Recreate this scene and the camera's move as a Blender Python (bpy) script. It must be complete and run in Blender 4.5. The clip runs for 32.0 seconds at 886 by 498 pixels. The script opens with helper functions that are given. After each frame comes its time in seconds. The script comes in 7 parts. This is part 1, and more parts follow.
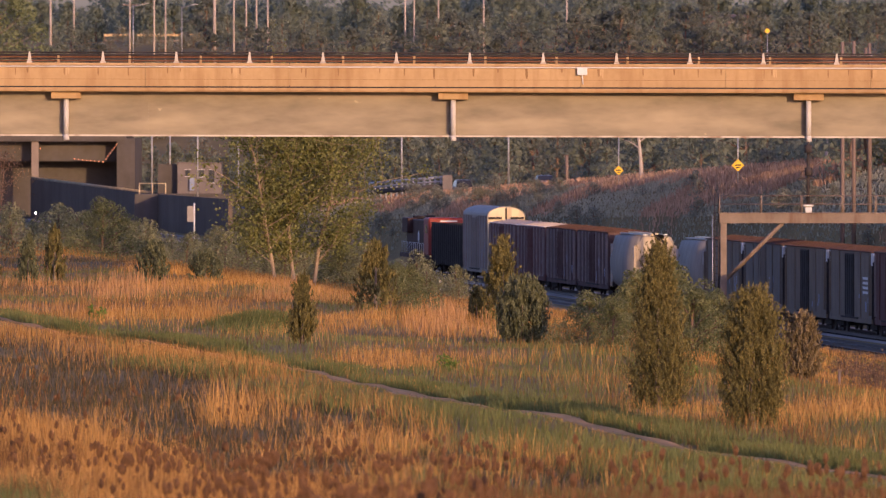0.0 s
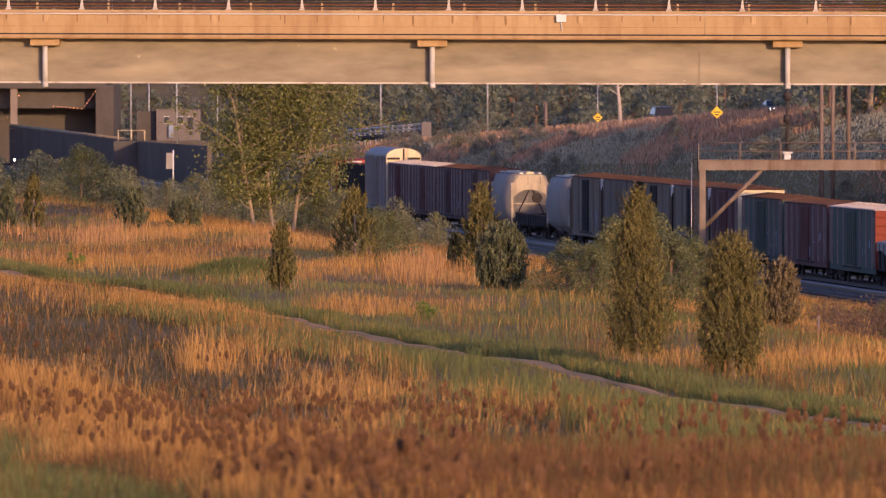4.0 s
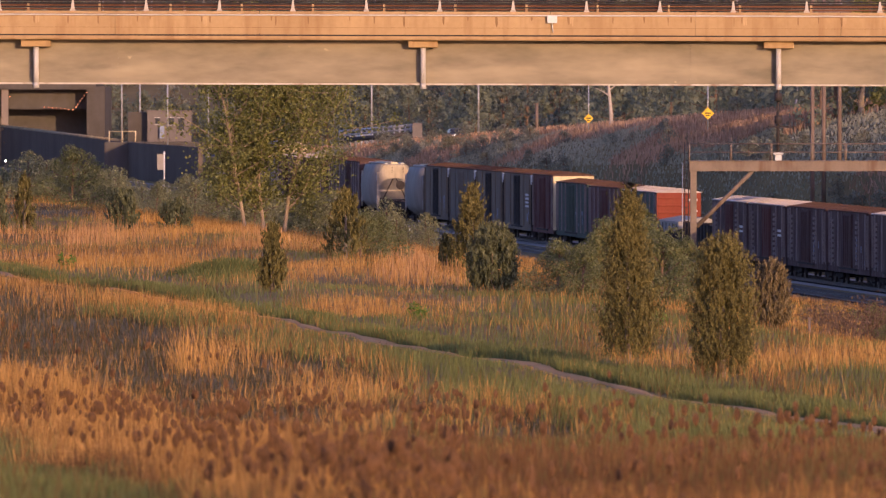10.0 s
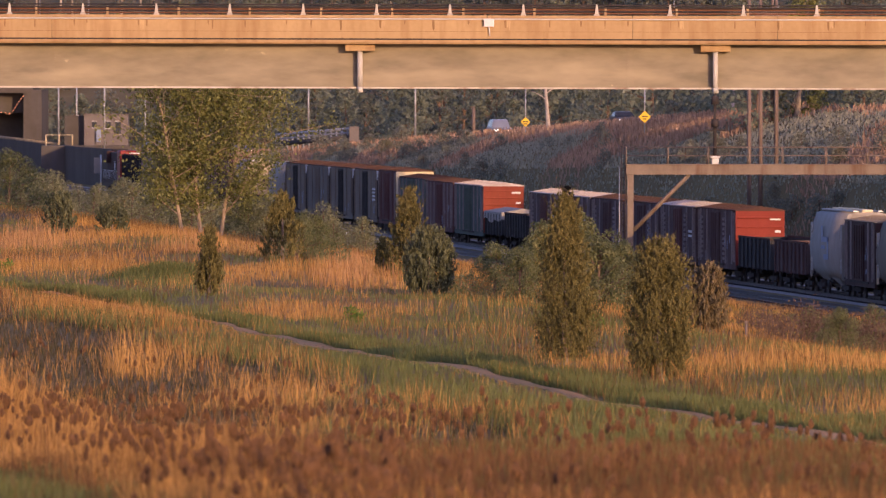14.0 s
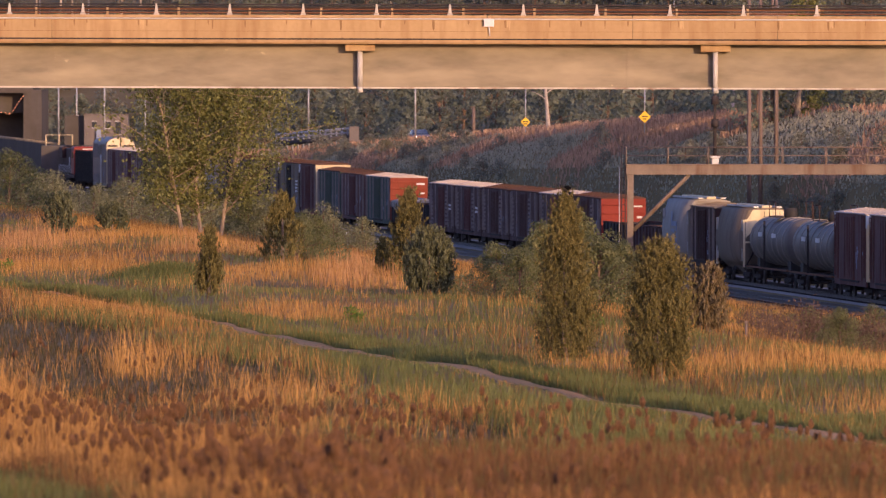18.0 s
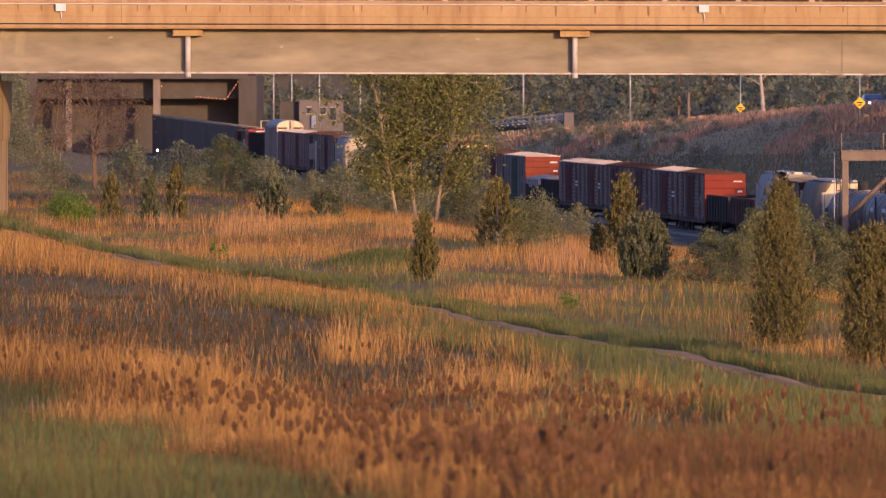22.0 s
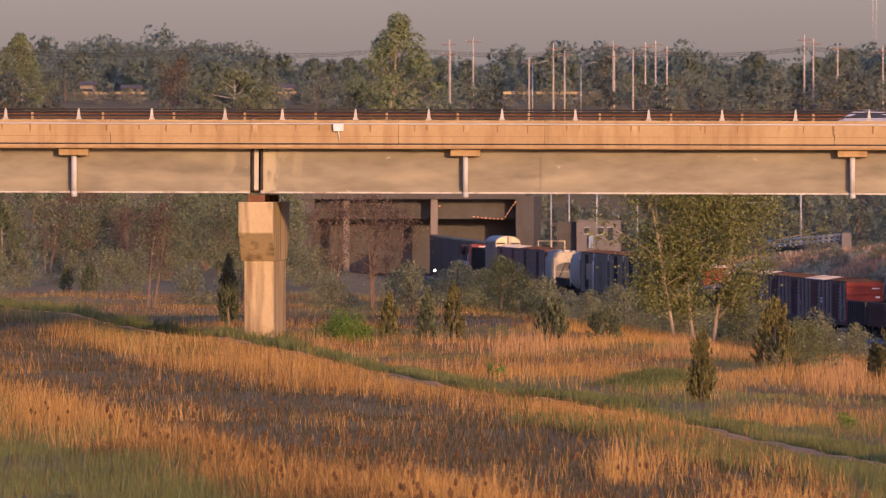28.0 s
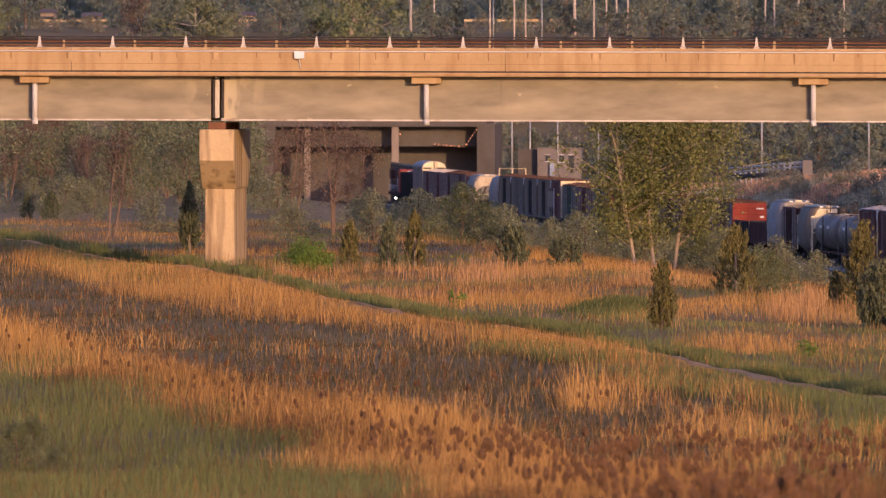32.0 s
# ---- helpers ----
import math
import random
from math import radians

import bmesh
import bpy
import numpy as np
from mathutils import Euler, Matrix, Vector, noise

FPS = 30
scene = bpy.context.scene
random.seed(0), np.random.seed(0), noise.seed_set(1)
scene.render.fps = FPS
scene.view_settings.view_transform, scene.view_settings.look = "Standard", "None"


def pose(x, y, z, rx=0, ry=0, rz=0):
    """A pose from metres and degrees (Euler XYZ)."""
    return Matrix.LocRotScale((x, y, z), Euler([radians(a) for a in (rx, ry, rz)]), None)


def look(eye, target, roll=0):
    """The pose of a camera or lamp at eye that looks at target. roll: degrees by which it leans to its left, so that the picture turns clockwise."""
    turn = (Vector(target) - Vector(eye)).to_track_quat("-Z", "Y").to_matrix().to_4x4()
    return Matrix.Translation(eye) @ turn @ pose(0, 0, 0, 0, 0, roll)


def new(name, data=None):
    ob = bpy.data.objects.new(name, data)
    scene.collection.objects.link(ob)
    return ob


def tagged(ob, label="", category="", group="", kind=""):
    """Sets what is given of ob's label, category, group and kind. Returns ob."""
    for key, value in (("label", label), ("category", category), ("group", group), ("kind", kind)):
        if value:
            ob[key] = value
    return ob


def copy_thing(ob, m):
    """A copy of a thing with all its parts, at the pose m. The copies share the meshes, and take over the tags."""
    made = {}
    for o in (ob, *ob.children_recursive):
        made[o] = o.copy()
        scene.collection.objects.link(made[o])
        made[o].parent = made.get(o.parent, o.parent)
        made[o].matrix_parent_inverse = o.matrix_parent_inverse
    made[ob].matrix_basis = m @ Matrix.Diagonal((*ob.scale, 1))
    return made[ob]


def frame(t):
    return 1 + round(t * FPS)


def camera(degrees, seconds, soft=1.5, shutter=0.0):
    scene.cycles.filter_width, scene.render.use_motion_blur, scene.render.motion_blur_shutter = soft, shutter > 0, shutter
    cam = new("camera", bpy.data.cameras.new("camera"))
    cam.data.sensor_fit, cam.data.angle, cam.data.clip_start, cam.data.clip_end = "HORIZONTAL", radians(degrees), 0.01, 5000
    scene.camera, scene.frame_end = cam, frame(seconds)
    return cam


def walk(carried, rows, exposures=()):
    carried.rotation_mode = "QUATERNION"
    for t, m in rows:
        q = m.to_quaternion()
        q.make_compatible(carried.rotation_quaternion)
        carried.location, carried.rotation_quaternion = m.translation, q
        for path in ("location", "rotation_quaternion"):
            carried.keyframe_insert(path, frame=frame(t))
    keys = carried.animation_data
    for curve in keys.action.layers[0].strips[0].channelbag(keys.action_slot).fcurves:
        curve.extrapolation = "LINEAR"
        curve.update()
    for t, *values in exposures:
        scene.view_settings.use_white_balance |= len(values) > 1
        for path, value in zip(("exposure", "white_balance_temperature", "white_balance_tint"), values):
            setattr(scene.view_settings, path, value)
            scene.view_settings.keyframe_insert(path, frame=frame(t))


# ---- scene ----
# The camera stands on a tripod on a hillside at the origin and pans; z = 0 is its eye height.
cam = camera(5.25, 32.0, 1.2)
# a long lens, focused on the bridge and the train
cam.data.dof.use_dof = True
cam.data.dof.focus_distance, cam.data.dof.aperture_fstop = 340.0, 6.8
# seconds, pan to the left, tilt
PATH = [
    (0.0, -0.0000, 89.2763),
    (0.5, -0.0488, 89.3119),
    (1.0, -0.0801, 89.3731),
    (1.5, -0.1160, 89.2915),
    (2.0, -0.1544, 89.1928),
    (2.5, -0.1777, 89.1051),
    (3.0, -0.1520, 88.9990),
    (3.5, -0.1314, 88.9682),
    (5.5, -0.1189, 88.9580),
    (6.0, -0.1155, 88.9580),
    (6.5, -0.1126, 88.9580),
    (7.0, -0.1123, 88.9593),
    (7.5, -0.1099, 88.9580),
    (8.0, -0.1099, 88.9631),
    (8.5, -0.1098, 88.9627),
    (9.0, -0.1082, 88.9631),
    (9.5, -0.1081, 88.9627),
    (10.0, -0.1783, 88.9681),
    (10.5, -0.4250, 88.9873),
    (11.0, -0.6140, 89.0039),
    (11.5, -0.5624, 88.9888),
    (12.0, -0.5526, 88.9888),
    (14.5, -0.5526, 88.9888),
    (16.5, -0.5526, 88.9888),
    (20.0, -0.5526, 88.9888),
    (20.5, -0.5525, 88.9883),
    (21.0, -0.3940, 88.9612),
    (21.5, 0.2656, 88.9298),
    (22.0, 0.7213, 88.9056),
    (22.5, 0.6636, 88.9067),
    (23.0, 0.6664, 88.9018),
    (23.5, 0.7053, 88.7781),
    (24.0, 1.4069, 89.0374),
    (24.5, 1.9388, 89.2173),
    (25.0, 2.0587, 89.2954),
    (25.5, 2.3778, 89.4893),
    (27.5, 2.5709, 89.6001),
    (28.0, 2.3658, 89.6181),
    (28.5, 2.2979, 89.7371),
    (29.0, 2.2417, 89.6480),
    (29.5, 2.1599, 89.5411),
    (30.0, 2.1394, 89.3530),
    (30.5, 2.1133, 89.2540),
    (31.0, 2.1137, 89.1812),
    (31.5, 2.1285, 89.1837),
    (32.0, 2.1343, 89.1888),
]
walk(cam, [(t, pose(0, 0, 0, tilt, 0, pan)) for t, pan, tilt in PATH])

# ---- world and sun: a low evening sun from the right, behind the camera ----
SUN_AZ, SUN_EL = 26.0, 8.0
to_sun = Vector((math.sin(radians(SUN_AZ)) * math.cos(radians(SUN_EL)), -math.cos(radians(SUN_AZ)) * math.cos(radians(SUN_EL)), math.sin(radians(SUN_EL))))
world = bpy.data.worlds.new("world")
scene.world = world
world.use_nodes = True
wn = world.node_tree.nodes
sky = wn.new("ShaderNodeTexSky")
sky.sky_type, sky.sun_disc = "NISHITA", False
sky.sun_elevation, sky.sun_rotation = radians(SUN_EL), radians(180 - SUN_AZ)
sky.air_density, sky.dust_density, sky.ozone_density = 1.0, 1.7, 2.6
tint = wn.new("ShaderNodeMix")
tint.data_type, tint.blend_type = "RGBA", "MULTIPLY"
tint.inputs[0].default_value, tint.inputs[7].default_value = 1.0, (1.16, 0.945, 1.44, 1)
world.node_tree.links.new(sky.outputs[0], tint.inputs[6])
world.node_tree.links.new(tint.outputs[2], wn["Background"].inputs[0])
wn["Background"].inputs[1].default_value = 0.15
sun = new("sun", bpy.data.lights.new("sun", "SUN"))
sun.data.energy, sun.data.angle, sun.data.color = 2.42, radians(0.6), (1.0, 0.61, 0.315)
sun.matrix_world = look(to_sun * 50, (0, 0, 0))
scene.view_settings.exposure = 0.60

# ---- materials ----


def mat(name, a, b=None, scale=3.0, rough=0.8, metal=0.0, bump=0.0, detail=5.0, streak=None, random_by=None, stretch=(1, 1, 1), spec=0.3, trans=0.0, fine=None):
    """A surface that varies between colours a and b at two scales; streak: (colour, amount, scale) for run-down marks."""
    m = bpy.data.materials.new(name)
    m.use_nodes = True
    nt = m.node_tree
    n, l = nt.nodes, nt.links
    p = n["Principled BSDF"]
    p.inputs["Roughness"].default_value, p.inputs["Metallic"].default_value = rough, metal
    p.inputs["Specular IOR Level"].default_value = spec
    b = b or tuple(min(1, c * 1.35 + 0.01) for c in a)
    co = n.new("ShaderNodeTexCoord")
    mp = n.new("ShaderNodeMapping")
    mp.inputs["Scale"].default_value = stretch
    l.new(co.outputs["Object"], mp.inputs[0])
    n1 = n.new("ShaderNodeTexNoise")
    n1.inputs["Scale"].default_value, n1.inputs["Detail"].default_value = scale, detail
    l.new(mp.outputs[0], n1.inputs["Vector"])
    n2 = n.new("ShaderNodeTexNoise")
    n2.inputs["Scale"].default_value, n2.inputs["Detail"].default_value = fine or scale * 9, 3.0
    l.new(mp.outputs[0], n2.inputs["Vector"])
    add = n.new("ShaderNodeMath")
    add.operation = "MULTIPLY_ADD"
    l.new(n2.outputs[0], add.inputs[0])
    add.inputs[1].default_value = 0.45
    l.new(n1.outputs[0], add.inputs[2])
    fac = add
    if random_by:
        rnd = n.new("ShaderNodeNewGeometry" if random_by == "island" else "ShaderNodeObjectInfo")
        mx = n.new("ShaderNodeMath")
        mx.operation = "MULTIPLY_ADD"
        l.new(rnd.outputs["Random Per Island" if random_by == "island" else "Random"], mx.inputs[0])
        mx.inputs[1].default_value = 0.6
        l.new(add.outputs[0], mx.inputs[2])
        sub = n.new("ShaderNodeMath")
        sub.operation = "SUBTRACT"
        l.new(mx.outputs[0], sub.inputs[0])
        sub.inputs[1].default_value = 0.3
        fac = sub
    rng = n.new("ShaderNodeMapRange")
    rng.inputs["From Min"].default_value, rng.inputs["From Max"].default_value = 0.42, 1.0
    l.new(fac.outputs[0], rng.inputs["Value"])
    mix = n.new("ShaderNodeMix")
    mix.data_type = "RGBA"
    mix.inputs[6].default_value, mix.inputs[7].default_value = (*a, 1), (*b, 1)
    l.new(rng.outputs[0], mix.inputs[0])
    out = mix.outputs[2]
    if streak:
        col, amount, sc = streak
        mp2 = n.new("ShaderNodeMapping")
        mp2.inputs["Scale"].default_value = (sc, sc, sc * 0.12)
        l.new(co.outputs["Object"], mp2.inputs[0])
        n3 = n.new("ShaderNodeTexNoise")
        n3.inputs["Scale"].default_value, n3.inputs["Detail"].default_value = 1.0, 6.0
        l.new(mp2.outputs[0], n3.inputs["Vector"])
        r3 = n.new("ShaderNodeMapRange")
        r3.inputs["From Min"].default_value, r3.inputs["From Max"].default_value = 0.48, 0.68
        r3.inputs["To Max"].default_value = amount
        l.new(n3.outputs[0], r3.inputs["Value"])
        mix2 = n.new("ShaderNodeMix")
        mix2.data_type = "RGBA"
        l.new(r3.outputs[0], mix2.inputs[0])
        l.new(out, mix2.inputs[6])
        mix2.inputs[7].default_value = (*col, 1)
        out = mix2.outputs[2]
    l.new(out, p.inputs["Base Color"])
    if bump:
        bp = n.new("ShaderNodeBump")
        bp.inputs["Strength"].default_value, bp.inputs["Distance"].default_value = bump, 0.03
        l.new(n2.outputs[0], bp.inputs["Height"])
        l.new(bp.outputs[0], p.inputs["Normal"])
    if trans:
        tr = n.new("ShaderNodeBsdfTranslucent")
        l.new(out, tr.inputs[0])
        ms = n.new("ShaderNodeMixShader")
        ms.inputs[0].default_value = trans
        l.new(p.outputs[0], ms.inputs[1])
        l.new(tr.outputs[0], ms.inputs[2])
        l.new(ms.outputs[0], n["Material Output"].inputs[0])
    return m


def glow(name, col, strength):
    m = mat(name, col, col, 1.0)
    p = m.node_tree.nodes["Principled BSDF"]
    p.inputs["Emission Color"].default_value, p.inputs["Emission Strength"].default_value = (*col, 1), strength
    return m


U = 42.643


def bx(right):
    """A place along the bridge, by its bearing."""
    return right / U


def chalked_girder(name):
    """Olive-tan girder paint, chalked in pale cloudy patches on its lower half and flaked beside the joint and the brackets."""
    m = mat(name, (0.185, 0.155, 0.10), (0.35, 0.29, 0.19), 0.55, 0.5, bump=0.08, fine=2.2, stretch=(0.45, 1, 1.3))
    nt = m.node_tree
    n, l = nt.nodes, nt.links
    p = n["Principled BSDF"]
    base = p.inputs["Base Color"].links[0].from_socket
    co = n.new("ShaderNodeTexCoord")
    xyz = n.new("ShaderNodeSeparateXYZ")
    l.new(co.outputs["Object"], xyz.inputs[0])

    def math_node(op, a, b, c=None):
        q = n.new("ShaderNodeMath")
        q.operation = op
        for i, v in enumerate((a, b, c)):
            if isinstance(v, (int, float)):
                q.inputs[i].default_value = v
            elif v is not None:
                l.new(v, q.inputs[i])
        return q.outputs[0]

    def ramp(v, lo, hi, top=1.0):
        q = n.new("ShaderNodeMapRange")
        q.inputs["From Min"].default_value, q.inputs["From Max"].default_value, q.inputs["To Max"].default_value = lo, hi, top
        l.new(v, q.inputs["Value"])
        return q.outputs[0]

    def clouds(stretch, detail):
        mp = n.new("ShaderNodeMapping")
        mp.inputs["Scale"].default_value = stretch
        l.new(co.outputs["Object"], mp.inputs[0])
        q = n.new("ShaderNodeTexNoise")
        q.inputs["Scale"].default_value, q.inputs["Detail"].default_value = 1.0, detail
        l.new(mp.outputs[0], q.inputs["Vector"])
        return q.outputs[0]

    low = math_node("MULTIPLY", ramp(xyz.outputs[2], 0.85, 0.25), ramp(xyz.outputs[2], -0.34, 0.1))
    chalk = math_node("MULTIPLY", ramp(clouds((0.22, 1, 1.1), 7.0), 0.44, 0.68, 0.55), low)
    strip = math_node("MULTIPLY", ramp(clouds((1.1, 1, 0.35), 8.0), 0.47, 0.53, 0.9), ramp(math_node("ABSOLUTE", math_node("ADD", xyz.outputs[0], -bx(-1028)), 0.0), 1.9, 0.2))
    flakes = ramp(clouds((1.3, 1, 2.2), 8.0), 0.69, 0.72, 0.7)
    amount = math_node("MAXIMUM", math_node("MAXIMUM", chalk, strip), flakes)
    mix = n.new("ShaderNodeMix")
    mix.data_type = "RGBA"
    l.new(amount, mix.inputs[0])
    l.new(base, mix.inputs[6])
    mix.inputs[7].default_value = (0.50, 0.41, 0.255, 1)
    l.new(mix.outputs[2], p.inputs["Base Color"])
    return m


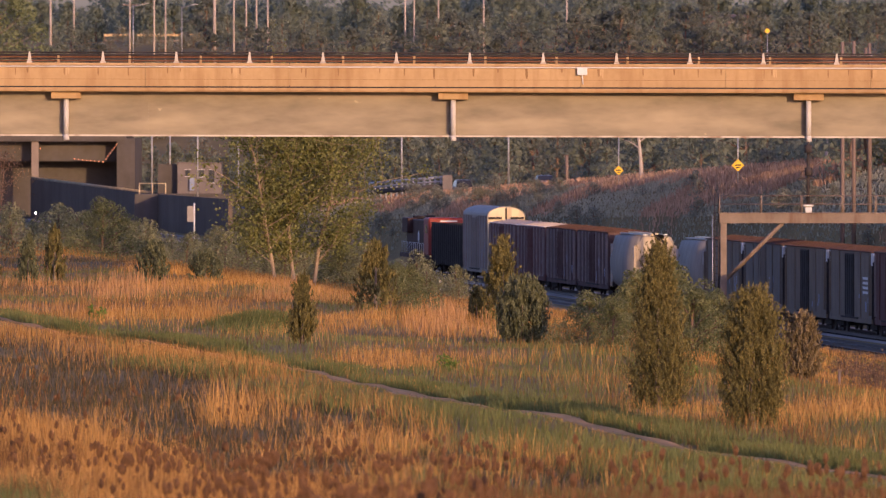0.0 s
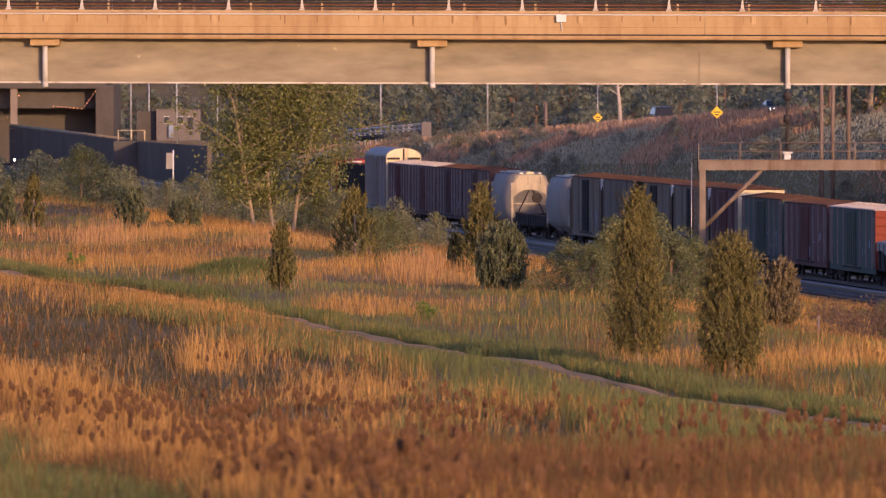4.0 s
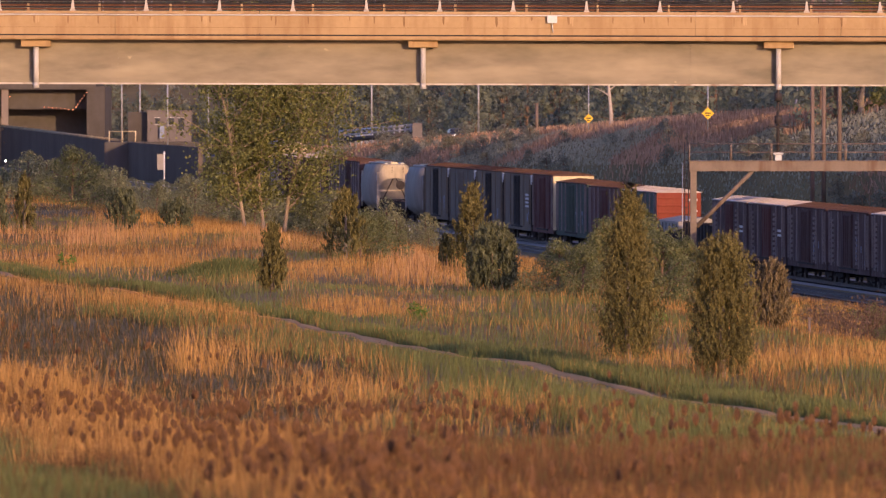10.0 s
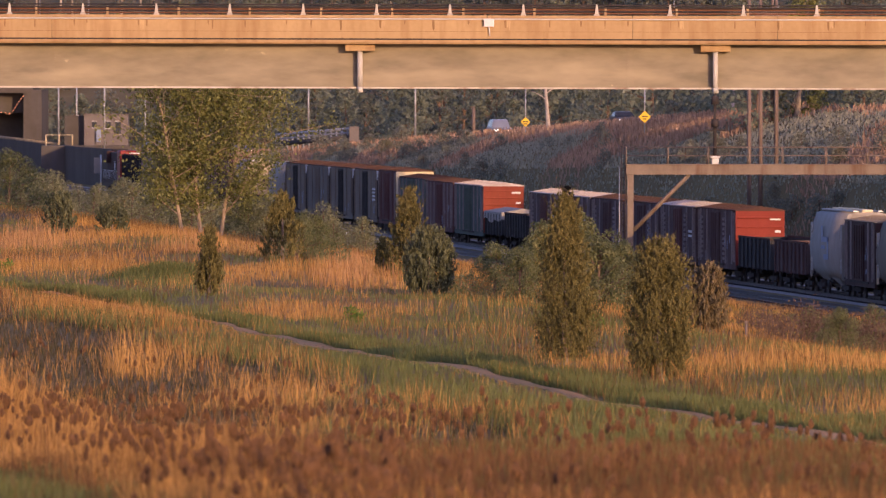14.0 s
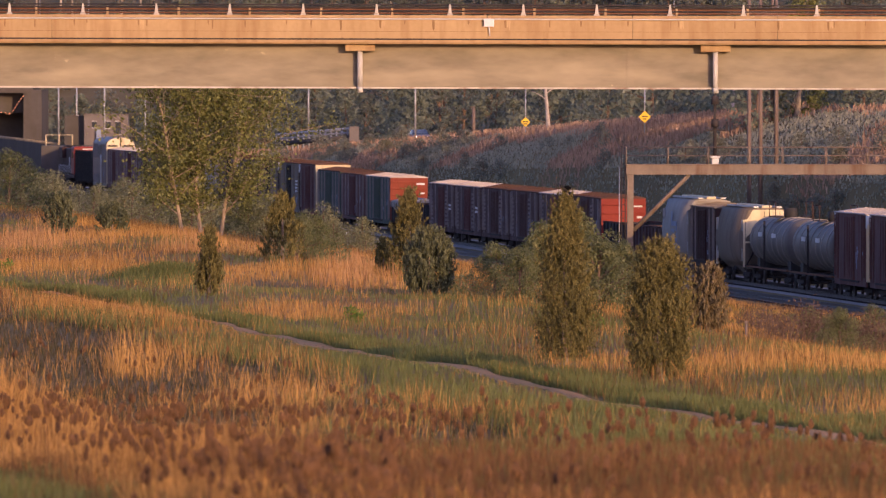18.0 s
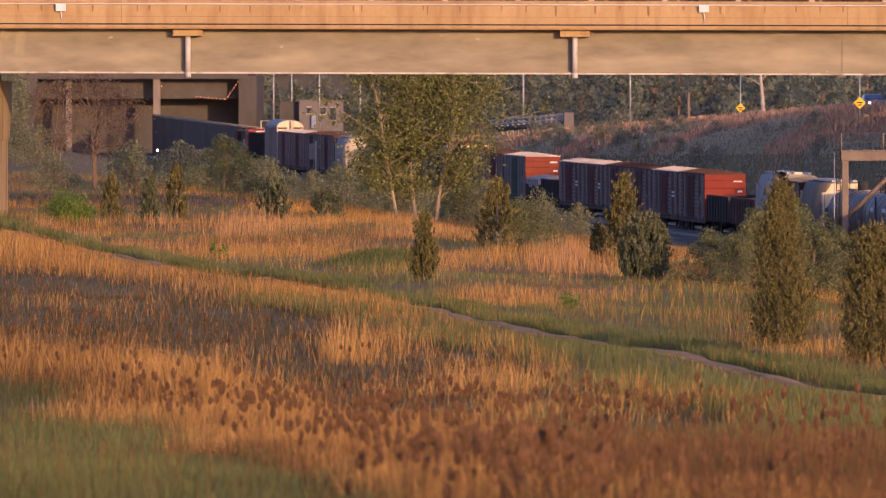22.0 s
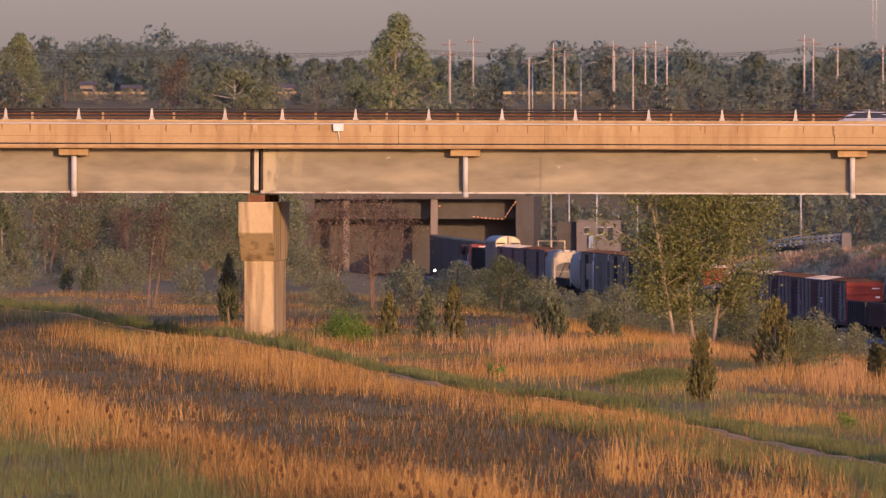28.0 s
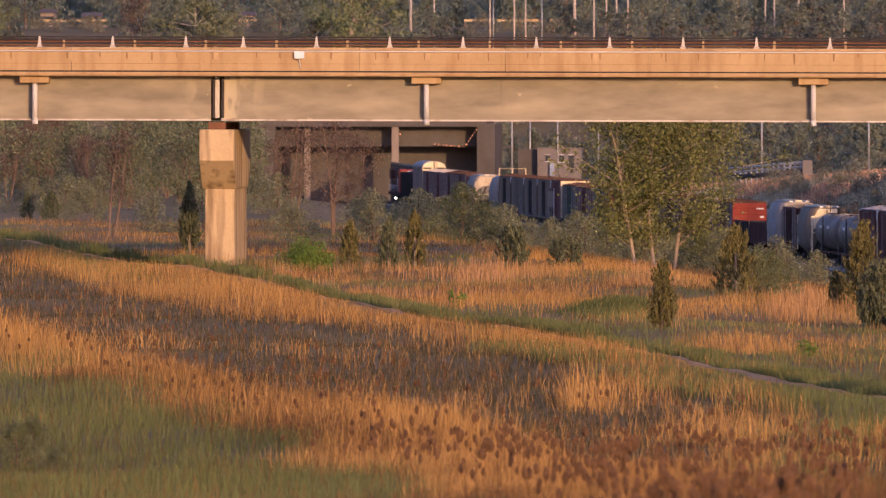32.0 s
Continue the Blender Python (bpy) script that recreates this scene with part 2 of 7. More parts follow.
M = {
    "ground": mat("dry_ground", (0.155, 0.105, 0.034), (0.27, 0.185, 0.06), 0.05, 0.95, bump=0.4, fine=1.2),
    "dirt": mat("trail_dirt", (0.60, 0.29, 0.095), (0.76, 0.40, 0.145), 0.7, 0.95, bump=0.5),
    "ballast": mat("ballast_stone", (0.34, 0.295, 0.25), (0.58, 0.51, 0.44), 0.8, 0.95, bump=0.8, fine=14.0, spec=0.06),
    "asphalt": mat("asphalt", (0.05, 0.05, 0.05), (0.09, 0.088, 0.085), 0.3, 0.85, bump=0.2),
    "concrete": mat("bridge_concrete", (0.39, 0.255, 0.122), (0.52, 0.36, 0.182), 0.35, 0.85, bump=0.25, streak=((0.30, 0.165, 0.07), 0.5, 2.6), fine=5.0),
    "pier": mat("pier_concrete", (0.44, 0.31, 0.155), (0.60, 0.44, 0.24), 0.5, 0.88, bump=0.5, streak=((0.17, 0.105, 0.055), 0.85, 1.9), fine=6.0),
    "girder": chalked_girder("girder_paint"),
    "flange": mat("flange_paint", (0.52, 0.47, 0.38), (0.62, 0.56, 0.46), 0.5, 0.6, streak=((0.2, 0.09, 0.04), 0.7, 1.5)),
    "rust": mat("rusted_steel", (0.14, 0.055, 0.025), (0.24, 0.11, 0.055), 2.0, 0.85, bump=0.3),
    "darksteel": mat("dark_steel", (0.035, 0.03, 0.03), (0.08, 0.065, 0.06), 2.0, 0.7, bump=0.2, spec=0.06),
    "galv": mat("galvanised_steel", (0.38, 0.37, 0.36), (0.55, 0.54, 0.52), 2.0, 0.5, 0.6),
    "stain": mat("drip_stain", (0.22, 0.125, 0.055), (0.34, 0.21, 0.10), 1.5, 0.85),
    "wash": mat("pale_lime_wash", (0.43, 0.29, 0.145), (0.57, 0.40, 0.21), 1.5, 0.8),
    "pipe": mat("drain_pipe_paint", (0.5, 0.47, 0.42), (0.66, 0.62, 0.56), 1.5, 0.55),
    "white": mat("weathered_white_paint", (0.62, 0.60, 0.56), (0.80, 0.78, 0.74), 1.2, 0.6),
    "gantry": mat("gantry_paint", (0.18, 0.135, 0.098), (0.28, 0.215, 0.16), 0.8, 0.7, streak=((0.14, 0.07, 0.035), 0.8, 2.0), bump=0.15),
    "wood": mat("pole_wood", (0.15, 0.105, 0.085), (0.27, 0.20, 0.16), 0.8, 0.9, bump=0.4, stretch=(6, 6, 0.4)),
    "bark": mat("grey_bark", (0.22, 0.17, 0.12), (0.42, 0.34, 0.26), 1.5, 0.9, bump=0.6, stretch=(3, 3, 0.7)),
    "poplarbark": mat("poplar_bark", (0.28, 0.205, 0.135), (0.46, 0.35, 0.24), 1.5, 0.9, bump=0.6, stretch=(3, 3, 0.7)),
    "palebark": mat("pale_bark", (0.42, 0.34, 0.28), (0.62, 0.53, 0.45), 1.5, 0.85, bump=0.4),
    "twig": mat("brown_twig", (0.13, 0.08, 0.055), (0.24, 0.16, 0.11), 3.0, 0.9),
    "leaf": mat("poplar_leaf", (0.15, 0.158, 0.046), (0.37, 0.355, 0.12), 0.8, 0.6, random_by="island", trans=0.42),
    "willow": mat("willow_leaf", (0.132, 0.145, 0.056), (0.275, 0.275, 0.122), 0.5, 0.65, random_by="island", trans=0.45),
    # paler copy of the willow leaf, far haze mixed into the colour
    "scrub": mat("scrub_leaf", (0.175, 0.178, 0.088), (0.34, 0.325, 0.175), 0.3, 0.7, random_by="island", trans=0.45),
    "lime": mat("spring_green_leaf", (0.10, 0.16, 0.02), (0.24, 0.33, 0.06), 0.8, 0.6, random_by="island", trans=0.35),
    "cedar": mat("cedar_spray", (0.085, 0.077, 0.024), (0.235, 0.195, 0.065), 1.2, 0.75, random_by="island", trans=0.12),
    "browncedar": mat("brown_cedar_spray", (0.13, 0.098, 0.048), (0.26, 0.195, 0.10), 1.2, 0.75, random_by="island", trans=0.12),
    "darkcedar": mat("dark_cedar_spray", (0.07, 0.08, 0.042), (0.18, 0.185, 0.095), 1.2, 0.75, random_by="island", trans=0.1),
    # far foliage greyed and paled so that haze sits in its colour
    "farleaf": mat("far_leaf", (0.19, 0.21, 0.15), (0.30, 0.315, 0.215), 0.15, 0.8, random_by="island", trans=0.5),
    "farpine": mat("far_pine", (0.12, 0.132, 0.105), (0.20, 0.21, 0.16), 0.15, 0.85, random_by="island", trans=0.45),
    "redbud": mat("brown_red_leaf", (0.115, 0.072, 0.05), (0.21, 0.14, 0.095), 0.3, 0.8, random_by="island", trans=0.2),
    "tan": mat("dry_grass", (0.355, 0.172, 0.042), (0.69, 0.39, 0.118), 0.10, 0.8, random_by="island", trans=0.3, fine=0.9),
    "reed": mat("dry_reed", (0.42, 0.21, 0.078), (0.66, 0.38, 0.165), 0.15, 0.8, random_by="island", trans=0.3, fine=1.0),
    "brown": mat("dead_stalk", (0.115, 0.056, 0.021), (0.27, 0.14, 0.052), 0.12, 0.85, random_by="island", trans=0.2, fine=1.0),
    "green": mat("green_grass", (0.118, 0.13, 0.034), (0.245, 0.25, 0.08), 0.12, 0.7, random_by="island", trans=0.35, fine=1.0),
    # weed colour also darkened to carry a shaded band across the meadow
    "weed": mat("dark_weed", (0.044, 0.038, 0.016), (0.096, 0.078, 0.033), 0.2, 0.9, random_by="island", trans=0.1, fine=1.0),
    "head": mat("teasel_head", (0.085, 0.042, 0.018), (0.18, 0.09, 0.038), 2.0, 0.9, random_by="island"),
    "maroon": mat("maroon_car_paint", (0.125, 0.056, 0.050), (0.19, 0.092, 0.082), 0.5, 0.7, streak=((0.20, 0.155, 0.14), 0.5, 2.2), bump=0.1, spec=0.06),
    "redcar": mat("red_car_paint", (0.085, 0.050, 0.046), (0.135, 0.080, 0.072), 0.5, 0.75, streak=((0.24, 0.19, 0.17), 0.55, 2.5), bump=0.1, spec=0.06),
    "orangeend": mat("orange_end_paint", (0.225, 0.052, 0.032), (0.30, 0.078, 0.048), 0.7, 0.7, streak=((0.22, 0.07, 0.04), 0.5, 2.0), spec=0.06),
    "redend": mat("red_end_paint", (0.235, 0.042, 0.03), (0.31, 0.064, 0.045), 0.7, 0.65, streak=((0.22, 0.05, 0.035), 0.4, 2.0), spec=0.06),
    "greencar": mat("green_car_paint", (0.08, 0.105, 0.085), (0.12, 0.15, 0.12), 0.6, 0.7, streak=((0.13, 0.12, 0.11), 0.4, 2.0), spec=0.06),
    "bluecar": mat("slate_blue_car_paint", (0.18, 0.148, 0.115), (0.245, 0.205, 0.16), 0.5, 0.7, streak=((0.22, 0.21, 0.21), 0.5, 1.8), spec=0.06),
    "greycar": mat("tan_grey_car_paint", (0.205, 0.16, 0.118), (0.28, 0.225, 0.168), 0.5, 0.7, streak=((0.12, 0.09, 0.08), 0.4, 1.8), spec=0.06),
    "roofrust": mat("rusty_roof", (0.075, 0.043, 0.034), (0.15, 0.082, 0.062), 0.3, 0.85, bump=0.2, spec=0.06),
    "roofwhite": mat("galvanised_roof", (0.30, 0.20, 0.16), (0.72, 0.68, 0.62), 0.25, 0.55, spec=0.06),
    "silver": mat("silver_body", (0.235, 0.205, 0.175), (0.32, 0.285, 0.25), 0.6, 0.5, 0.1, streak=((0.3, 0.28, 0.27), 0.5, 2.0), spec=0.06),
    # on car ends this cream takes the place of strong sunlight
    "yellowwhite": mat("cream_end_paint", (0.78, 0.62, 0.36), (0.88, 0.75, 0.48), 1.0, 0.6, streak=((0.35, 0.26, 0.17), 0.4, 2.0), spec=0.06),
    "hopper": mat("light_grey_hopper_paint", (0.30, 0.265, 0.22), (0.40, 0.355, 0.30), 0.5, 0.65, streak=((0.24, 0.22, 0.21), 0.5, 1.6), spec=0.06),
    # hopper end: sunlight put into a colour paler than the sides
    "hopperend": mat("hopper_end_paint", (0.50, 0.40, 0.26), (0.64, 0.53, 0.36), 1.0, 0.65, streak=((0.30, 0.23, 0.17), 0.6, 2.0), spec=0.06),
    "tank": mat("grey_tank_paint", (0.15, 0.13, 0.11), (0.23, 0.20, 0.17), 0.4, 0.5, streak=((0.09, 0.085, 0.09), 0.5, 1.5), spec=0.06),
    "black": mat("black_car_paint", (0.035, 0.034, 0.035), (0.07, 0.066, 0.064), 0.6, 0.65, streak=((0.12, 0.11, 0.105), 0.4, 2.0), spec=0.06),
    "tarp": mat("white_tarpaulin", (0.34, 0.30, 0.255), (0.45, 0.405, 0.35), 0.8, 0.7, spec=0.06),
    "loco": mat("locomotive_dark_paint", (0.045, 0.025, 0.025), (0.09, 0.05, 0.045), 0.8, 0.6, spec=0.06),
    "locored": mat("locomotive_red_paint", (0.24, 0.03, 0.02), (0.32, 0.05, 0.035), 0.8, 0.5),
    "wheel": mat("wheel_steel", (0.06, 0.05, 0.045), (0.13, 0.11, 0.10), 3.0, 0.6, 0.5),
    "graffiti": mat("graffiti_blue", (0.22, 0.26, 0.36), (0.34, 0.38, 0.48), 1.0, 0.6),
    "yellow": mat("sign_yellow", (0.85, 0.52, 0.03), (0.92, 0.60, 0.06), 2.0, 0.5),
    "orange": mat("sign_orange", (0.9, 0.3, 0.03), None, 2.0, 0.5),
    # shade put into the wall colour, darker than bare concrete
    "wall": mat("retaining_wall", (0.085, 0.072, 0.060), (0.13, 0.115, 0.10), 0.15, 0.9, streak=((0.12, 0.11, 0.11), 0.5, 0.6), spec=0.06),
    # cutting wall also dark for shade, warmed against the blue sky fill
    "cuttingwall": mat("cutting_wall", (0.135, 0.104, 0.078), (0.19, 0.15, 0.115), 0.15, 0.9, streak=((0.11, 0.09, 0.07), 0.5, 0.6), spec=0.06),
    # block colour lowered to hold the booth's partial shade
    "booth": mat("booth_block", (0.15, 0.125, 0.11), (0.21, 0.18, 0.16), 0.5, 0.85),
    "glass": mat("dark_glass", (0.03, 0.035, 0.04), (0.05, 0.055, 0.06), 1.0, 0.12, spec=0.6),
    "carwhite": mat("white_car_paint", (0.66, 0.66, 0.66), (0.74, 0.74, 0.74), 1.0, 0.3),
    "carsilver": mat("silver_car_paint", (0.42, 0.42, 0.43), (0.5, 0.5, 0.51), 1.0, 0.3, 0.5),
    "carblue": mat("blue_car_paint", (0.10, 0.14, 0.20), (0.15, 0.19, 0.26), 1.0, 0.3, 0.3),
    "cardark": mat("dark_car_paint", (0.04, 0.04, 0.045), (0.07, 0.07, 0.075), 1.0, 0.3, 0.3),
    "rubber": mat("tyre_rubber", (0.02, 0.02, 0.02), (0.035, 0.035, 0.035), 3.0, 0.9),
    "worn": mat("worn_grey_post", (0.24, 0.185, 0.165), (0.38, 0.31, 0.275), 1.2, 0.8, streak=((0.09, 0.045, 0.04), 0.5, 2.0)),
    "bankgrass": mat("reddish_bank_grass", (0.36, 0.21, 0.125), (0.62, 0.40, 0.25), 0.06, 0.85, random_by="island", trans=0.25, fine=0.4),
    # the most distant leaves: haze put into the colour itself
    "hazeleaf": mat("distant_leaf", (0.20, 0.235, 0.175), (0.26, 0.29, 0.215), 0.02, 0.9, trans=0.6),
    # paler copy of the pole wood with sunlight put into the colour
    "palewood": mat("pale_pole_wood", (0.42, 0.34, 0.27), (0.58, 0.48, 0.39), 0.8, 0.85),
    # bank leaves paled too, in place of haze
    "bankleaf": mat("bank_shrub_leaf", (0.22, 0.215, 0.15), (0.35, 0.33, 0.23), 0.1, 0.85, random_by="island", trans=0.5),
    "poplarleaf": mat("pale_poplar_leaf", (0.16, 0.19, 0.09), (0.29, 0.31, 0.15), 0.3, 0.75, random_by="island", trans=0.35),
    "softleaf": mat("soft_green_leaf", (0.13, 0.145, 0.075), (0.25, 0.26, 0.14), 0.3, 0.8, random_by="island", trans=0.3),
    # turf colour lightened to stand for haze over the bank
    "turf": mat("dull_bank_turf", (0.36, 0.33, 0.21), (0.50, 0.455, 0.305), 0.06, 0.85, random_by="island", trans=0.45, fine=0.4),
    "bird": mat("blackbird_feather", (0.015, 0.014, 0.016), (0.04, 0.035, 0.035), 6.0, 0.7),
    "roof": mat("house_roof", (0.13, 0.10, 0.08), (0.20, 0.155, 0.125), 0.5, 0.9),
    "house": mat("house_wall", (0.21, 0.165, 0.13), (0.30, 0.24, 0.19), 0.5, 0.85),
    "lamp": glow("amber_light", (1.0, 0.33, 0.16), 1.6),
    "headlight": glow("headlight", (1.0, 0.93, 0.8), 5.0),
}

# ---- building helpers ----


def grade(x, y):
    """Height of the land. The railway runs in a cut; the camera's hill falls to a bench; a road bank and a wooded rise lie beyond."""
    x, y = np.asarray(x, float), np.asarray(y, float)
    dist = np.hypot(x, y)
    cut = 34.24 - 0.1096 * (y - 498) - x
    hill = np.maximum(-1.75 - 0.0282 * dist, -6.4)
    near = np.minimum(hill, -12.55 + np.maximum(cut - 7.5, 0) * 0.131)
    far = -cut
    road = np.clip(-7.2 + 0.018 * (1000 - y), -9.5, -2.0) - 0.15
    up = np.clip((far - 7) / (2.1 - 0.135 * (y - 1000) - 34.24 + 0.1096 * (y - 498) - 13.5), 0, 1)
    bank = -12.55 + (road + 12.55) * (0.42 * np.clip(up * 6, 0, 1) + 0.58 * (1 - (1 - up) ** 1.7))
    bank = bank + np.clip(far - 36, 0, 60) * 0.13
    z = np.where(cut > 0, near, bank)
    k = np.clip((y - 1345) / 420, 0, 1)
    k = k * k * (3 - 2 * k)
    z = z * (1 - k) + (15.5 + np.clip(y - 1750, 0, 3000) * 0.004) * k
    wob = 0.10 * np.sin(x * 0.31 + y * 0.11) * np.sin(y * 0.083 - x * 0.17) + 0.05 * np.sin(x * 0.9) * np.sin(y * 0.37)
    wob = wob + 0.28 * np.exp(-((x + 5.9) / 1.5) ** 2 - ((y - 305) / 6) ** 2)
    flat = np.clip((np.abs(cut) - 9) / 6, 0, 1)
    roadflat = np.clip((np.abs(x - (2.1 - 0.135 * (y - 1000))) - 7) / 4, 0, 1)
    return z + wob * flat * roadflat


def gz(x, y):
    return float(grade(x, y))


def sighted(right, down, dist):
    """A point by its bearing and drop, in 1/17100 of the distance, as seen from the tripod."""
    return Vector((right / 17100 * dist, dist, -down / 17100 * dist))


def on_ground(right, dist):
    x = right / 17100 * dist
    return Vector((x, dist, gz(x, dist)))


def box(bm, x0, y0, z0, x1, y1, z1, bevel=0.0):
    vs = [bm.verts.new((x, y, z)) for x in (x0, x1) for y in (y0, y1) for z in (z0, z1)]
    fs = [bm.faces.new([vs[i] for i in f]) for f in ((0, 1, 3, 2), (4, 6, 7, 5), (0, 4, 5, 1), (2, 3, 7, 6), (0, 2, 6, 4), (1, 5, 7, 3))]
    if bevel:
        es = list({e for f in fs for e in f.edges})
        bmesh.ops.bevel(bm, geom=es, offset=bevel, segments=1, affect="EDGES")
    return fs


def cyl(bm, p, q, r, r2=None, seg=8, caps=True):
    p, q = Vector(p), Vector(q)
    r2 = r if r2 is None else r2
    axis = (q - p).normalized()
    u = axis.orthogonal().normalized()
    w = axis.cross(u)
    a = [bm.verts.new(p + r * (math.cos(k * math.tau / seg) * u + math.sin(k * math.tau / seg) * w)) for k in range(seg)]
    b = [bm.verts.new(q + r2 * (math.cos(k * math.tau / seg) * u + math.sin(k * math.tau / seg) * w)) for k in range(seg)]
    for k in range(seg):
        f = bm.faces.new((a[k], a[(k + 1) % seg], b[(k + 1) % seg], b[k]))
        f.smooth = True
    if caps:
        bm.faces.new(a[::-1])
        bm.faces.new(b)


def extrude_profile(bm, pts, x0, x1, smooth=False):
    """A closed outline in y, z drawn out along x."""
    a = [bm.verts.new((x0, y, z)) for y, z in pts]
    b = [bm.verts.new((x1, y, z)) for y, z in pts]
    n = len(pts)
    for i in range(n):
        f = bm.faces.new((a[i], a[(i + 1) % n], b[(i + 1) % n], b[i]))
        f.smooth = smooth
    bm.faces.new(a[::-1])
    bm.faces.new(b)


def mesh_of(name, bm, material):
    bmesh.ops.recalc_face_normals(bm, faces=bm.faces)
    me = bpy.data.meshes.new(name)
    bm.to_mesh(me)
    bm.free()
    me.materials.append(material)
    return me


def part(name, bm, material, parent, label="", m=None):
    """Links a bmesh, or a mesh that alike parts share, as one part under a thing."""
    me = bm if isinstance(bm, bpy.types.Mesh) else mesh_of(name, bm, material)
    ob = new(name, me)
    ob.parent = parent
    if m is not None:
        ob.matrix_basis = m
    return tagged(ob, label)


def thing(name, label, category, m=None, group="", kind=""):
    ob = new(name)
    ob.empty_display_size = 0.3
    if m is not None:
        ob.matrix_basis = m
    return tagged(ob, label, category, group, kind)


def single(name, bm, material, label, category="", m=None, group="", kind=""):
    ob = new(name, bm if isinstance(bm, bpy.types.Mesh) else mesh_of(name, bm, material))
    if m is not None:
        ob.matrix_basis = m
    return tagged(ob, label, category, group, kind)


def boxes(*specs):
    bm = bmesh.new()
    for s in specs:
        box(bm, *s)
    return bm


def rods(*specs):
    bm = bmesh.new()
    for s in specs:
        cyl(bm, *s)
    return bm


def soup(name, verts, faces_n, material):
    """A mesh of many loose faces with faces_n corners each, from arrays."""
    verts = np.asarray(verts, np.float32)
    count = len(verts) // faces_n
    me = bpy.data.meshes.new(name)
    me.vertices.add(len(verts))
    me.vertices.foreach_set("co", verts.ravel())
    me.loops.add(len(verts))
    me.loops.foreach_set("vertex_index", np.arange(len(verts), dtype=np.int32))
    me.polygons.add(count)
    me.polygons.foreach_set("loop_start", np.arange(count, dtype=np.int32) * faces_n)
    me.polygons.foreach_set("loop_total", np.full(count, faces_n, np.int32))
    me.update()
    me.validate()
    me.materials.append(material)
    return me


def leaf_mesh(name, centres, size, material, rng, aspect=1.6, up=0.0, spread=1.0, corners=4):
    """Rhombic leaves round the centres, turned at random; up leans their length to the vertical."""
    n = len(centres)
    a = rng.normal(size=(n, 3)) * spread
    a[:, 2] += up * np.sign(rng.random(n) - 0.12) * 2
    a /= np.linalg.norm(a, axis=1)[:, None]
    b = np.cross(a, rng.normal(size=(n, 3)))
    b /= np.linalg.norm(b, axis=1)[:, None] + 1e-9
    s = (size * (0.6 + 0.8 * rng.random(n)))[:, None]
    v = np.stack([centres - a * s * aspect * 0.5, centres + b * s * 0.5, centres + a * s * aspect * 0.5, centres - b * s * 0.5], 1)
    return soup(name, v[:, :corners].reshape(-1, 3), corners, material)

# ---- land, railway, road ----


def track_x(y, side=0.0):
    """The railway's centre line, side metres to its right."""
    return 34.24 - 0.1096 * (y - 498) + side * 1.006


def ground():
    ys = np.unique(np.concatenate([np.linspace(-4500, -60, 24), np.linspace(-60, 80, 30), np.linspace(80, 460, 150), np.linspace(460, 1400, 150), np.linspace(1400, 2300, 50), np.linspace(2300, 4800, 16)]))
    t = np.concatenate([np.linspace(-4500, -240, 16)[:-1], np.linspace(-240, -80, 24)[:-1], np.linspace(-80, 90, 121)[:-1], np.linspace(90, 240, 30)[:-1], np.linspace(240, 4500, 16)])
    X, Y = np.meshgrid(t, ys)
    Z = grade(X, Y)
    verts = np.stack([X, Y, Z], -1).reshape(-1, 3)
    w = len(t)
    i = np.arange((len(ys) - 1) * w).reshape(-1, w)[:, :-1].ravel()
    faces = np.stack([i, i + 1, i + w + 1, i + w], 1)
    me = bpy.data.meshes.new("ground")
    me.from_pydata(verts.tolist(), [], faces.tolist())
    me.polygons.foreach_set("use_smooth", np.ones(len(faces), bool))
    me.materials.append(M["ground"])
    return tagged(new("ground", me), "rolling meadow ground with dry soil and thatch", kind="structure")


ground()


def ribbon(name, pts, half, material, lift, label, thick=0.0):
    """A strip along points, laid on the land."""
    bm = bmesh.new()
    rows = []
    for i, (x, y) in enumerate(pts):
        a, b = pts[max(i - 1, 0)], pts[min(i + 1, len(pts) - 1)]
        d = Vector((b[0] - a[0], b[1] - a[1], 0)).normalized()
        nrm = Vector((d.y, -d.x, 0))
        h = half(i) if callable(half) else half
        row = []
        for k in (-1.0, -0.5, 0, 0.5, 1.0):
            p = Vector((x, y, 0)) + nrm * (k * h)
            row.append(bm.verts.new((p.x, p.y, gz(p.x, p.y) + lift + 0.03 - 0.16 * k * h - 0.05 * abs(k) ** 3)))
        rows.append(row)
    for r, s in zip(rows, rows[1:]):
        for k in range(4):
            bm.faces.new((r[k], r[k + 1], s[k + 1], s[k])).smooth = True
    return single(name, bm, material, label, kind="structure")


# the walkers' trail that slants across the bench and passes below the bridge
TRAIL_SIGHTS = [(-2200, 150, 640), (-1492, 220, 497), (-1250, 257, 426), (-1062, 283, 387), (-790, 342, 320), (-400, 406, 271), (-180, 452, 242), (20, 491, 223), (320, 548, 200), (784, 630, 174), (1300, 720, 158), (2600, 900, 130)]


def trail_points():
    ctrl = [Vector((r / 17100 * d, d)) for r, _, d in TRAIL_SIGHTS]
    pts = []
    for i in range(1, len(ctrl) - 2):
        p0, p1, p2, p3 = ctrl[i - 1:i + 3]
        n = max(8, int((p2 - p1).length / 1.2))
        for k in range(n):
            t = k / n
            q = 0.5 * (2 * p1 + (p2 - p0) * t + (2 * p0 - 5 * p1 + 4 * p2 - p3) * t * t + (3 * p1 - p0 - 3 * p2 + p3) * t ** 3)
            pts.append((q.x, q.y))
    return pts


TRAIL = trail_points()
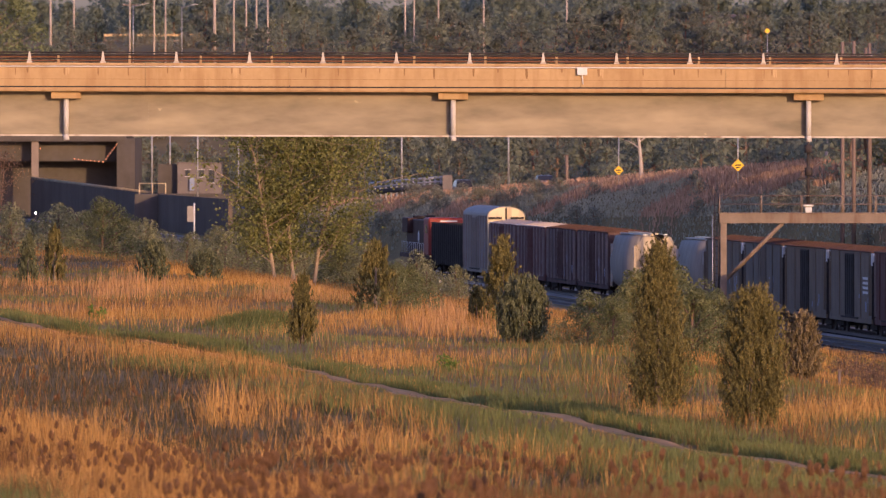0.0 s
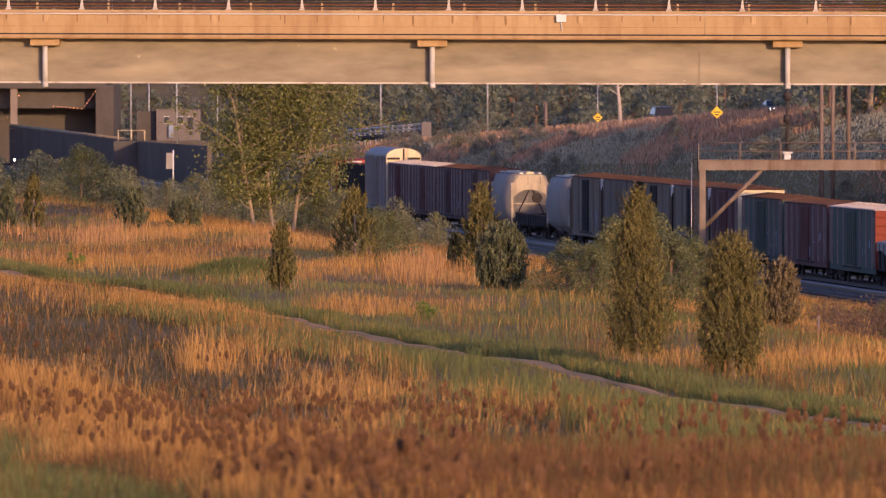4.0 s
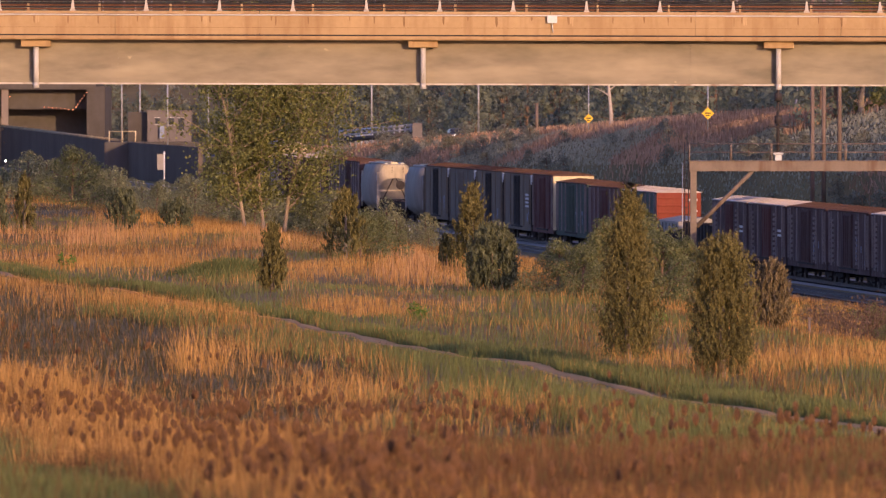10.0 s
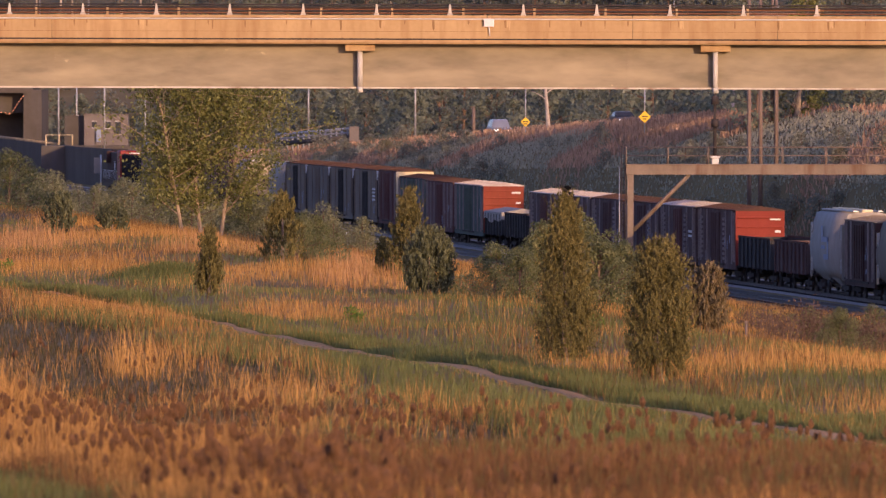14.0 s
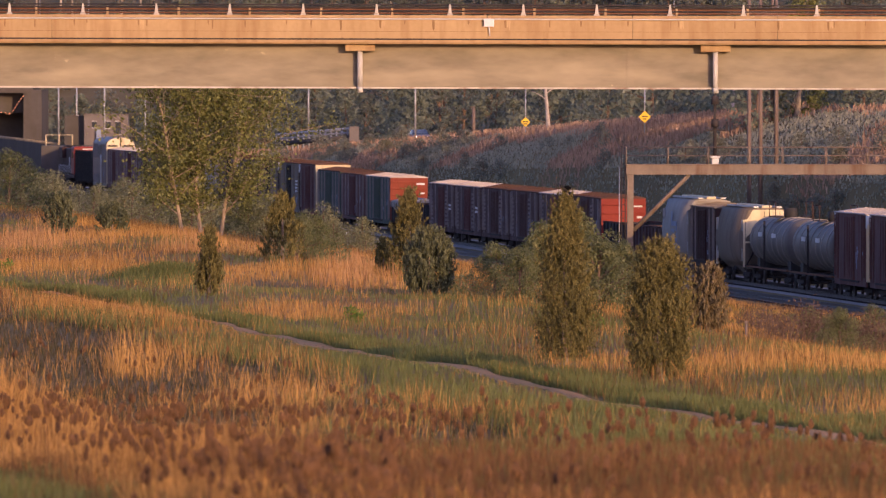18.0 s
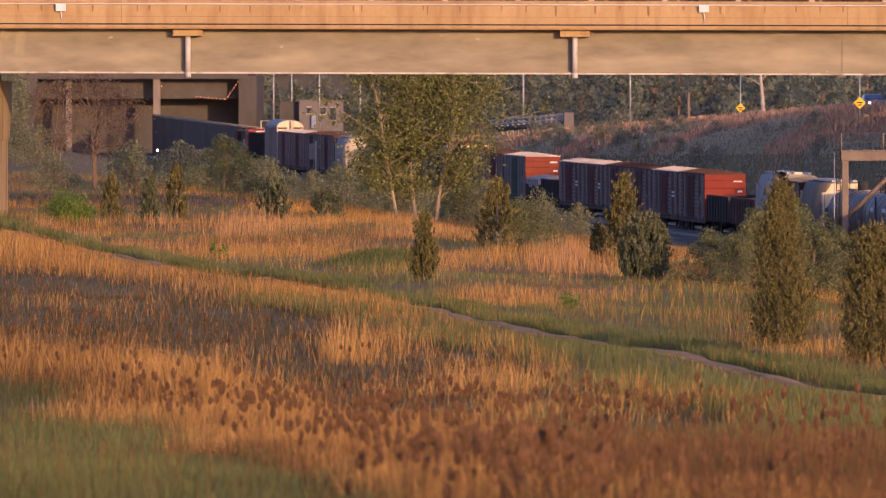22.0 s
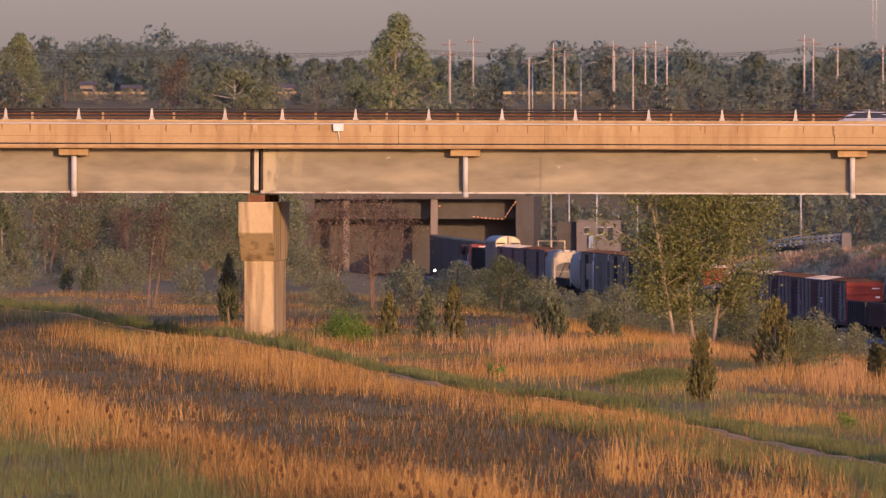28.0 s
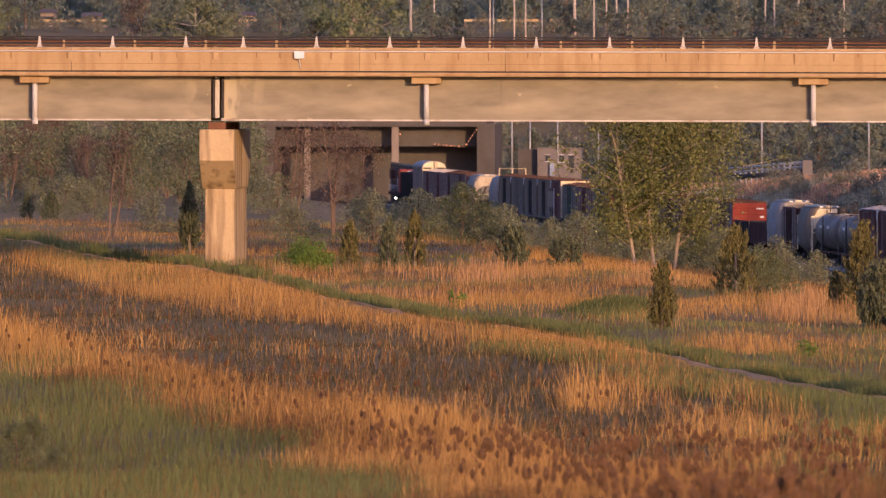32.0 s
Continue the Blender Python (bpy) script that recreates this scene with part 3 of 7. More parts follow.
ribbon("path", TRAIL, lambda i: max(0.03, (0.08 if TRAIL[i][1] > 245 else 0.18) + 0.10 * math.sin(i * 0.37) + 0.10 * math.sin(i * 1.3)), M["dirt"], 0.025, "narrow trodden dirt trail through the meadow")


def railway():
    pts = [(track_x(y), y) for y in np.linspace(330, 1500, 120)]
    bm = bmesh.new()
    prof = [(-12.5, -12.95), (-9.5, -12.62), (-2.2, -12.58), (-1.9, -12.52), (1.9, -12.52), (5.5, -12.6), (8.0, -12.9)]
    prev = None
    for x, y in pts:
        row = [bm.verts.new((x + o, y + 0.11 * o, z)) for o, z in prof]
        if prev:
            for k in range(len(prof) - 1):
                bm.faces.new((prev[k], prev[k + 1], row[k + 1], row[k]))
        prev = row
    single("ballast", bm, M["ballast"], "grey stone ballast bed of the railway", kind="structure")
    for o in (0.0, -5.2):
        tr = thing("railway_track", "pair of steel rails on dark timber sleepers", "track", pose(track_x(420, o), 420, -12.5, 0, 0, 96.26), kind="structure")
        for side in (-0.75, 0.75):
            bm = bmesh.new()
            extrude_profile(bm, [(side - 0.06, 0.0), (side + 0.06, 0.0), (side + 0.03, 0.04), (side + 0.035, 0.17), (side + 0.035, 0.2), (side - 0.035, 0.2), (side - 0.035, 0.17), (side - 0.03, 0.04)], 0, 1000)
            part("rail", bm, M["wheel"], tr)
        tie = mesh_of("sleeper", boxes((-0.11, -1.3, -0.1, 0.11, 1.3, 0.02)), M["darksteel"])
        for k in range(150):
            part("sleeper", tie, None, tr, m=pose(70 + k * 1.2, 0, 0))


railway()


def road():
    bm = bmesh.new()
    prev = None
    for y in np.linspace(560, 1320, 80):
        x, z = 2.1 - 0.135 * (y - 1000), min(max(-7.2 + 0.018 * (1000 - y), -9.5), -2.0)
        row = [bm.verts.new((x + o, y + 0.135 * o, z + dz)) for o, dz in ((-6.2, -0.35), (-5.4, 0.0), (0, 0.06), (5.4, 0.0), (6.2, -0.35))]
        if prev:
            for k in range(4):
                bm.faces.new((prev[k], prev[k + 1], row[k + 1], row[k]))
        prev = row
    single("road", bm, M["asphalt"], "two-lane asphalt road on the bank beyond the railway", kind="structure")


road()


def road_z(y):
    return min(max(-7.2 + 0.018 * (1000 - y), -9.5), -2.0) + 0.03


# ---- the road bridge ----
BY = 401.0
bridge = thing("road_bridge", "long concrete and steel girder road bridge, sunlit tan and stained", "bridge", pose(0, 0, 0, 0, 0.148, 0))


def build_bridge():
    # parapet panels with open joints between them
    joints = [-6200, -5700, -5200, -4700, -4200, -3700, -3200, -2840, -2585, -2331, -2071, -1811, -1555, -1297, -1049, -785, -527, -272, -14, 243, 500, 757, 1014, 1271, 1528, 1785, 2042, 2500, 3000, 3500, 4000, 4500, 5000, 5600]
    for a, b in zip(joints, joints[1:]):
        x0, x1 = bx(a) + 0.012, bx(b) - 0.012
        bm = bmesh.new()
        extrude_profile(bm, [(BY, 1.665), (BY, 2.50), (BY - 0.03, 2.52), (BY - 0.03, 2.63), (BY + 0.40, 2.63), (BY + 0.40, 1.9), (BY + 0.55, 1.75), (BY + 0.55, 1.665)], x0, x1)
        part("parapet_panel", bm, M["concrete"], bridge)
    part("reveal", boxes((bx(-6200), BY - 0.012, 1.945, bx(5600), BY - 0.002, 1.96)), M["stain"], bridge, "thin stained seam along the parapet")
    bm = boxes((bx(-6200), BY + 0.06, 1.44, bx(5600), BY + 13.0, 1.62))
    part("deck_slab", bm, M["concrete"], bridge)
    part("drip_edge", boxes((bx(-6200), BY - 0.02, 1.50, bx(5600), BY + 0.05, 1.60)), M["concrete"], bridge)
    # dark strip set into the gap in place of its shade
    part("joint_seal", boxes((bx(-6200), BY + 0.03, 1.605, bx(5600), BY + 0.058, 1.66)), M["darksteel"], bridge, "dark strip standing for the shade in the gap below the parapet")
    part("road_surface", boxes((bx(-6200), BY + 0.6, 1.624, bx(5600), BY + 12.4, 1.72)), M["asphalt"], bridge, "dark asphalt road surface")
    part("parapet_panel", boxes((bx(-6200), BY + 12.5, 1.625, bx(5600), BY + 12.9, 2.60)), M["concrete"], bridge)
    # girders: near one in three lengths, split over the pier
    for a, b in ((-6200, -1051), (-1032, -530), (-528, 497), (499, 5600)):
        part("girder_web", boxes((bx(a), BY + 1.0, -0.30, bx(b), BY + 1.03, 1.44)), M["girder"], bridge)
    for a, b in ((-6200, -1051), (-1032, 5600)):
        part("bottom_flange", boxes((bx(a), BY + 0.72, -0.42, bx(b), BY + 1.3, -0.35)), M["flange"], bridge, "pale painted bottom flange with rust spots")
        part("flange_lip", boxes((bx(a), BY + 0.80, -0.35, bx(b), BY + 1.22, -0.30)), M["girder"], bridge)
    for k in range(3):
        part("girder_web", boxes((bx(-6200), BY + 3.9 + k * 3.2, -0.32, bx(5600), BY + 3.95 + k * 3.2, 1.44)), M["girder"], bridge)
        part("bottom_flange", boxes((bx(-6200), BY + 3.62 + k * 3.2, -0.40, bx(5600), BY + 4.22 + k * 3.2, -0.325)), M["girder"], bridge)
    for r in (-529, 498):
        part("stiffener", boxes((bx(r) - 0.14, BY + 0.955, -0.29, bx(r) + 0.14, BY + 0.99, 1.43)), M["girder"], bridge, "bolted splice plate")
    edge = mesh_of("stiffener", boxes((-0.05, 0.86, -0.30, 0.05, 0.998, 1.43)), M["darksteel"])
    for r in (-1046, -1030):
        part("stiffener", edge, None, bridge, "dark rusted edge plate of the expansion joint", m=pose(bx(r), BY, 0))
    part("joint_plate", boxes((bx(-1051) + 0.1, BY + 1.05, -0.3, bx(-1032) - 0.1, BY + 1.12, 1.43)), M["flange"], bridge, "pale plate behind the expansion joint")
    # scuppers: concrete block, drain pipe, and a dark plate added as its shadow
    for r in (-1990, -1364, -668, 18, 648, 1278):
        x = bx(r)
        part("bracket_block", boxes((x - 0.62, BY + 0.40, 1.14, x + 0.62, BY + 0.99, 1.435, 0.02)), M["concrete"], bridge)
        bm = rods(((x + 0.0, BY + 0.66, 1.16), (x + 0.0, BY + 0.66, -0.35), 0.115, 0.115, 12), ((x, BY + 0.66, -0.35), (x + 0.02, BY + 0.66, -0.58), 0.125, 0.125, 12))
        part("drain_pipe", bm, M["pipe"], bridge, "pale painted steel drain pipe")
        part("hanger", boxes((x - 0.08, BY + 0.78, -0.3, x + 0.08, BY + 0.99, 1.14)), M["darksteel"], bridge, "dark plate added as the drain pipe's shadow")
    # railing on both sides
    near = [-1094 - 130 * k for k in range(10)] + [-992 + 129.9 * k for k in range(20)]
    bm = bmesh.new()
    for lo, hi, w0, w1 in ((0.0, 0.08, 0.12, 0.10), (0.08, 0.46, 0.075, 0.032)):
        vs = [bm.verts.new((sx * w, y, z)) for z, w, ys in ((lo, w0, (0.05, 0.3)), (hi, w1, (0.12, 0.22))) for sx, y in ((-1, ys[0]), (1, ys[0]), (1, ys[1]), (-1, ys[1]))]
        for f in ((0, 1, 2, 3), (4, 5, 6, 7), (0, 1, 5, 4), (1, 2, 6, 5), (2, 3, 7, 6), (3, 0, 4, 7)):
            bm.faces.new([vs[i] for i in f])
    post = mesh_of("railing_post", bm, M["flange"])
    bm = bmesh.new()
    extrude_profile(bm, [(-0.08, 0), (0.12, 0), (0.05, 0.43), (-0.01, 0.43)], -0.05, 0.05)
    post2 = mesh_of("railing_post", bm, M["concrete"])
    for r in near:
        part("railing_post", post, None, bridge, m=pose(bx(r), BY, 2.63))
    for k in range(29):
        part("railing_post", post2, None, bridge, m=pose((-1440 - 126 * 8 + 126.1 * k) / 41.4 + 0.02, BY + 12.7, 2.6))
    for z in (2.80, 2.96):
        part("rail", rods(((bx(-6200), BY + 0.26, z), (bx(5600), BY + 0.26, z), 0.028, 0.028, 6)), M["darksteel"], bridge)
        part("rail", rods(((bx(-6200), BY + 12.75, z), (bx(5600), BY + 12.75, z), 0.035, 0.035, 6)), M["rust"], bridge, "thin rust-brown steel rail")
    part("rail", rods(((bx(-6200), BY + 0.22, 3.06), (bx(5600), BY + 0.22, 3.06), 0.03, 0.03, 6)), M["darksteel"], bridge)
    part("rail", rods(((bx(-6200), BY + 12.72, 3.02), (bx(5600), BY + 12.72, 3.02), 0.035, 0.035, 6)), M["darksteel"], bridge)
    # conduit and its boxes
    part("conduit", rods(((bx(-6200), BY - 0.05, 2.47), (bx(5600), BY - 0.05, 2.47), 0.035, 0.035, 6)), M["pipe"], bridge, "pale conduit along the parapet")
    for r in (246, -892):
        b = part("junction_box", boxes((bx(r) - 0.21, BY - 0.2, 2.16, bx(r) + 0.21, BY - 0.005, 2.47, 0.015)), M["white"], bridge, "white electrical junction box")
        part("cable", rods(((bx(r), BY - 0.07, 2.16), (bx(r) + 0.04, BY - 0.05, 1.78), 0.03, 0.02, 6)), M["white"], b)
    part("joint_bracket", boxes((bx(-1068), BY - 0.06, 1.66, bx(-1049), BY + 0.0, 1.98, 0.01)), M["concrete"], bridge)


build_bridge()


def bridge_marks():
    """Short rusty drips and faint lime run-downs on the parapet."""
    rnd = random.Random(12)

    def run(x, top, drop, w, front, material, label):
        bm = bmesh.new()
        outline = [(-w, top), (-w * rnd.uniform(0.6, 1.0), top - drop * rnd.uniform(0.5, 0.8)), (-w * 0.3, top - drop * rnd.uniform(0.85, 1.0)), (w * 0.4, top - drop), (w * rnd.uniform(0.6, 1.0), top - drop * rnd.uniform(0.4, 0.8)), (w, top)]
        a = [bm.verts.new((x + p, front - 0.004, z)) for p, z in outline]
        b = [bm.verts.new((x + p, front - 0.0005, z)) for p, z in outline]
        bm.faces.new(a)
        for i in range(len(a)):
            j = (i + 1) % len(a)
            bm.faces.new((a[i], a[j], b[j], b[i]))
        part("stain", bm, M[material], bridge, label)

    for k in range(60):
        x = bx(-1900 + 3300 * (k + rnd.random()) / 60)
        if rnd.random() < 0.6:
            run(x, 2.42, rnd.uniform(0.15, 0.42), rnd.uniform(0.02, 0.045), BY, "stain", "narrow rusty drip stain")
        else:
            for q in range(3):
                run(x + 0.09 * q, 2.42, rnd.uniform(0.25, 0.46), rnd.uniform(0.03, 0.06), BY, "wash" if q else "stain", "faint lime and rust run-down")


bridge_marks()


def build_pier():
    zf = gz(bx(-1037), BY + 6) - 0.4
    pier = thing("bridge_pier", "tall tan concrete hammerhead pier with weather stains", "pier", pose(bx(-1040), BY, 0))
    half = 0.72
    bm = bmesh.new()
    prof = [(0.35, -0.72), (0.35, -2.02), (2.1, -3.2), (10.6, -3.2), (12.6, -2.0), (12.6, -0.72)]
    extrude_profile(bm, prof, -half, half)
    bmesh.ops.bevel(bm, geom=list(bm.edges), offset=0.03, segments=1, affect="EDGES")
    part("pier_cap", bm, M["pier"], pier)
    part("pier_stem", boxes((-0.58, 2.0, zf, 0.66, 10.6, -3.2, 0.03)), M["pier"], pier)
    for k, y in enumerate((0.9, 4.1, 7.3, 10.5)):
        part("bearing", boxes((-0.36, y - 0.25, -0.72, 0.36, y + 0.25, -0.42, 0.02)), M["rust"], pier, "rusted steel bearing")


build_pier()

# ---- railway signal gantry ----


def build_gantry():
    gx, gy = 17.1, 598.0
    top = -5.36
    g = thing("signal_gantry", "weathered tan steel railway signal gantry with a railed walkway", "signal gantry", pose(gx, gy, 0))
    part("leg", boxes((0.06, -0.2, -12.6, 0.46, 0.25, top - 0.6, 0.02)), M["gantry"], g)
    part("leg", boxes((25.0, -0.2, -12.6, 25.4, 0.25, top - 0.6, 0.02)), M["gantry"], g)
    part("beam", boxes((0.0, -0.25, top - 0.6, 25.6, 0.35, top, 0.02)), M["gantry"], g)
    part("beam_flange", boxes((-0.05, -0.33, top, 25.7, 1.3, top + 0.06)), M["gantry"], g)
    part("splice_plate", boxes((8.05, -0.29, top - 0.58, 8.6, -0.25, top - 0.02)), M["gantry"], g)
    b = part("brace", rods(((0.45, 0, -9.4), (3.9, 0, top - 0.6), 0.16, 0.16, 4)), M["gantry"], g, "diagonal brace with ragged edge plates")
    part("conduit", rods(((-0.42, -0.12, -12.5), (-0.42, -0.12, top - 0.1), 0.03, 0.03, 6)), M["galv"], g, "pale conduit pipe")
    part("ladder_rail", rods(((-0.28, -0.1, -12.5), (-0.28, -0.1, top + 1.2), 0.035), ((-0.05, -0.1, -12.5), (-0.05, -0.1, top + 1.2), 0.035)), M["darksteel"], g)
    for k in range(18):
        part("rung", rods(((-0.28, -0.1, -12 + k * 0.42), (-0.05, -0.1, -12 + k * 0.42), 0.02, 0.02, 5)), M["darksteel"], g)
    for x in [0.0, 2.6, 5.1, 7.6, 9.7, 12.4, 15.0, 17.6, 20.2, 22.8, 25.5]:
        part("railing_post", rods(((x, -0.28, top), (x, -0.28, top + 1.12), 0.045, 0.045, 6)), M["gantry"], g)
        part("railing_post", rods(((x, 1.25, top), (x, 1.25, top + 1.12), 0.045, 0.045, 6)), M["gantry"], g)
    for z in (0.58, 1.1):
        part("handrail", rods(((0, -0.28, top + z), (25.5, -0.28, top + z), 0.035, 0.035, 6)), M["gantry"], g)
        part("handrail", rods(((0, 1.25, top + z), (25.5, 1.25, top + z), 0.035, 0.035, 6)), M["gantry"], g)
    s = part("signal_box", boxes((5.3, -0.35, top + 0.06, 5.72, 0.1, top + 0.42, 0.03)), M["white"], g, "small pale signal relay box")
    part("cap", boxes((5.2, -0.4, top + 0.42, 5.82, 0.15, top + 0.56, 0.02)), M["galv"], s)
    mast = part("signal_mast", rods(((5.52, 0.6, top), (5.52, 0.6, top + 5.2), 0.11, 0.09, 8)), M["darksteel"], g, "dark signal mast")
    part("mast_arm", boxes((4.9, 0.5, top + 2.1, 6.2, 0.7, top + 2.2)), M["darksteel"], g)
    for z in (2.6, 4.0):
        part("signal_head", rods(((5.52, 0.3, top + z - 0.25), (5.52, 0.3, top + z + 0.25), 0.24, 0.24, 10)), M["darksteel"], g)


build_gantry()

# ---- poles ----


def wood_pole(right, dist, top, r=0.17, arms=(), group="timber utility poles", label="tall weathered timber utility pole", timber="wood"):
    p = on_ground(right, dist)
    h = top / 17100 * dist - p.z
    t = thing("utility_pole", label, "utility pole", Matrix.Translation(p), group)
    part("pole", rods(((0, 0, -0.3), (0, 0, h), r, r * 0.7, 8)), M[timber], t)
    for z, half in arms:
        part("crossarm", boxes((-half, -0.08, h - z - 0.1, half, 0.08, h - z + 0.1)), M["wood"], t)
        for k in (-0.9, 0.9):
            part("insulator", rods(((k * half, 0, h - z + 0.1), (k * half, 0, h - z + 0.3), 0.06, 0.05, 6)), M["galv"], t)
    return t


for r, d, top in ((707, 640, 150), (727, 642, 152), (755, 645, 148), (748, 700, 140)):
    wood_pole(r, d, top, 0.16, ((1.2, 1.3),), label="tall timber transmission pole beside the railway")


def steel_pole(right, dist, top, r=0.11, arm=False, group="roadside lamp posts"):
    p = on_ground(right, dist)
    h = top / 17100 * dist - p.z
    t = thing("street_lamp", "slim galvanised steel lamp post", "street lamp", Matrix.Translation(p), group)
    part("post", rods(((0, 0, -0.2), (0, 0, h), r, r * 0.55, 8)), M["galv"], t)
    part("base", rods(((0, 0, -0.2), (0, 0, 0.4), r * 1.8, r * 1.4, 8)), M["galv"], t)
    if arm:
        part("arm", rods(((0, 0, h - 0.2), (2.2, 0, h + 0.35), 0.06, 0.05, 6)), M["galv"], t)
        part("lamp_head", boxes((1.9, -0.15, h + 0.28, 2.7, 0.15, h + 0.44, 0.03)), M["galv"], t)


for r, d, top in ((-515, 1210, 60), (-483, 1180, 60), (-434, 1150, 60), (-73, 1020, 40), (116, 960, 40), (-362, 1130, 30)):
    steel_pole(r, d, top)


def road_sign(right, down, dist, size=1.07):
    c = sighted(right, down, dist)
    g = gz(c.x, c.y)
    t = thing("road_sign", "yellow diamond warning sign on a slim steel post", "road sign", pose(c.x, c.y, g), "yellow warning signs")
    h = c.z - g
    part("post", rods(((0, 0.06, -0.3), (0, 0.06, h + 3.2), 0.05, 0.05, 6)), M["galv"], t)
    bm = bmesh.new()
    s = size / 2
    a = [bm.verts.new((x, -0.012, h + z)) for x, z in ((0, -s), (s, 0), (0, s), (-s, 0))]
    b = [bm.verts.new((x, 0.0, h + z)) for x, z in ((0, -s), (s, 0), (0, s), (-s, 0))]
    bm.faces.new(a), bm.faces.new(b[::-1])
    for k in range(4):
        bm.faces.new((a[k], b[k], b[(k + 1) % 4], a[(k + 1) % 4]))
    part("sign_plate", bm, M["yellow"], t, "yellow reflective diamond plate")
    part("sign_bar", boxes((-0.22, -0.018, h - 0.02, 0.22, -0.0125, h + 0.07), (-0.14, -0.018, h - 0.2, 0.14, -0.0125, h - 0.12)), M["black"], t)


road_sign(522, 68, 740, 0.95)
road_sign(311, 77, 820, 0.82)

# ---- highway underpass far behind, with its retaining walls and a small building ----


def build_underpass():
    d = 1335.0
    k = d / 17100
    t = thing("highway_overpass", "broad concrete highway overpass above the railway, shade in its dark grey", "overpass", pose(0, d, 0))

    def sx(r):
        return r * k

    # dark wall colour stands in for shade here, paler columns for sun
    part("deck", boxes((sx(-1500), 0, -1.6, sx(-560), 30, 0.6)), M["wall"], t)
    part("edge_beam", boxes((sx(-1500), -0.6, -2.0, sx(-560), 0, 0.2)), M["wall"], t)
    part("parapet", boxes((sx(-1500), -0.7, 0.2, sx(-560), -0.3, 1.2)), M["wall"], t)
    part("column", boxes((sx(-728), -0.2, -12.5, sx(-716), 1.0, -2.0)), M["house"], t, "concrete column, sunlight in its paler colour")
    part("column", boxes((sx(-884), 1.6, -12.5, sx(-874), 2.6, -2.0)), M["house"], t, "concrete column, sunlight in its paler colour")
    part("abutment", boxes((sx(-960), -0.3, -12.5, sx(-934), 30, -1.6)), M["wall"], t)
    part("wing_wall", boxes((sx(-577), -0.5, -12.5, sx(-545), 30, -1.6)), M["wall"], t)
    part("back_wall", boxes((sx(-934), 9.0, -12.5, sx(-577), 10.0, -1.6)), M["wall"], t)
    part("inner_fascia", boxes((sx(-934), 3.0, -4.75, sx(-577), 3.5, -1.6)), M["wall"], t, "inner beam below the deck, shade in its dark colour")
    # amber barrier lights that follow the ramp inside
    bead = bmesh.new()
    bmesh.ops.create_icosphere(bead, subdivisions=1, radius=0.075)
    bead = mesh_of("amber_lamp", bead, M["lamp"])
    pts = [(-653 + i * 7.2, 57 + i * 0.7) for i in range(8)] + [(-597 + i * 3.6, 57 - i * 5.2) for i in range(6)]
    for i, (r, dn) in enumerate(pts):
        part("amber_lamp", bead, None, t, m=pose(sx(r), 2.0 + 0.01 * i, -dn * k))
    part("lamp", bead, None, t, m=pose(sx(-713), -0.3, -3.0))
    part("light_bar", rods(((sx(-655), 2.15, -57 * k), (sx(-598), 2.15, -62 * k), 0.05, 0.05, 5), ((sx(-598), 2.15, -62 * k), (sx(-578), 2.15, -34 * k), 0.05, 0.05, 5)), M["darksteel"], t)
    # ramp walls in front
    w = thing("retaining_wall", "concrete retaining wall along the cutting, shade in its dark colour", "retaining wall", pose(0, 0, 0))
    bm = bmesh.new()
    a, b = sighted(-730, 92, 1325), sighted(-520, 118, 1180)
    for p, q in ((a, b), (b, sighted(-380, 128, 1090))):
        vs = [bm.verts.new(v) for v in ((p.x, p.y, p.z), (q.x, q.y, q.z), (q.x, q.y, -13), (p.x, p.y, -13), (p.x + 0.5, p.y + 0.5, p.z), (q.x + 0.5, q.y + 0.5, q.z), (q.x + 0.5, q.y + 0.5, -13), (p.x + 0.5, p.y + 0.5, -13))]
        for f in ((0, 1, 2, 3), (5, 4, 7, 6), (4, 5, 1, 0), (4, 0, 3, 7), (1, 5, 6, 2)):
            bm.faces.new([vs[i] for i in f])
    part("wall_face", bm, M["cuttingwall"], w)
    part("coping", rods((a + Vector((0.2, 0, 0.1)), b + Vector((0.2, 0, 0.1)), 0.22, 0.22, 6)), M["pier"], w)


build_underpass()


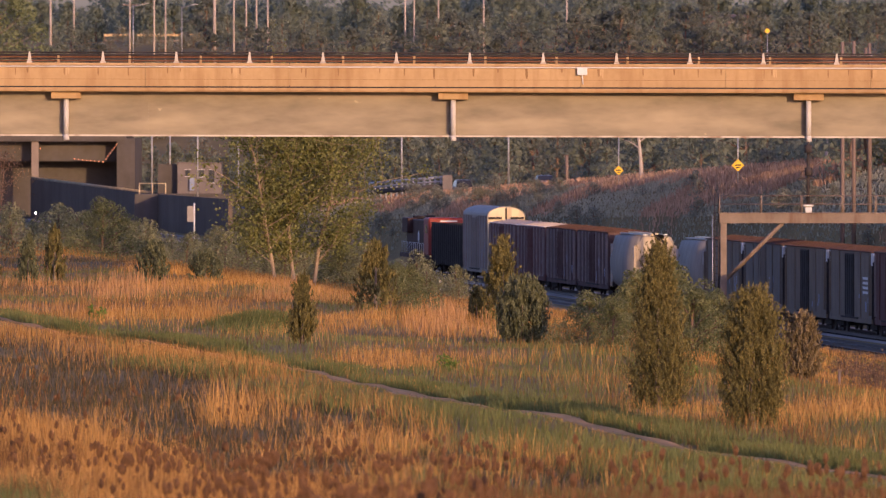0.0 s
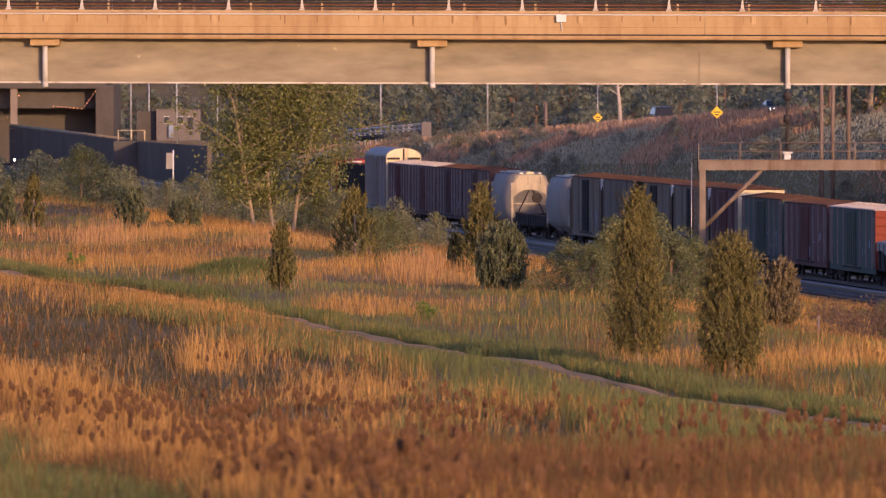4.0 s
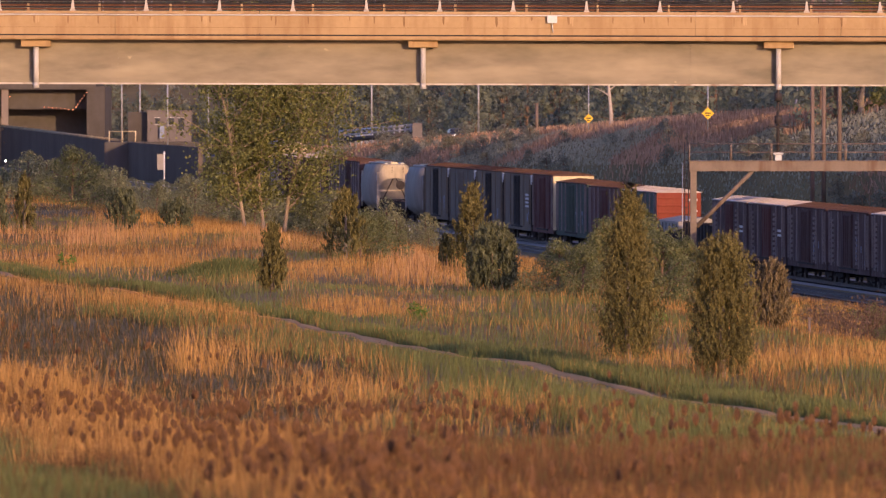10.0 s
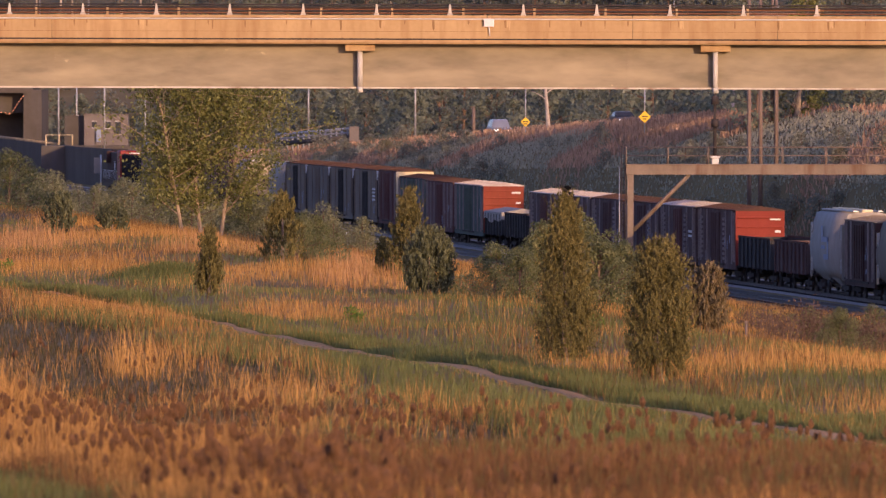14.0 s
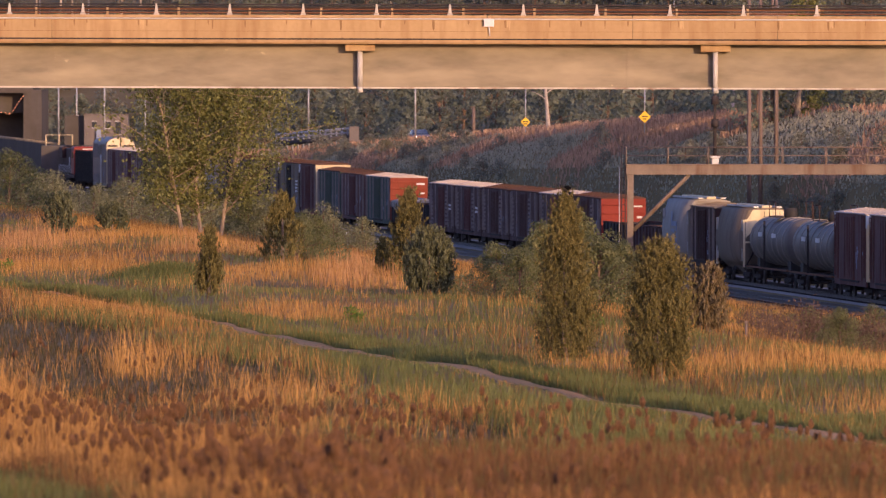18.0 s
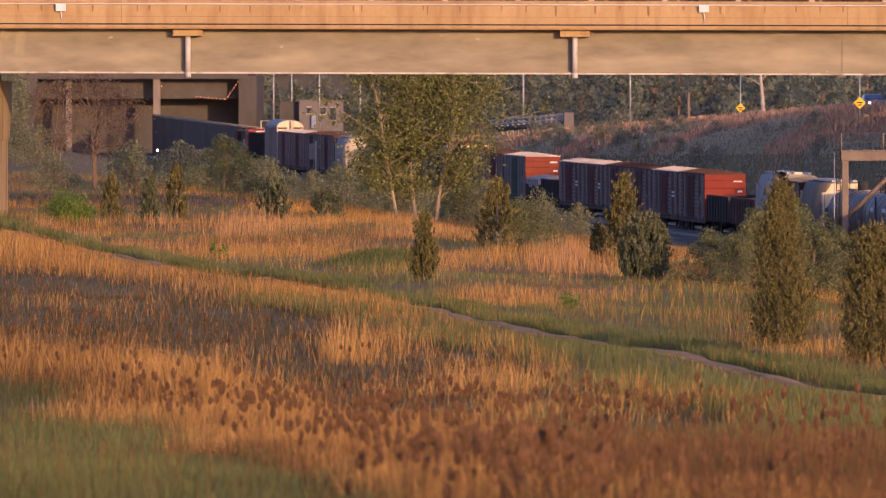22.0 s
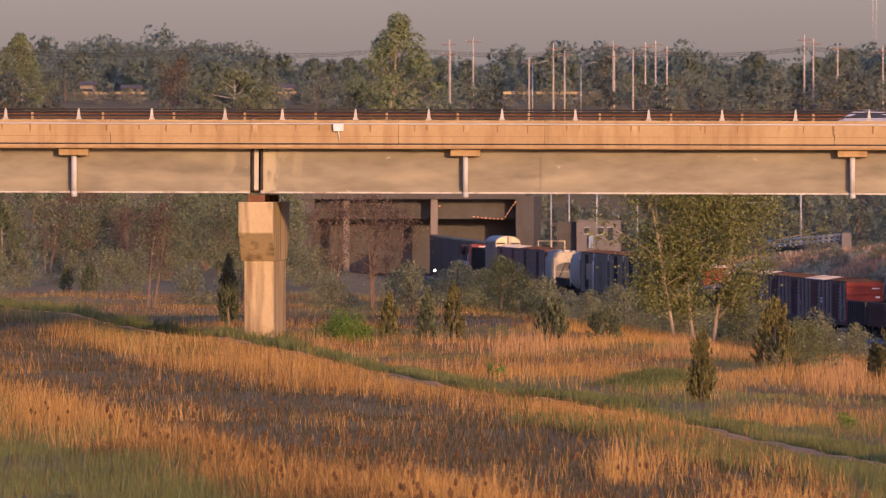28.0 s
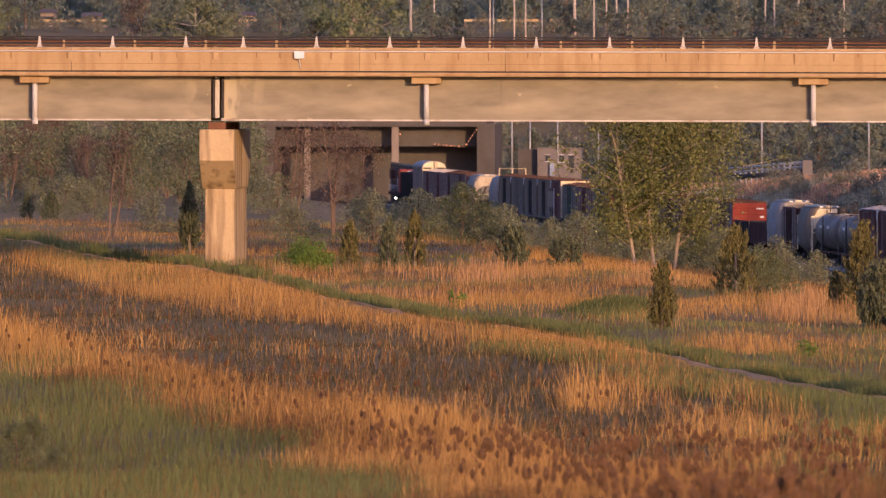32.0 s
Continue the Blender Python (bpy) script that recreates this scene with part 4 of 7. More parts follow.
def build_booth():
    d = 1175.0
    k = d / 17100
    x0, x1 = -470 * k, -392 * k
    base = -118 * k
    t = thing("pump_house", "small flat-roofed tan concrete block building with three windows", "building", pose(0, d, 0))
    part("wall", boxes((x0, 0, base - 3, x1, 4.5, -64 * k)), M["booth"], t)
    part("roof", boxes((x0 - 0.15, -0.15, -64 * k, x1 + 0.15, 4.65, -62.5 * k)), M["booth"], t)
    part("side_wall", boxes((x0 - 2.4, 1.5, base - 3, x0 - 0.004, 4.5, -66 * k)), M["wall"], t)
    for a, b, top, bot in ((-456, -448, 76, 87), (-432, -423, 76, 88), (-415, -405, 76, 99)):
        wnd = part("window", boxes((a * k, -0.03, -bot * k, b * k, 0.02, -top * k)), M["glass"], t, "dark window pane")
        part("frame", boxes((a * k - 0.06, -0.05, -bot * k - 0.06, b * k + 0.06, -0.032, -bot * k), (a * k - 0.06, -0.05, -top * k, b * k + 0.06, -0.032, -top * k + 0.06)), M["white"], wnd)
    part("blue_cabinet", boxes((-448 * k, -0.5, base + 0.4, -440 * k, -0.05, -90 * k)), M["graffiti"], t, "blue steel cabinet")
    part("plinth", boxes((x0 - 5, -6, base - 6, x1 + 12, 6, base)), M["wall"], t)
    for i in range(3):
        part("railing", rods(((x0 - 4.6 + i * 1.6, -1, base), (x0 - 4.6 + i * 1.6, -1, base + 1.3), 0.07, 0.07, 6), ((x0 - 4.6, -1, base + 1.25), (x0 - 1.4, -1, base + 1.25), 0.06, 0.06, 6)), M["yellowwhite"], t)


build_booth()


def build_guardrail():
    # low bridge rail along the road, seen below the girder
    a, b = sighted(-130, 116, 985), sighted(6, 104, 975)
    t = thing("guard_rail", "pale concrete and steel road guard rail", "guard rail", pose(0, 0, 0))
    part("rail", rods((a + Vector((0, 0, 0.9)), b + Vector((0, 0, 0.9)), 0.14, 0.14, 6)), M["galv"], t)
    part("rail", rods((a + Vector((0, 0, 0.5)), b + Vector((0, 0, 0.5)), 0.10, 0.10, 6)), M["galv"], t)
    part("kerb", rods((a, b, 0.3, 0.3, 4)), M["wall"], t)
    for i in range(15):
        p = a.lerp(b, i / 14)
        part("post", rods((p + Vector((0, 0, -1.4)), p + Vector((0, 0, 0.95)), 0.10, 0.10, 6)), M["galv"], t)
    part("end_block", boxes((b.x - 0.4, b.y - 0.4, b.z - 1.5, b.x + 0.6, b.y + 0.4, b.z + 1.1, 0.03)), M["booth"], t)


build_guardrail()


def small_post(right, dist, h, material, label, name="marker_post", w=0.05):
    p = on_ground(right, dist)
    t = thing(name, label, "post", Matrix.Translation(p))
    part("post", rods(((0, 0, -0.2), (0, 0, h), w, w, 6)), material, t)
    part("cap", boxes((-w * 1.3, -w * 1.3, h, w * 1.3, w * 1.3, h + 0.06)), material, t)


small_post(702, 243, 0.48, M["wood"], "weathered wooden marker post in the grass", w=0.035)
small_post(-5, 560, 1.0, M["white"], "small white marker post beside the railway")
small_post(219, 880, 2.6, M["wood"], "short timber post beside the road", w=0.16)
p_ = sighted(-446, 158, 1040)
t_ = thing("track_sign", "white and grey railway sign board on a post", "sign", pose(p_.x, p_.y, p_.z))
part("post", rods(((0.35, 0, -3), (0.35, 0, 1.4), 0.09, 0.09, 6)), M["white"], t_)
part("board", boxes((-0.4, -0.05, -0.6, 0.28, 0.0, 1.1)), M["hopper"], t_)

# a lamp that shines low beside the far end of the cutting
p_ = sighted(-721, 152, 1190)
t_ = thing("track_lamp", "small bright lamp on a short post beside the tracks", "lamp", pose(p_.x, p_.y, p_.z))
part("post", rods(((0, 0.1, -2.0), (0, 0.1, -0.1), 0.06, 0.06, 6)), M["darksteel"], t_)
part("lens", rods(((0, 0, 0), (0, 0.2, 0), 0.13, 0.13, 12)), M["headlight"], t_, "bright white lens")

# ---- the freight train: every car is built along its own x axis, x forward, z from the rail ----
HEAD = math.degrees(math.atan2(1, -0.1096))
RAIL = -12.3
SPEED = 14.97
TRAIN = []


def wheelset(parent, x):
    bm = bmesh.new()
    for s in (-1, 1):
        box(bm, -1.25, s * 1.02 - 0.08, 0.38, 1.25, s * 1.02 + 0.08, 0.62)
        box(bm, -0.35, s * 1.02 - 0.1, 0.25, 0.35, s * 1.02 + 0.1, 0.5)
    box(bm, -0.2, -1.1, 0.5, 0.2, 1.1, 0.8)
    truck = part("truck", bm, M["darksteel"], parent, "dark cast steel truck", pose(x, 0, 0))
    for wx in (-0.88, 0.88):
        bm = bmesh.new()
        for s in (-1, 1):
            cyl(bm, (wx, s * 0.70, 0.44), (wx, s * 0.83, 0.44), 0.44, 0.44, 14)
        cyl(bm, (wx, -0.8, 0.44), (wx, 0.8, 0.44), 0.08)
        part("wheelset", bm, M["wheel"], truck)


def underframe(t, L):
    part("centre_sill", boxes((-L / 2 + 0.3, -0.35, 0.72, L / 2 - 0.3, 0.35, 1.04)), M["darksteel"], t)
    wheelset(t, L / 2 - 2.2)
    wheelset(t, -L / 2 + 2.2)
    for s in (-1, 1):
        part("coupler", boxes((s * (L / 2 - 0.35) - 0.4, -0.12, 0.75, s * (L / 2 - 0.35) + 0.4, 0.12, 1.0)), M["darksteel"], t)
    part("brake_cylinder", rods(((1.0, 0.7, 0.8), (2.2, 0.7, 0.8), 0.22, 0.22, 8)), M["darksteel"], t)


def ladder(t, x, y0, y1, z0, z1, mt, end=False):
    bm = bmesh.new()
    n = int((z1 - z0) / 0.4)
    for k in range(n):
        z = z0 + 0.3 + k * 0.4
        box(bm, x - 0.2, y0, z, x + 0.2, y1, z + 0.05)
    box(bm, x - 0.24, y0, z0, x - 0.19, y1, z1)
    box(bm, x + 0.19, y0, z0, x + 0.24, y1, z1)
    part("ladder", bm, mt, t)


def boxcar(name, label, L, h, side, end, roof, posts=8, tag=False, endribs=4, rounded=False, door=None, seed=1, logo=None):
    t = thing(name, label, "boxcar", group="freight cars of the train")
    rng = random.Random(seed)
    B = L - 0.9
    w = 1.5
    underframe(t, L)
    eave = h - (0.75 if rounded else 0.22)
    part("side_panel", boxes((-B / 2, w - 0.06, 1.0, B / 2, w, eave)), side, t)
    part("side_panel", boxes((-B / 2, -w, 1.0, B / 2, -w + 0.06, eave)), side, t)
    part("floor", boxes((-B / 2, -w + 0.06, 0.98, B / 2, w - 0.06, 1.1)), M["darksteel"], t)
    for s in (-1, 1):
        bm = bmesh.new()
        x = s * B / 2
        pts = [(-w + 0.004, 1.0), (w - 0.004, 1.0), (w - 0.004, eave)]
        if rounded:
            pts += [(math.cos(a) * (w - 0.004), eave + math.sin(a) * 0.74) for a in np.linspace(0.12, math.pi - 0.12, 10)]
        else:
            pts += [(0, h - 0.01)]
        pts += [(-w + 0.004, eave)]
        extrude_profile(bm, pts, x - 0.05, x + 0.05)
        # a cream end colour carries the sunlight on that end
        e = part("end_wall", bm, end, t, "corrugated end wall, any cream on it standing for sunlight")
        for k in range(endribs):
            z = 1.3 + (eave - 1.4) * (k + 0.5) / max(endribs, 1)
            bm = bmesh.new()
            extrude_profile(bm, [(-w + 0.12, z - 0.06), (w - 0.12, z - 0.06), (w - 0.12, z + 0.06), (-w + 0.12, z + 0.06)], x + s * 0.05 - 0.09, x + s * 0.05 + 0.09)
            bmesh.ops.bevel(bm, geom=list(bm.edges), offset=0.02, segments=1, affect="EDGES")
            part("end_rib", bm, end, e)
        if not rounded:
            for k in range(2):
                z = eave - 0.55 - k * 0.75
                part("stencil", boxes((x + s * 0.1, -w + 0.25, z, x + s * 0.105, -w + 0.9 - 0.3 * k, z + 0.14)), M["white"], e, "white stencilled mark")
        if rounded:
            part("end_post", boxes((x + s * 0.05, -0.06, 2.0, x + s * 0.13, 0.06, h - 0.1)), M["darksteel"], e)
            part("hinge_bar", boxes((x + s * 0.05, 0.35, eave - 0.25, x + s * 0.16, w - 0.1, eave - 0.08), (x + s * 0.05, -w + 0.1, eave - 0.25, x + s * 0.16, -0.35, eave - 0.08)), M["darksteel"], e)
        ladder(t, s * (B / 2 - 0.45), w + 0.01, w + 0.07, 1.2, eave - 0.1, side if tag else M["worn"])
    bm = bmesh.new()
    if rounded:
        arc = [(math.cos(a) * (w + 0.02), eave + 0.01 + math.sin(a) * 0.74) for a in np.linspace(0, math.pi, 13)]
        inner = [(y * 0.97, z - 0.04) for y, z in arc[::-1]]
        extrude_profile(bm, arc + inner, -B / 2 - 0.06, B / 2 + 0.06)
    else:
        extrude_profile(bm, [(-w - 0.06, eave), (w + 0.06, eave), (w + 0.06, eave + 0.05), (0, h + 0.05), (-w - 0.06, eave + 0.05)], -B / 2 - 0.08, B / 2 + 0.08)
    r = part("roof", bm, roof, t)
    if not rounded:
        n = int(B / 1.4)
        seam = bmesh.new()
        extrude_profile(seam, [(-w, eave + 0.055), (0, h + 0.055), (w, eave + 0.055), (w, eave + 0.09), (0, h + 0.095), (-w, eave + 0.09)], -0.04, 0.04)
        seam = mesh_of("roof_seam", seam, roof)
        for k in range(n):
            part("roof_seam", seam, None, r, m=pose(-B / 2 + 1.4 * (k + 0.5), 0, 0))
    postm = mesh_of("side_post", boxes((-0.08, w, 1.05, 0.08, w + 0.07, eave - 0.02)), M["worn"] if posts > 4 else side)
    postn = mesh_of("side_post", boxes((-0.08, -w - 0.07, 1.05, 0.08, -w, eave - 0.02)), side)
    for k in range(posts):
        x = -B / 2 + B * (k + 0.5) / posts
        if abs(x) > 1.6:
            part("side_post", postm, None, t, m=pose(x, 0, 0))
            part("side_post", postn, None, t, m=pose(x, 0, 0))
    if posts == 6:
        # stacked rung strips and ragged scuffs low on the side
        rung = mesh_of("rung", boxes((-0.17, w + 0.004, 0, 0.17, w + 0.09, 0.17)), M["worn"])
        for x in (-B / 2 + B * 0.30, B / 2 - B * 0.12):
            for q in range(int((eave - 1.5) / 0.3)):
                part("rung", rung, None, t, m=pose(x, 0, 1.25 + 0.3 * q))
        for q in range(9):
            x = -B / 2 + B * (q + rng.random()) / 9
            part("scuff", boxes((x, w + 0.002, 1.05, x + rng.uniform(0.05, 0.22), w + 0.009, 1.05 + rng.uniform(0.2, 0.95))), M["worn"], t, "ragged pale scuff mark")
    for s in (-1, 1):
        d = part("sliding_door", boxes((-1.5, s * (w + 0.05) - 0.05, 1.05, 1.5, s * (w + 0.05) + 0.05, eave - 0.12)), door or side, t)
        for k in range(4):
            x = -1.2 + k * 0.8
            part("door_rib", boxes((x - 0.05, s * (w + 0.12) - 0.03, 1.15, x + 0.05, s * (w + 0.12) + 0.03, eave - 0.2)), door or side, d)
        part("door_track", boxes((-3.2, s * (w + 0.03) - 0.05, 0.93, 3.2, s * (w + 0.03) + 0.06, 1.03)), M["darksteel"], t)
        part("side_sill", boxes((-B / 2, s * (w - 0.04) - 0.05, 0.72, B / 2, s * (w - 0.04) + 0.05, 0.99)), side, t)
    if tag:
        for s in (-1, 1):
            part("corner_panel", boxes((s * B / 2 - 0.42, w + 0.004, eave - 0.75, s * B / 2 + 0.06, w + 0.025, eave - 0.02)), M["white"], t, "white painted corner panel")
            part("corner_panel", boxes((s * (B / 2 + 0.05), w - 0.5, eave - 0.55, s * (B / 2 + 0.07), w - 0.01, eave - 0.02)), M["white"], t, "white painted corner panel")
    if logo:
        # plain bars stand for lettering
        for k in range(logo):
            part("lettering_bar", boxes((-B / 2 + 1.4, w + 0.006, eave - 1.6 - 0.28 * k, -B / 2 + 3.4, w + 0.012, eave - 1.45 - 0.28 * k)), M["white"], t, "white lettering bar")
    if rng.random() < 0.8:
        for k in range(5):
            x, z = rng.uniform(-B / 2 + 0.5, -1.8), rng.uniform(1.2, 2.6)
            part("sprayed_mark", boxes((x, w + 0.004, z, x + rng.uniform(0.1, 0.3), w + 0.010, z + rng.uniform(0.15, 0.7))), M["graffiti"], t, "faded grey sprayed mark")
    return t


def gondola(name, label, L, h, side, tarp=False):
    t = thing(name, label, "gondola car", group="freight cars of the train")
    B, w = L - 0.8, 1.5
    underframe(t, L)
    for s in (-1, 1):
        part("side_panel", boxes((-B / 2, s * w - 0.05, 1.0, B / 2, s * w + 0.05, h)), side, t)
        part("end_wall", boxes((s * B / 2 - 0.05, -w + 0.05, 1.0, s * B / 2 + 0.05, w - 0.05, h)), side, t)
        part("top_chord", boxes((-B / 2, s * w - 0.09, h, B / 2, s * w + 0.09, h + 0.1)), M["roofrust"] if not tarp else side, t)
        pm = mesh_of("side_post", boxes((-0.09, s * (w + 0.1) - 0.05, 0.95, 0.09, s * (w + 0.1) + 0.05, h)), side)
        n = max(5, int(B / 1.5))
        for k in range(n):
            part("side_post", pm, None, t, m=pose(-B / 2 + B * (k + 0.5) / n, 0, 0))
    part("floor", boxes((-B / 2 + 0.05, -w + 0.05, 1.0, B / 2 - 0.05, w - 0.05, 1.15)), M["darksteel"], t)
    load = bmesh.new()
    extrude_profile(load, [(-w + 0.06, 1.15), (w - 0.06, 1.15), (w - 0.06, h - 0.35), (0, h - 0.1), (-w + 0.06, h - 0.35)], -B / 2 + 0.06, B / 2 - 0.06)
    part("load", load, M["rust"], t, "rust-brown scrap load")
    if tarp:
        bm = bmesh.new()
        n = 16
        ring = []
        for i in range(n + 1):
            x = -B / 2 - 0.1 + (B + 0.2) * i / n
            sag = 0.62 + 0.10 * math.sin(i * 0.8) - 0.25 * abs(2 * i / n - 1)
            ring.append([bm.verts.new((x, y, z)) for y, z in ((-w - 0.13, h - sag), (-w - 0.11, h + 0.13), (0, h + 0.42), (w + 0.11, h + 0.13), (w + 0.13, h - sag))])
        for a, b in zip(ring, ring[1:]):
            for k in range(4):
                bm.faces.new((a[k], a[k + 1], b[k + 1], b[k]))
        for r in (ring[0], ring[-1]):
            bm.faces.new(r)
        part("tarpaulin", bm, M["tarp"], t, "white tarpaulin draped over the load")
    return t


def hopper(name, label, L, h, side, endm, mark=False):
    t = thing(name, label, "covered hopper", group="freight cars of the train")
    underframe(t, L + 1.5)
    B, w = L - 0.3, 1.55
    prof = [(-0.9, 0.95), (0.9, 0.95), (1.25, 1.25)]
    prof += [(w * (0.86 + 0.14 * math.sin((z - 1.25) / (h - 1.9) * math.pi)), z) for z in np.linspace(1.5, h - 0.65, 8)]
    prof += [(1.15, h - 0.12), (0.6, h), (-0.6, h), (-1.15, h - 0.12)]
    prof += [(-w * (0.86 + 0.14 * math.sin((z - 1.25) / (h - 1.9) * math.pi)), z) for z in np.linspace(h - 0.65, 1.5, 8)]
    prof += [(-1.25, 1.25)]
    bm = bmesh.new()
    extrude_profile(bm, prof, -B / 2, B / 2, True)
    body = part("body", bm, side, t)
    for s in (-1, 1):
        x = s * (B / 2 + 0.02)
        part("end_frame", boxes((x - 0.06, -1.5, 0.95, x + 0.06, -1.38, h - 0.7), (x - 0.06, 1.38, 0.95, x + 0.06, 1.5, h - 0.7), (x - 0.06, -1.38, h - 0.8, x + 0.06, 1.38, h - 0.68), (x - 0.05, -1.38, 2.4, x + 0.05, 1.38, 2.5)), endm, t)
        zc = h - 2.0
        bm = bmesh.new()
        extrude_profile(bm, [(-1.34, zc + 0.2), (-1.0, zc + 0.55), (-0.55, zc + 0.75), (0.0, zc + 0.82), (0.55, zc + 0.75), (1.0, zc + 0.55), (1.34, zc + 0.2), (1.34, h - 0.8), (0.9, h - 0.1), (-0.9, h - 0.1), (-1.34, h - 0.8)], x + s * 0.02, x + s * 0.05)
        # cream sheets have sunlight in their colour
        part("end_sheet", bm, endm, t, "arched end sheet, any cream on it standing for sunlight")
        bm = bmesh.new()
        sl = [bm.verts.new(p) for p in ((x + s * 0.03, -1.3, zc + 0.8), (x + s * 0.03, 1.3, zc + 0.8), (x - s * 0.0 + s * 0.02, 1.2, 1.1), (x + s * 0.02, -1.2, 1.1))]
        bm.faces.new(sl)
        bmesh.ops.solidify(bm, geom=list(bm.faces), thickness=0.01)
        part("slope_sheet", bm, side, t, "grimy sloping lower end sheet")
        for y in (-0.75, 0.75):
            part("end_brace", rods(((x + s * 0.1, y * 1.7, 1.1), (x + s * 0.1, y * 0.2, zc + 0.75), 0.05, 0.05, 5)), M["darksteel"], t)
        part("end_lining", boxes((x + s * 0.06, -0.75, h - 0.78, x + s * 0.08, -0.72, h - 0.2), (x + s * 0.06, 0.2, h - 0.78, x + s * 0.08, 0.23, h - 0.2)), M["darksteel"], t)
        part("platform", boxes((x, -1.4, 1.0, x + s * 1.1, 1.4, 1.1)), M["darksteel"], t)
        part("hand_wheel", rods(((x + s * 0.08, -0.5, 2.9), (x + s * 0.14, -0.5, 2.9), 0.38, 0.38, 14)), M["darksteel"], t)
        ladder(t, s * (B / 2 - 0.35), w - 0.12, w - 0.04, 1.3, h - 0.7, M["galv"])
    part("roof_walk", boxes((-B / 2, -0.85, h + 0.02, B / 2, -0.55, h + 0.1), (-B / 2, 0.55, h + 0.02, B / 2, 0.85, h + 0.1)), M["galv"], t)
    part("hatch", boxes((-B / 2 + 0.3, -0.3, h, B / 2 - 0.3, 0.3, h + 0.16, 0.03)), M["yellowwhite"], t)
    for k in range(3):
        x = -B / 3 + B / 3 * k
        bm = bmesh.new()
        a = [bm.verts.new(p) for p in ((x - 1.5, -1.0, 1.0), (x + 1.5, -1.0, 1.0), (x + 1.5, 1.0, 1.0), (x - 1.5, 1.0, 1.0))]
        b = [bm.verts.new(p) for p in ((x - 0.4, -0.4, 0.35), (x + 0.4, -0.4, 0.35), (x + 0.4, 0.4, 0.35), (x - 0.4, 0.4, 0.35))]
        for i in range(4):
            bm.faces.new((a[i], a[(i + 1) % 4], b[(i + 1) % 4], b[i]))
        bm.faces.new(b)
        part("outlet", bm, side, t)
    if mark:
        bm = boxes((-1.0, w + 0.0, 2.0, 0.6, w + 0.02, 2.3), (-1.0, w, 2.3, -0.6, w + 0.02, 3.3), (-1.0, w, 3.0, 1.4, w + 0.02, 3.3), (1.0, w, 3.3, 1.5, w + 0.02, 3.9), (0.2, w, 2.6, 1.5, w + 0.02, 2.8))
        part("painted_mark", bm, M["graffiti"], t, "large blue-grey painted shapes")
    return t


def tankcar(name, label, L):
    t = thing(name, label, "tank car", group="freight cars of the train")
    underframe(t, L)
    B, r, zc = L - 1.4, 1.45, 2.65
    bm = bmesh.new()
    rings = []
    prof = [(-B / 2, 0.02)] + [(-B / 2 + 0.75 * (1 - math.cos(a)), r * math.sin(a)) for a in np.linspace(0.25, math.pi / 2, 6)]
    prof += [(-x, q) for x, q in prof[::-1]]
    for x, q in prof:
        rings.append([bm.verts.new((x, q * math.cos(k * math.tau / 28), zc + q * math.sin(k * math.tau / 28))) for k in range(28)])
    for a, b in zip(rings, rings[1:]):
        for k in range(28):
            bm.faces.new((a[k], a[(k + 1) % 28], b[(k + 1) % 28], b[k])).smooth = True
    part("tank", bm, M["tank"], t)
    for k in range(7):
        x = -B / 2 + B * (k + 0.8) / 7.6
        part("tank_band", rods(((x - 0.12, 0, zc), (x + 0.12, 0, zc), r + 0.035, r + 0.035, 28)), M["silver"], t, "raised tank band")
    part("dome", rods(((0, 0, zc + r - 0.1), (0, 0, zc + r + 0.55), 0.42, 0.4, 14)), M["black"], t)
    part("platform", boxes((-1.2, -1.1, zc + r - 0.02, 1.2, -0.55, zc + r + 0.04), (-1.2, 0.55, zc + r - 0.02, 1.2, 1.1, zc + r + 0.04)), M["darksteel"], t)
    for y in (-1.1, 1.1):
        part("platform_rail", rods(((-1.2, y, zc + r), (-1.2, y, zc + r + 0.9), 0.03, 0.03, 5), ((1.2, y, zc + r), (1.2, y, zc + r + 0.9), 0.03, 0.03, 5), ((-1.2, y, zc + r + 0.9), (1.2, y, zc + r + 0.9), 0.03, 0.03, 5)), M["roofrust"], t)
    part("walkway", boxes((-L / 2 + 0.4, 1.2, 1.0, L / 2 - 0.4, 1.5, 1.08), (-L / 2 + 0.4, -1.5, 1.0, L / 2 - 0.4, -1.2, 1.08)), M["rust"], t)
    for s in (-1, 1):
        part("saddle", boxes((s * (L / 2 - 2.2) - 0.5, -1.0, 1.0, s * (L / 2 - 2.2) + 0.5, 1.0, 1.6)), M["black"], t)
        part("lettering_bar", boxes((s * 2.6 - 0.7, r - 0.02, zc + 0.25, s * 2.6 + 0.7, r + 0.015, zc + 0.5)), M["white"], t)
    part("ladder", boxes((0.5, r, 1.0, 0.56, r + 0.05, zc + 1.2), (0.9, r, 1.0, 0.96, r + 0.05, zc + 1.2)), M["darksteel"], t)
    return t


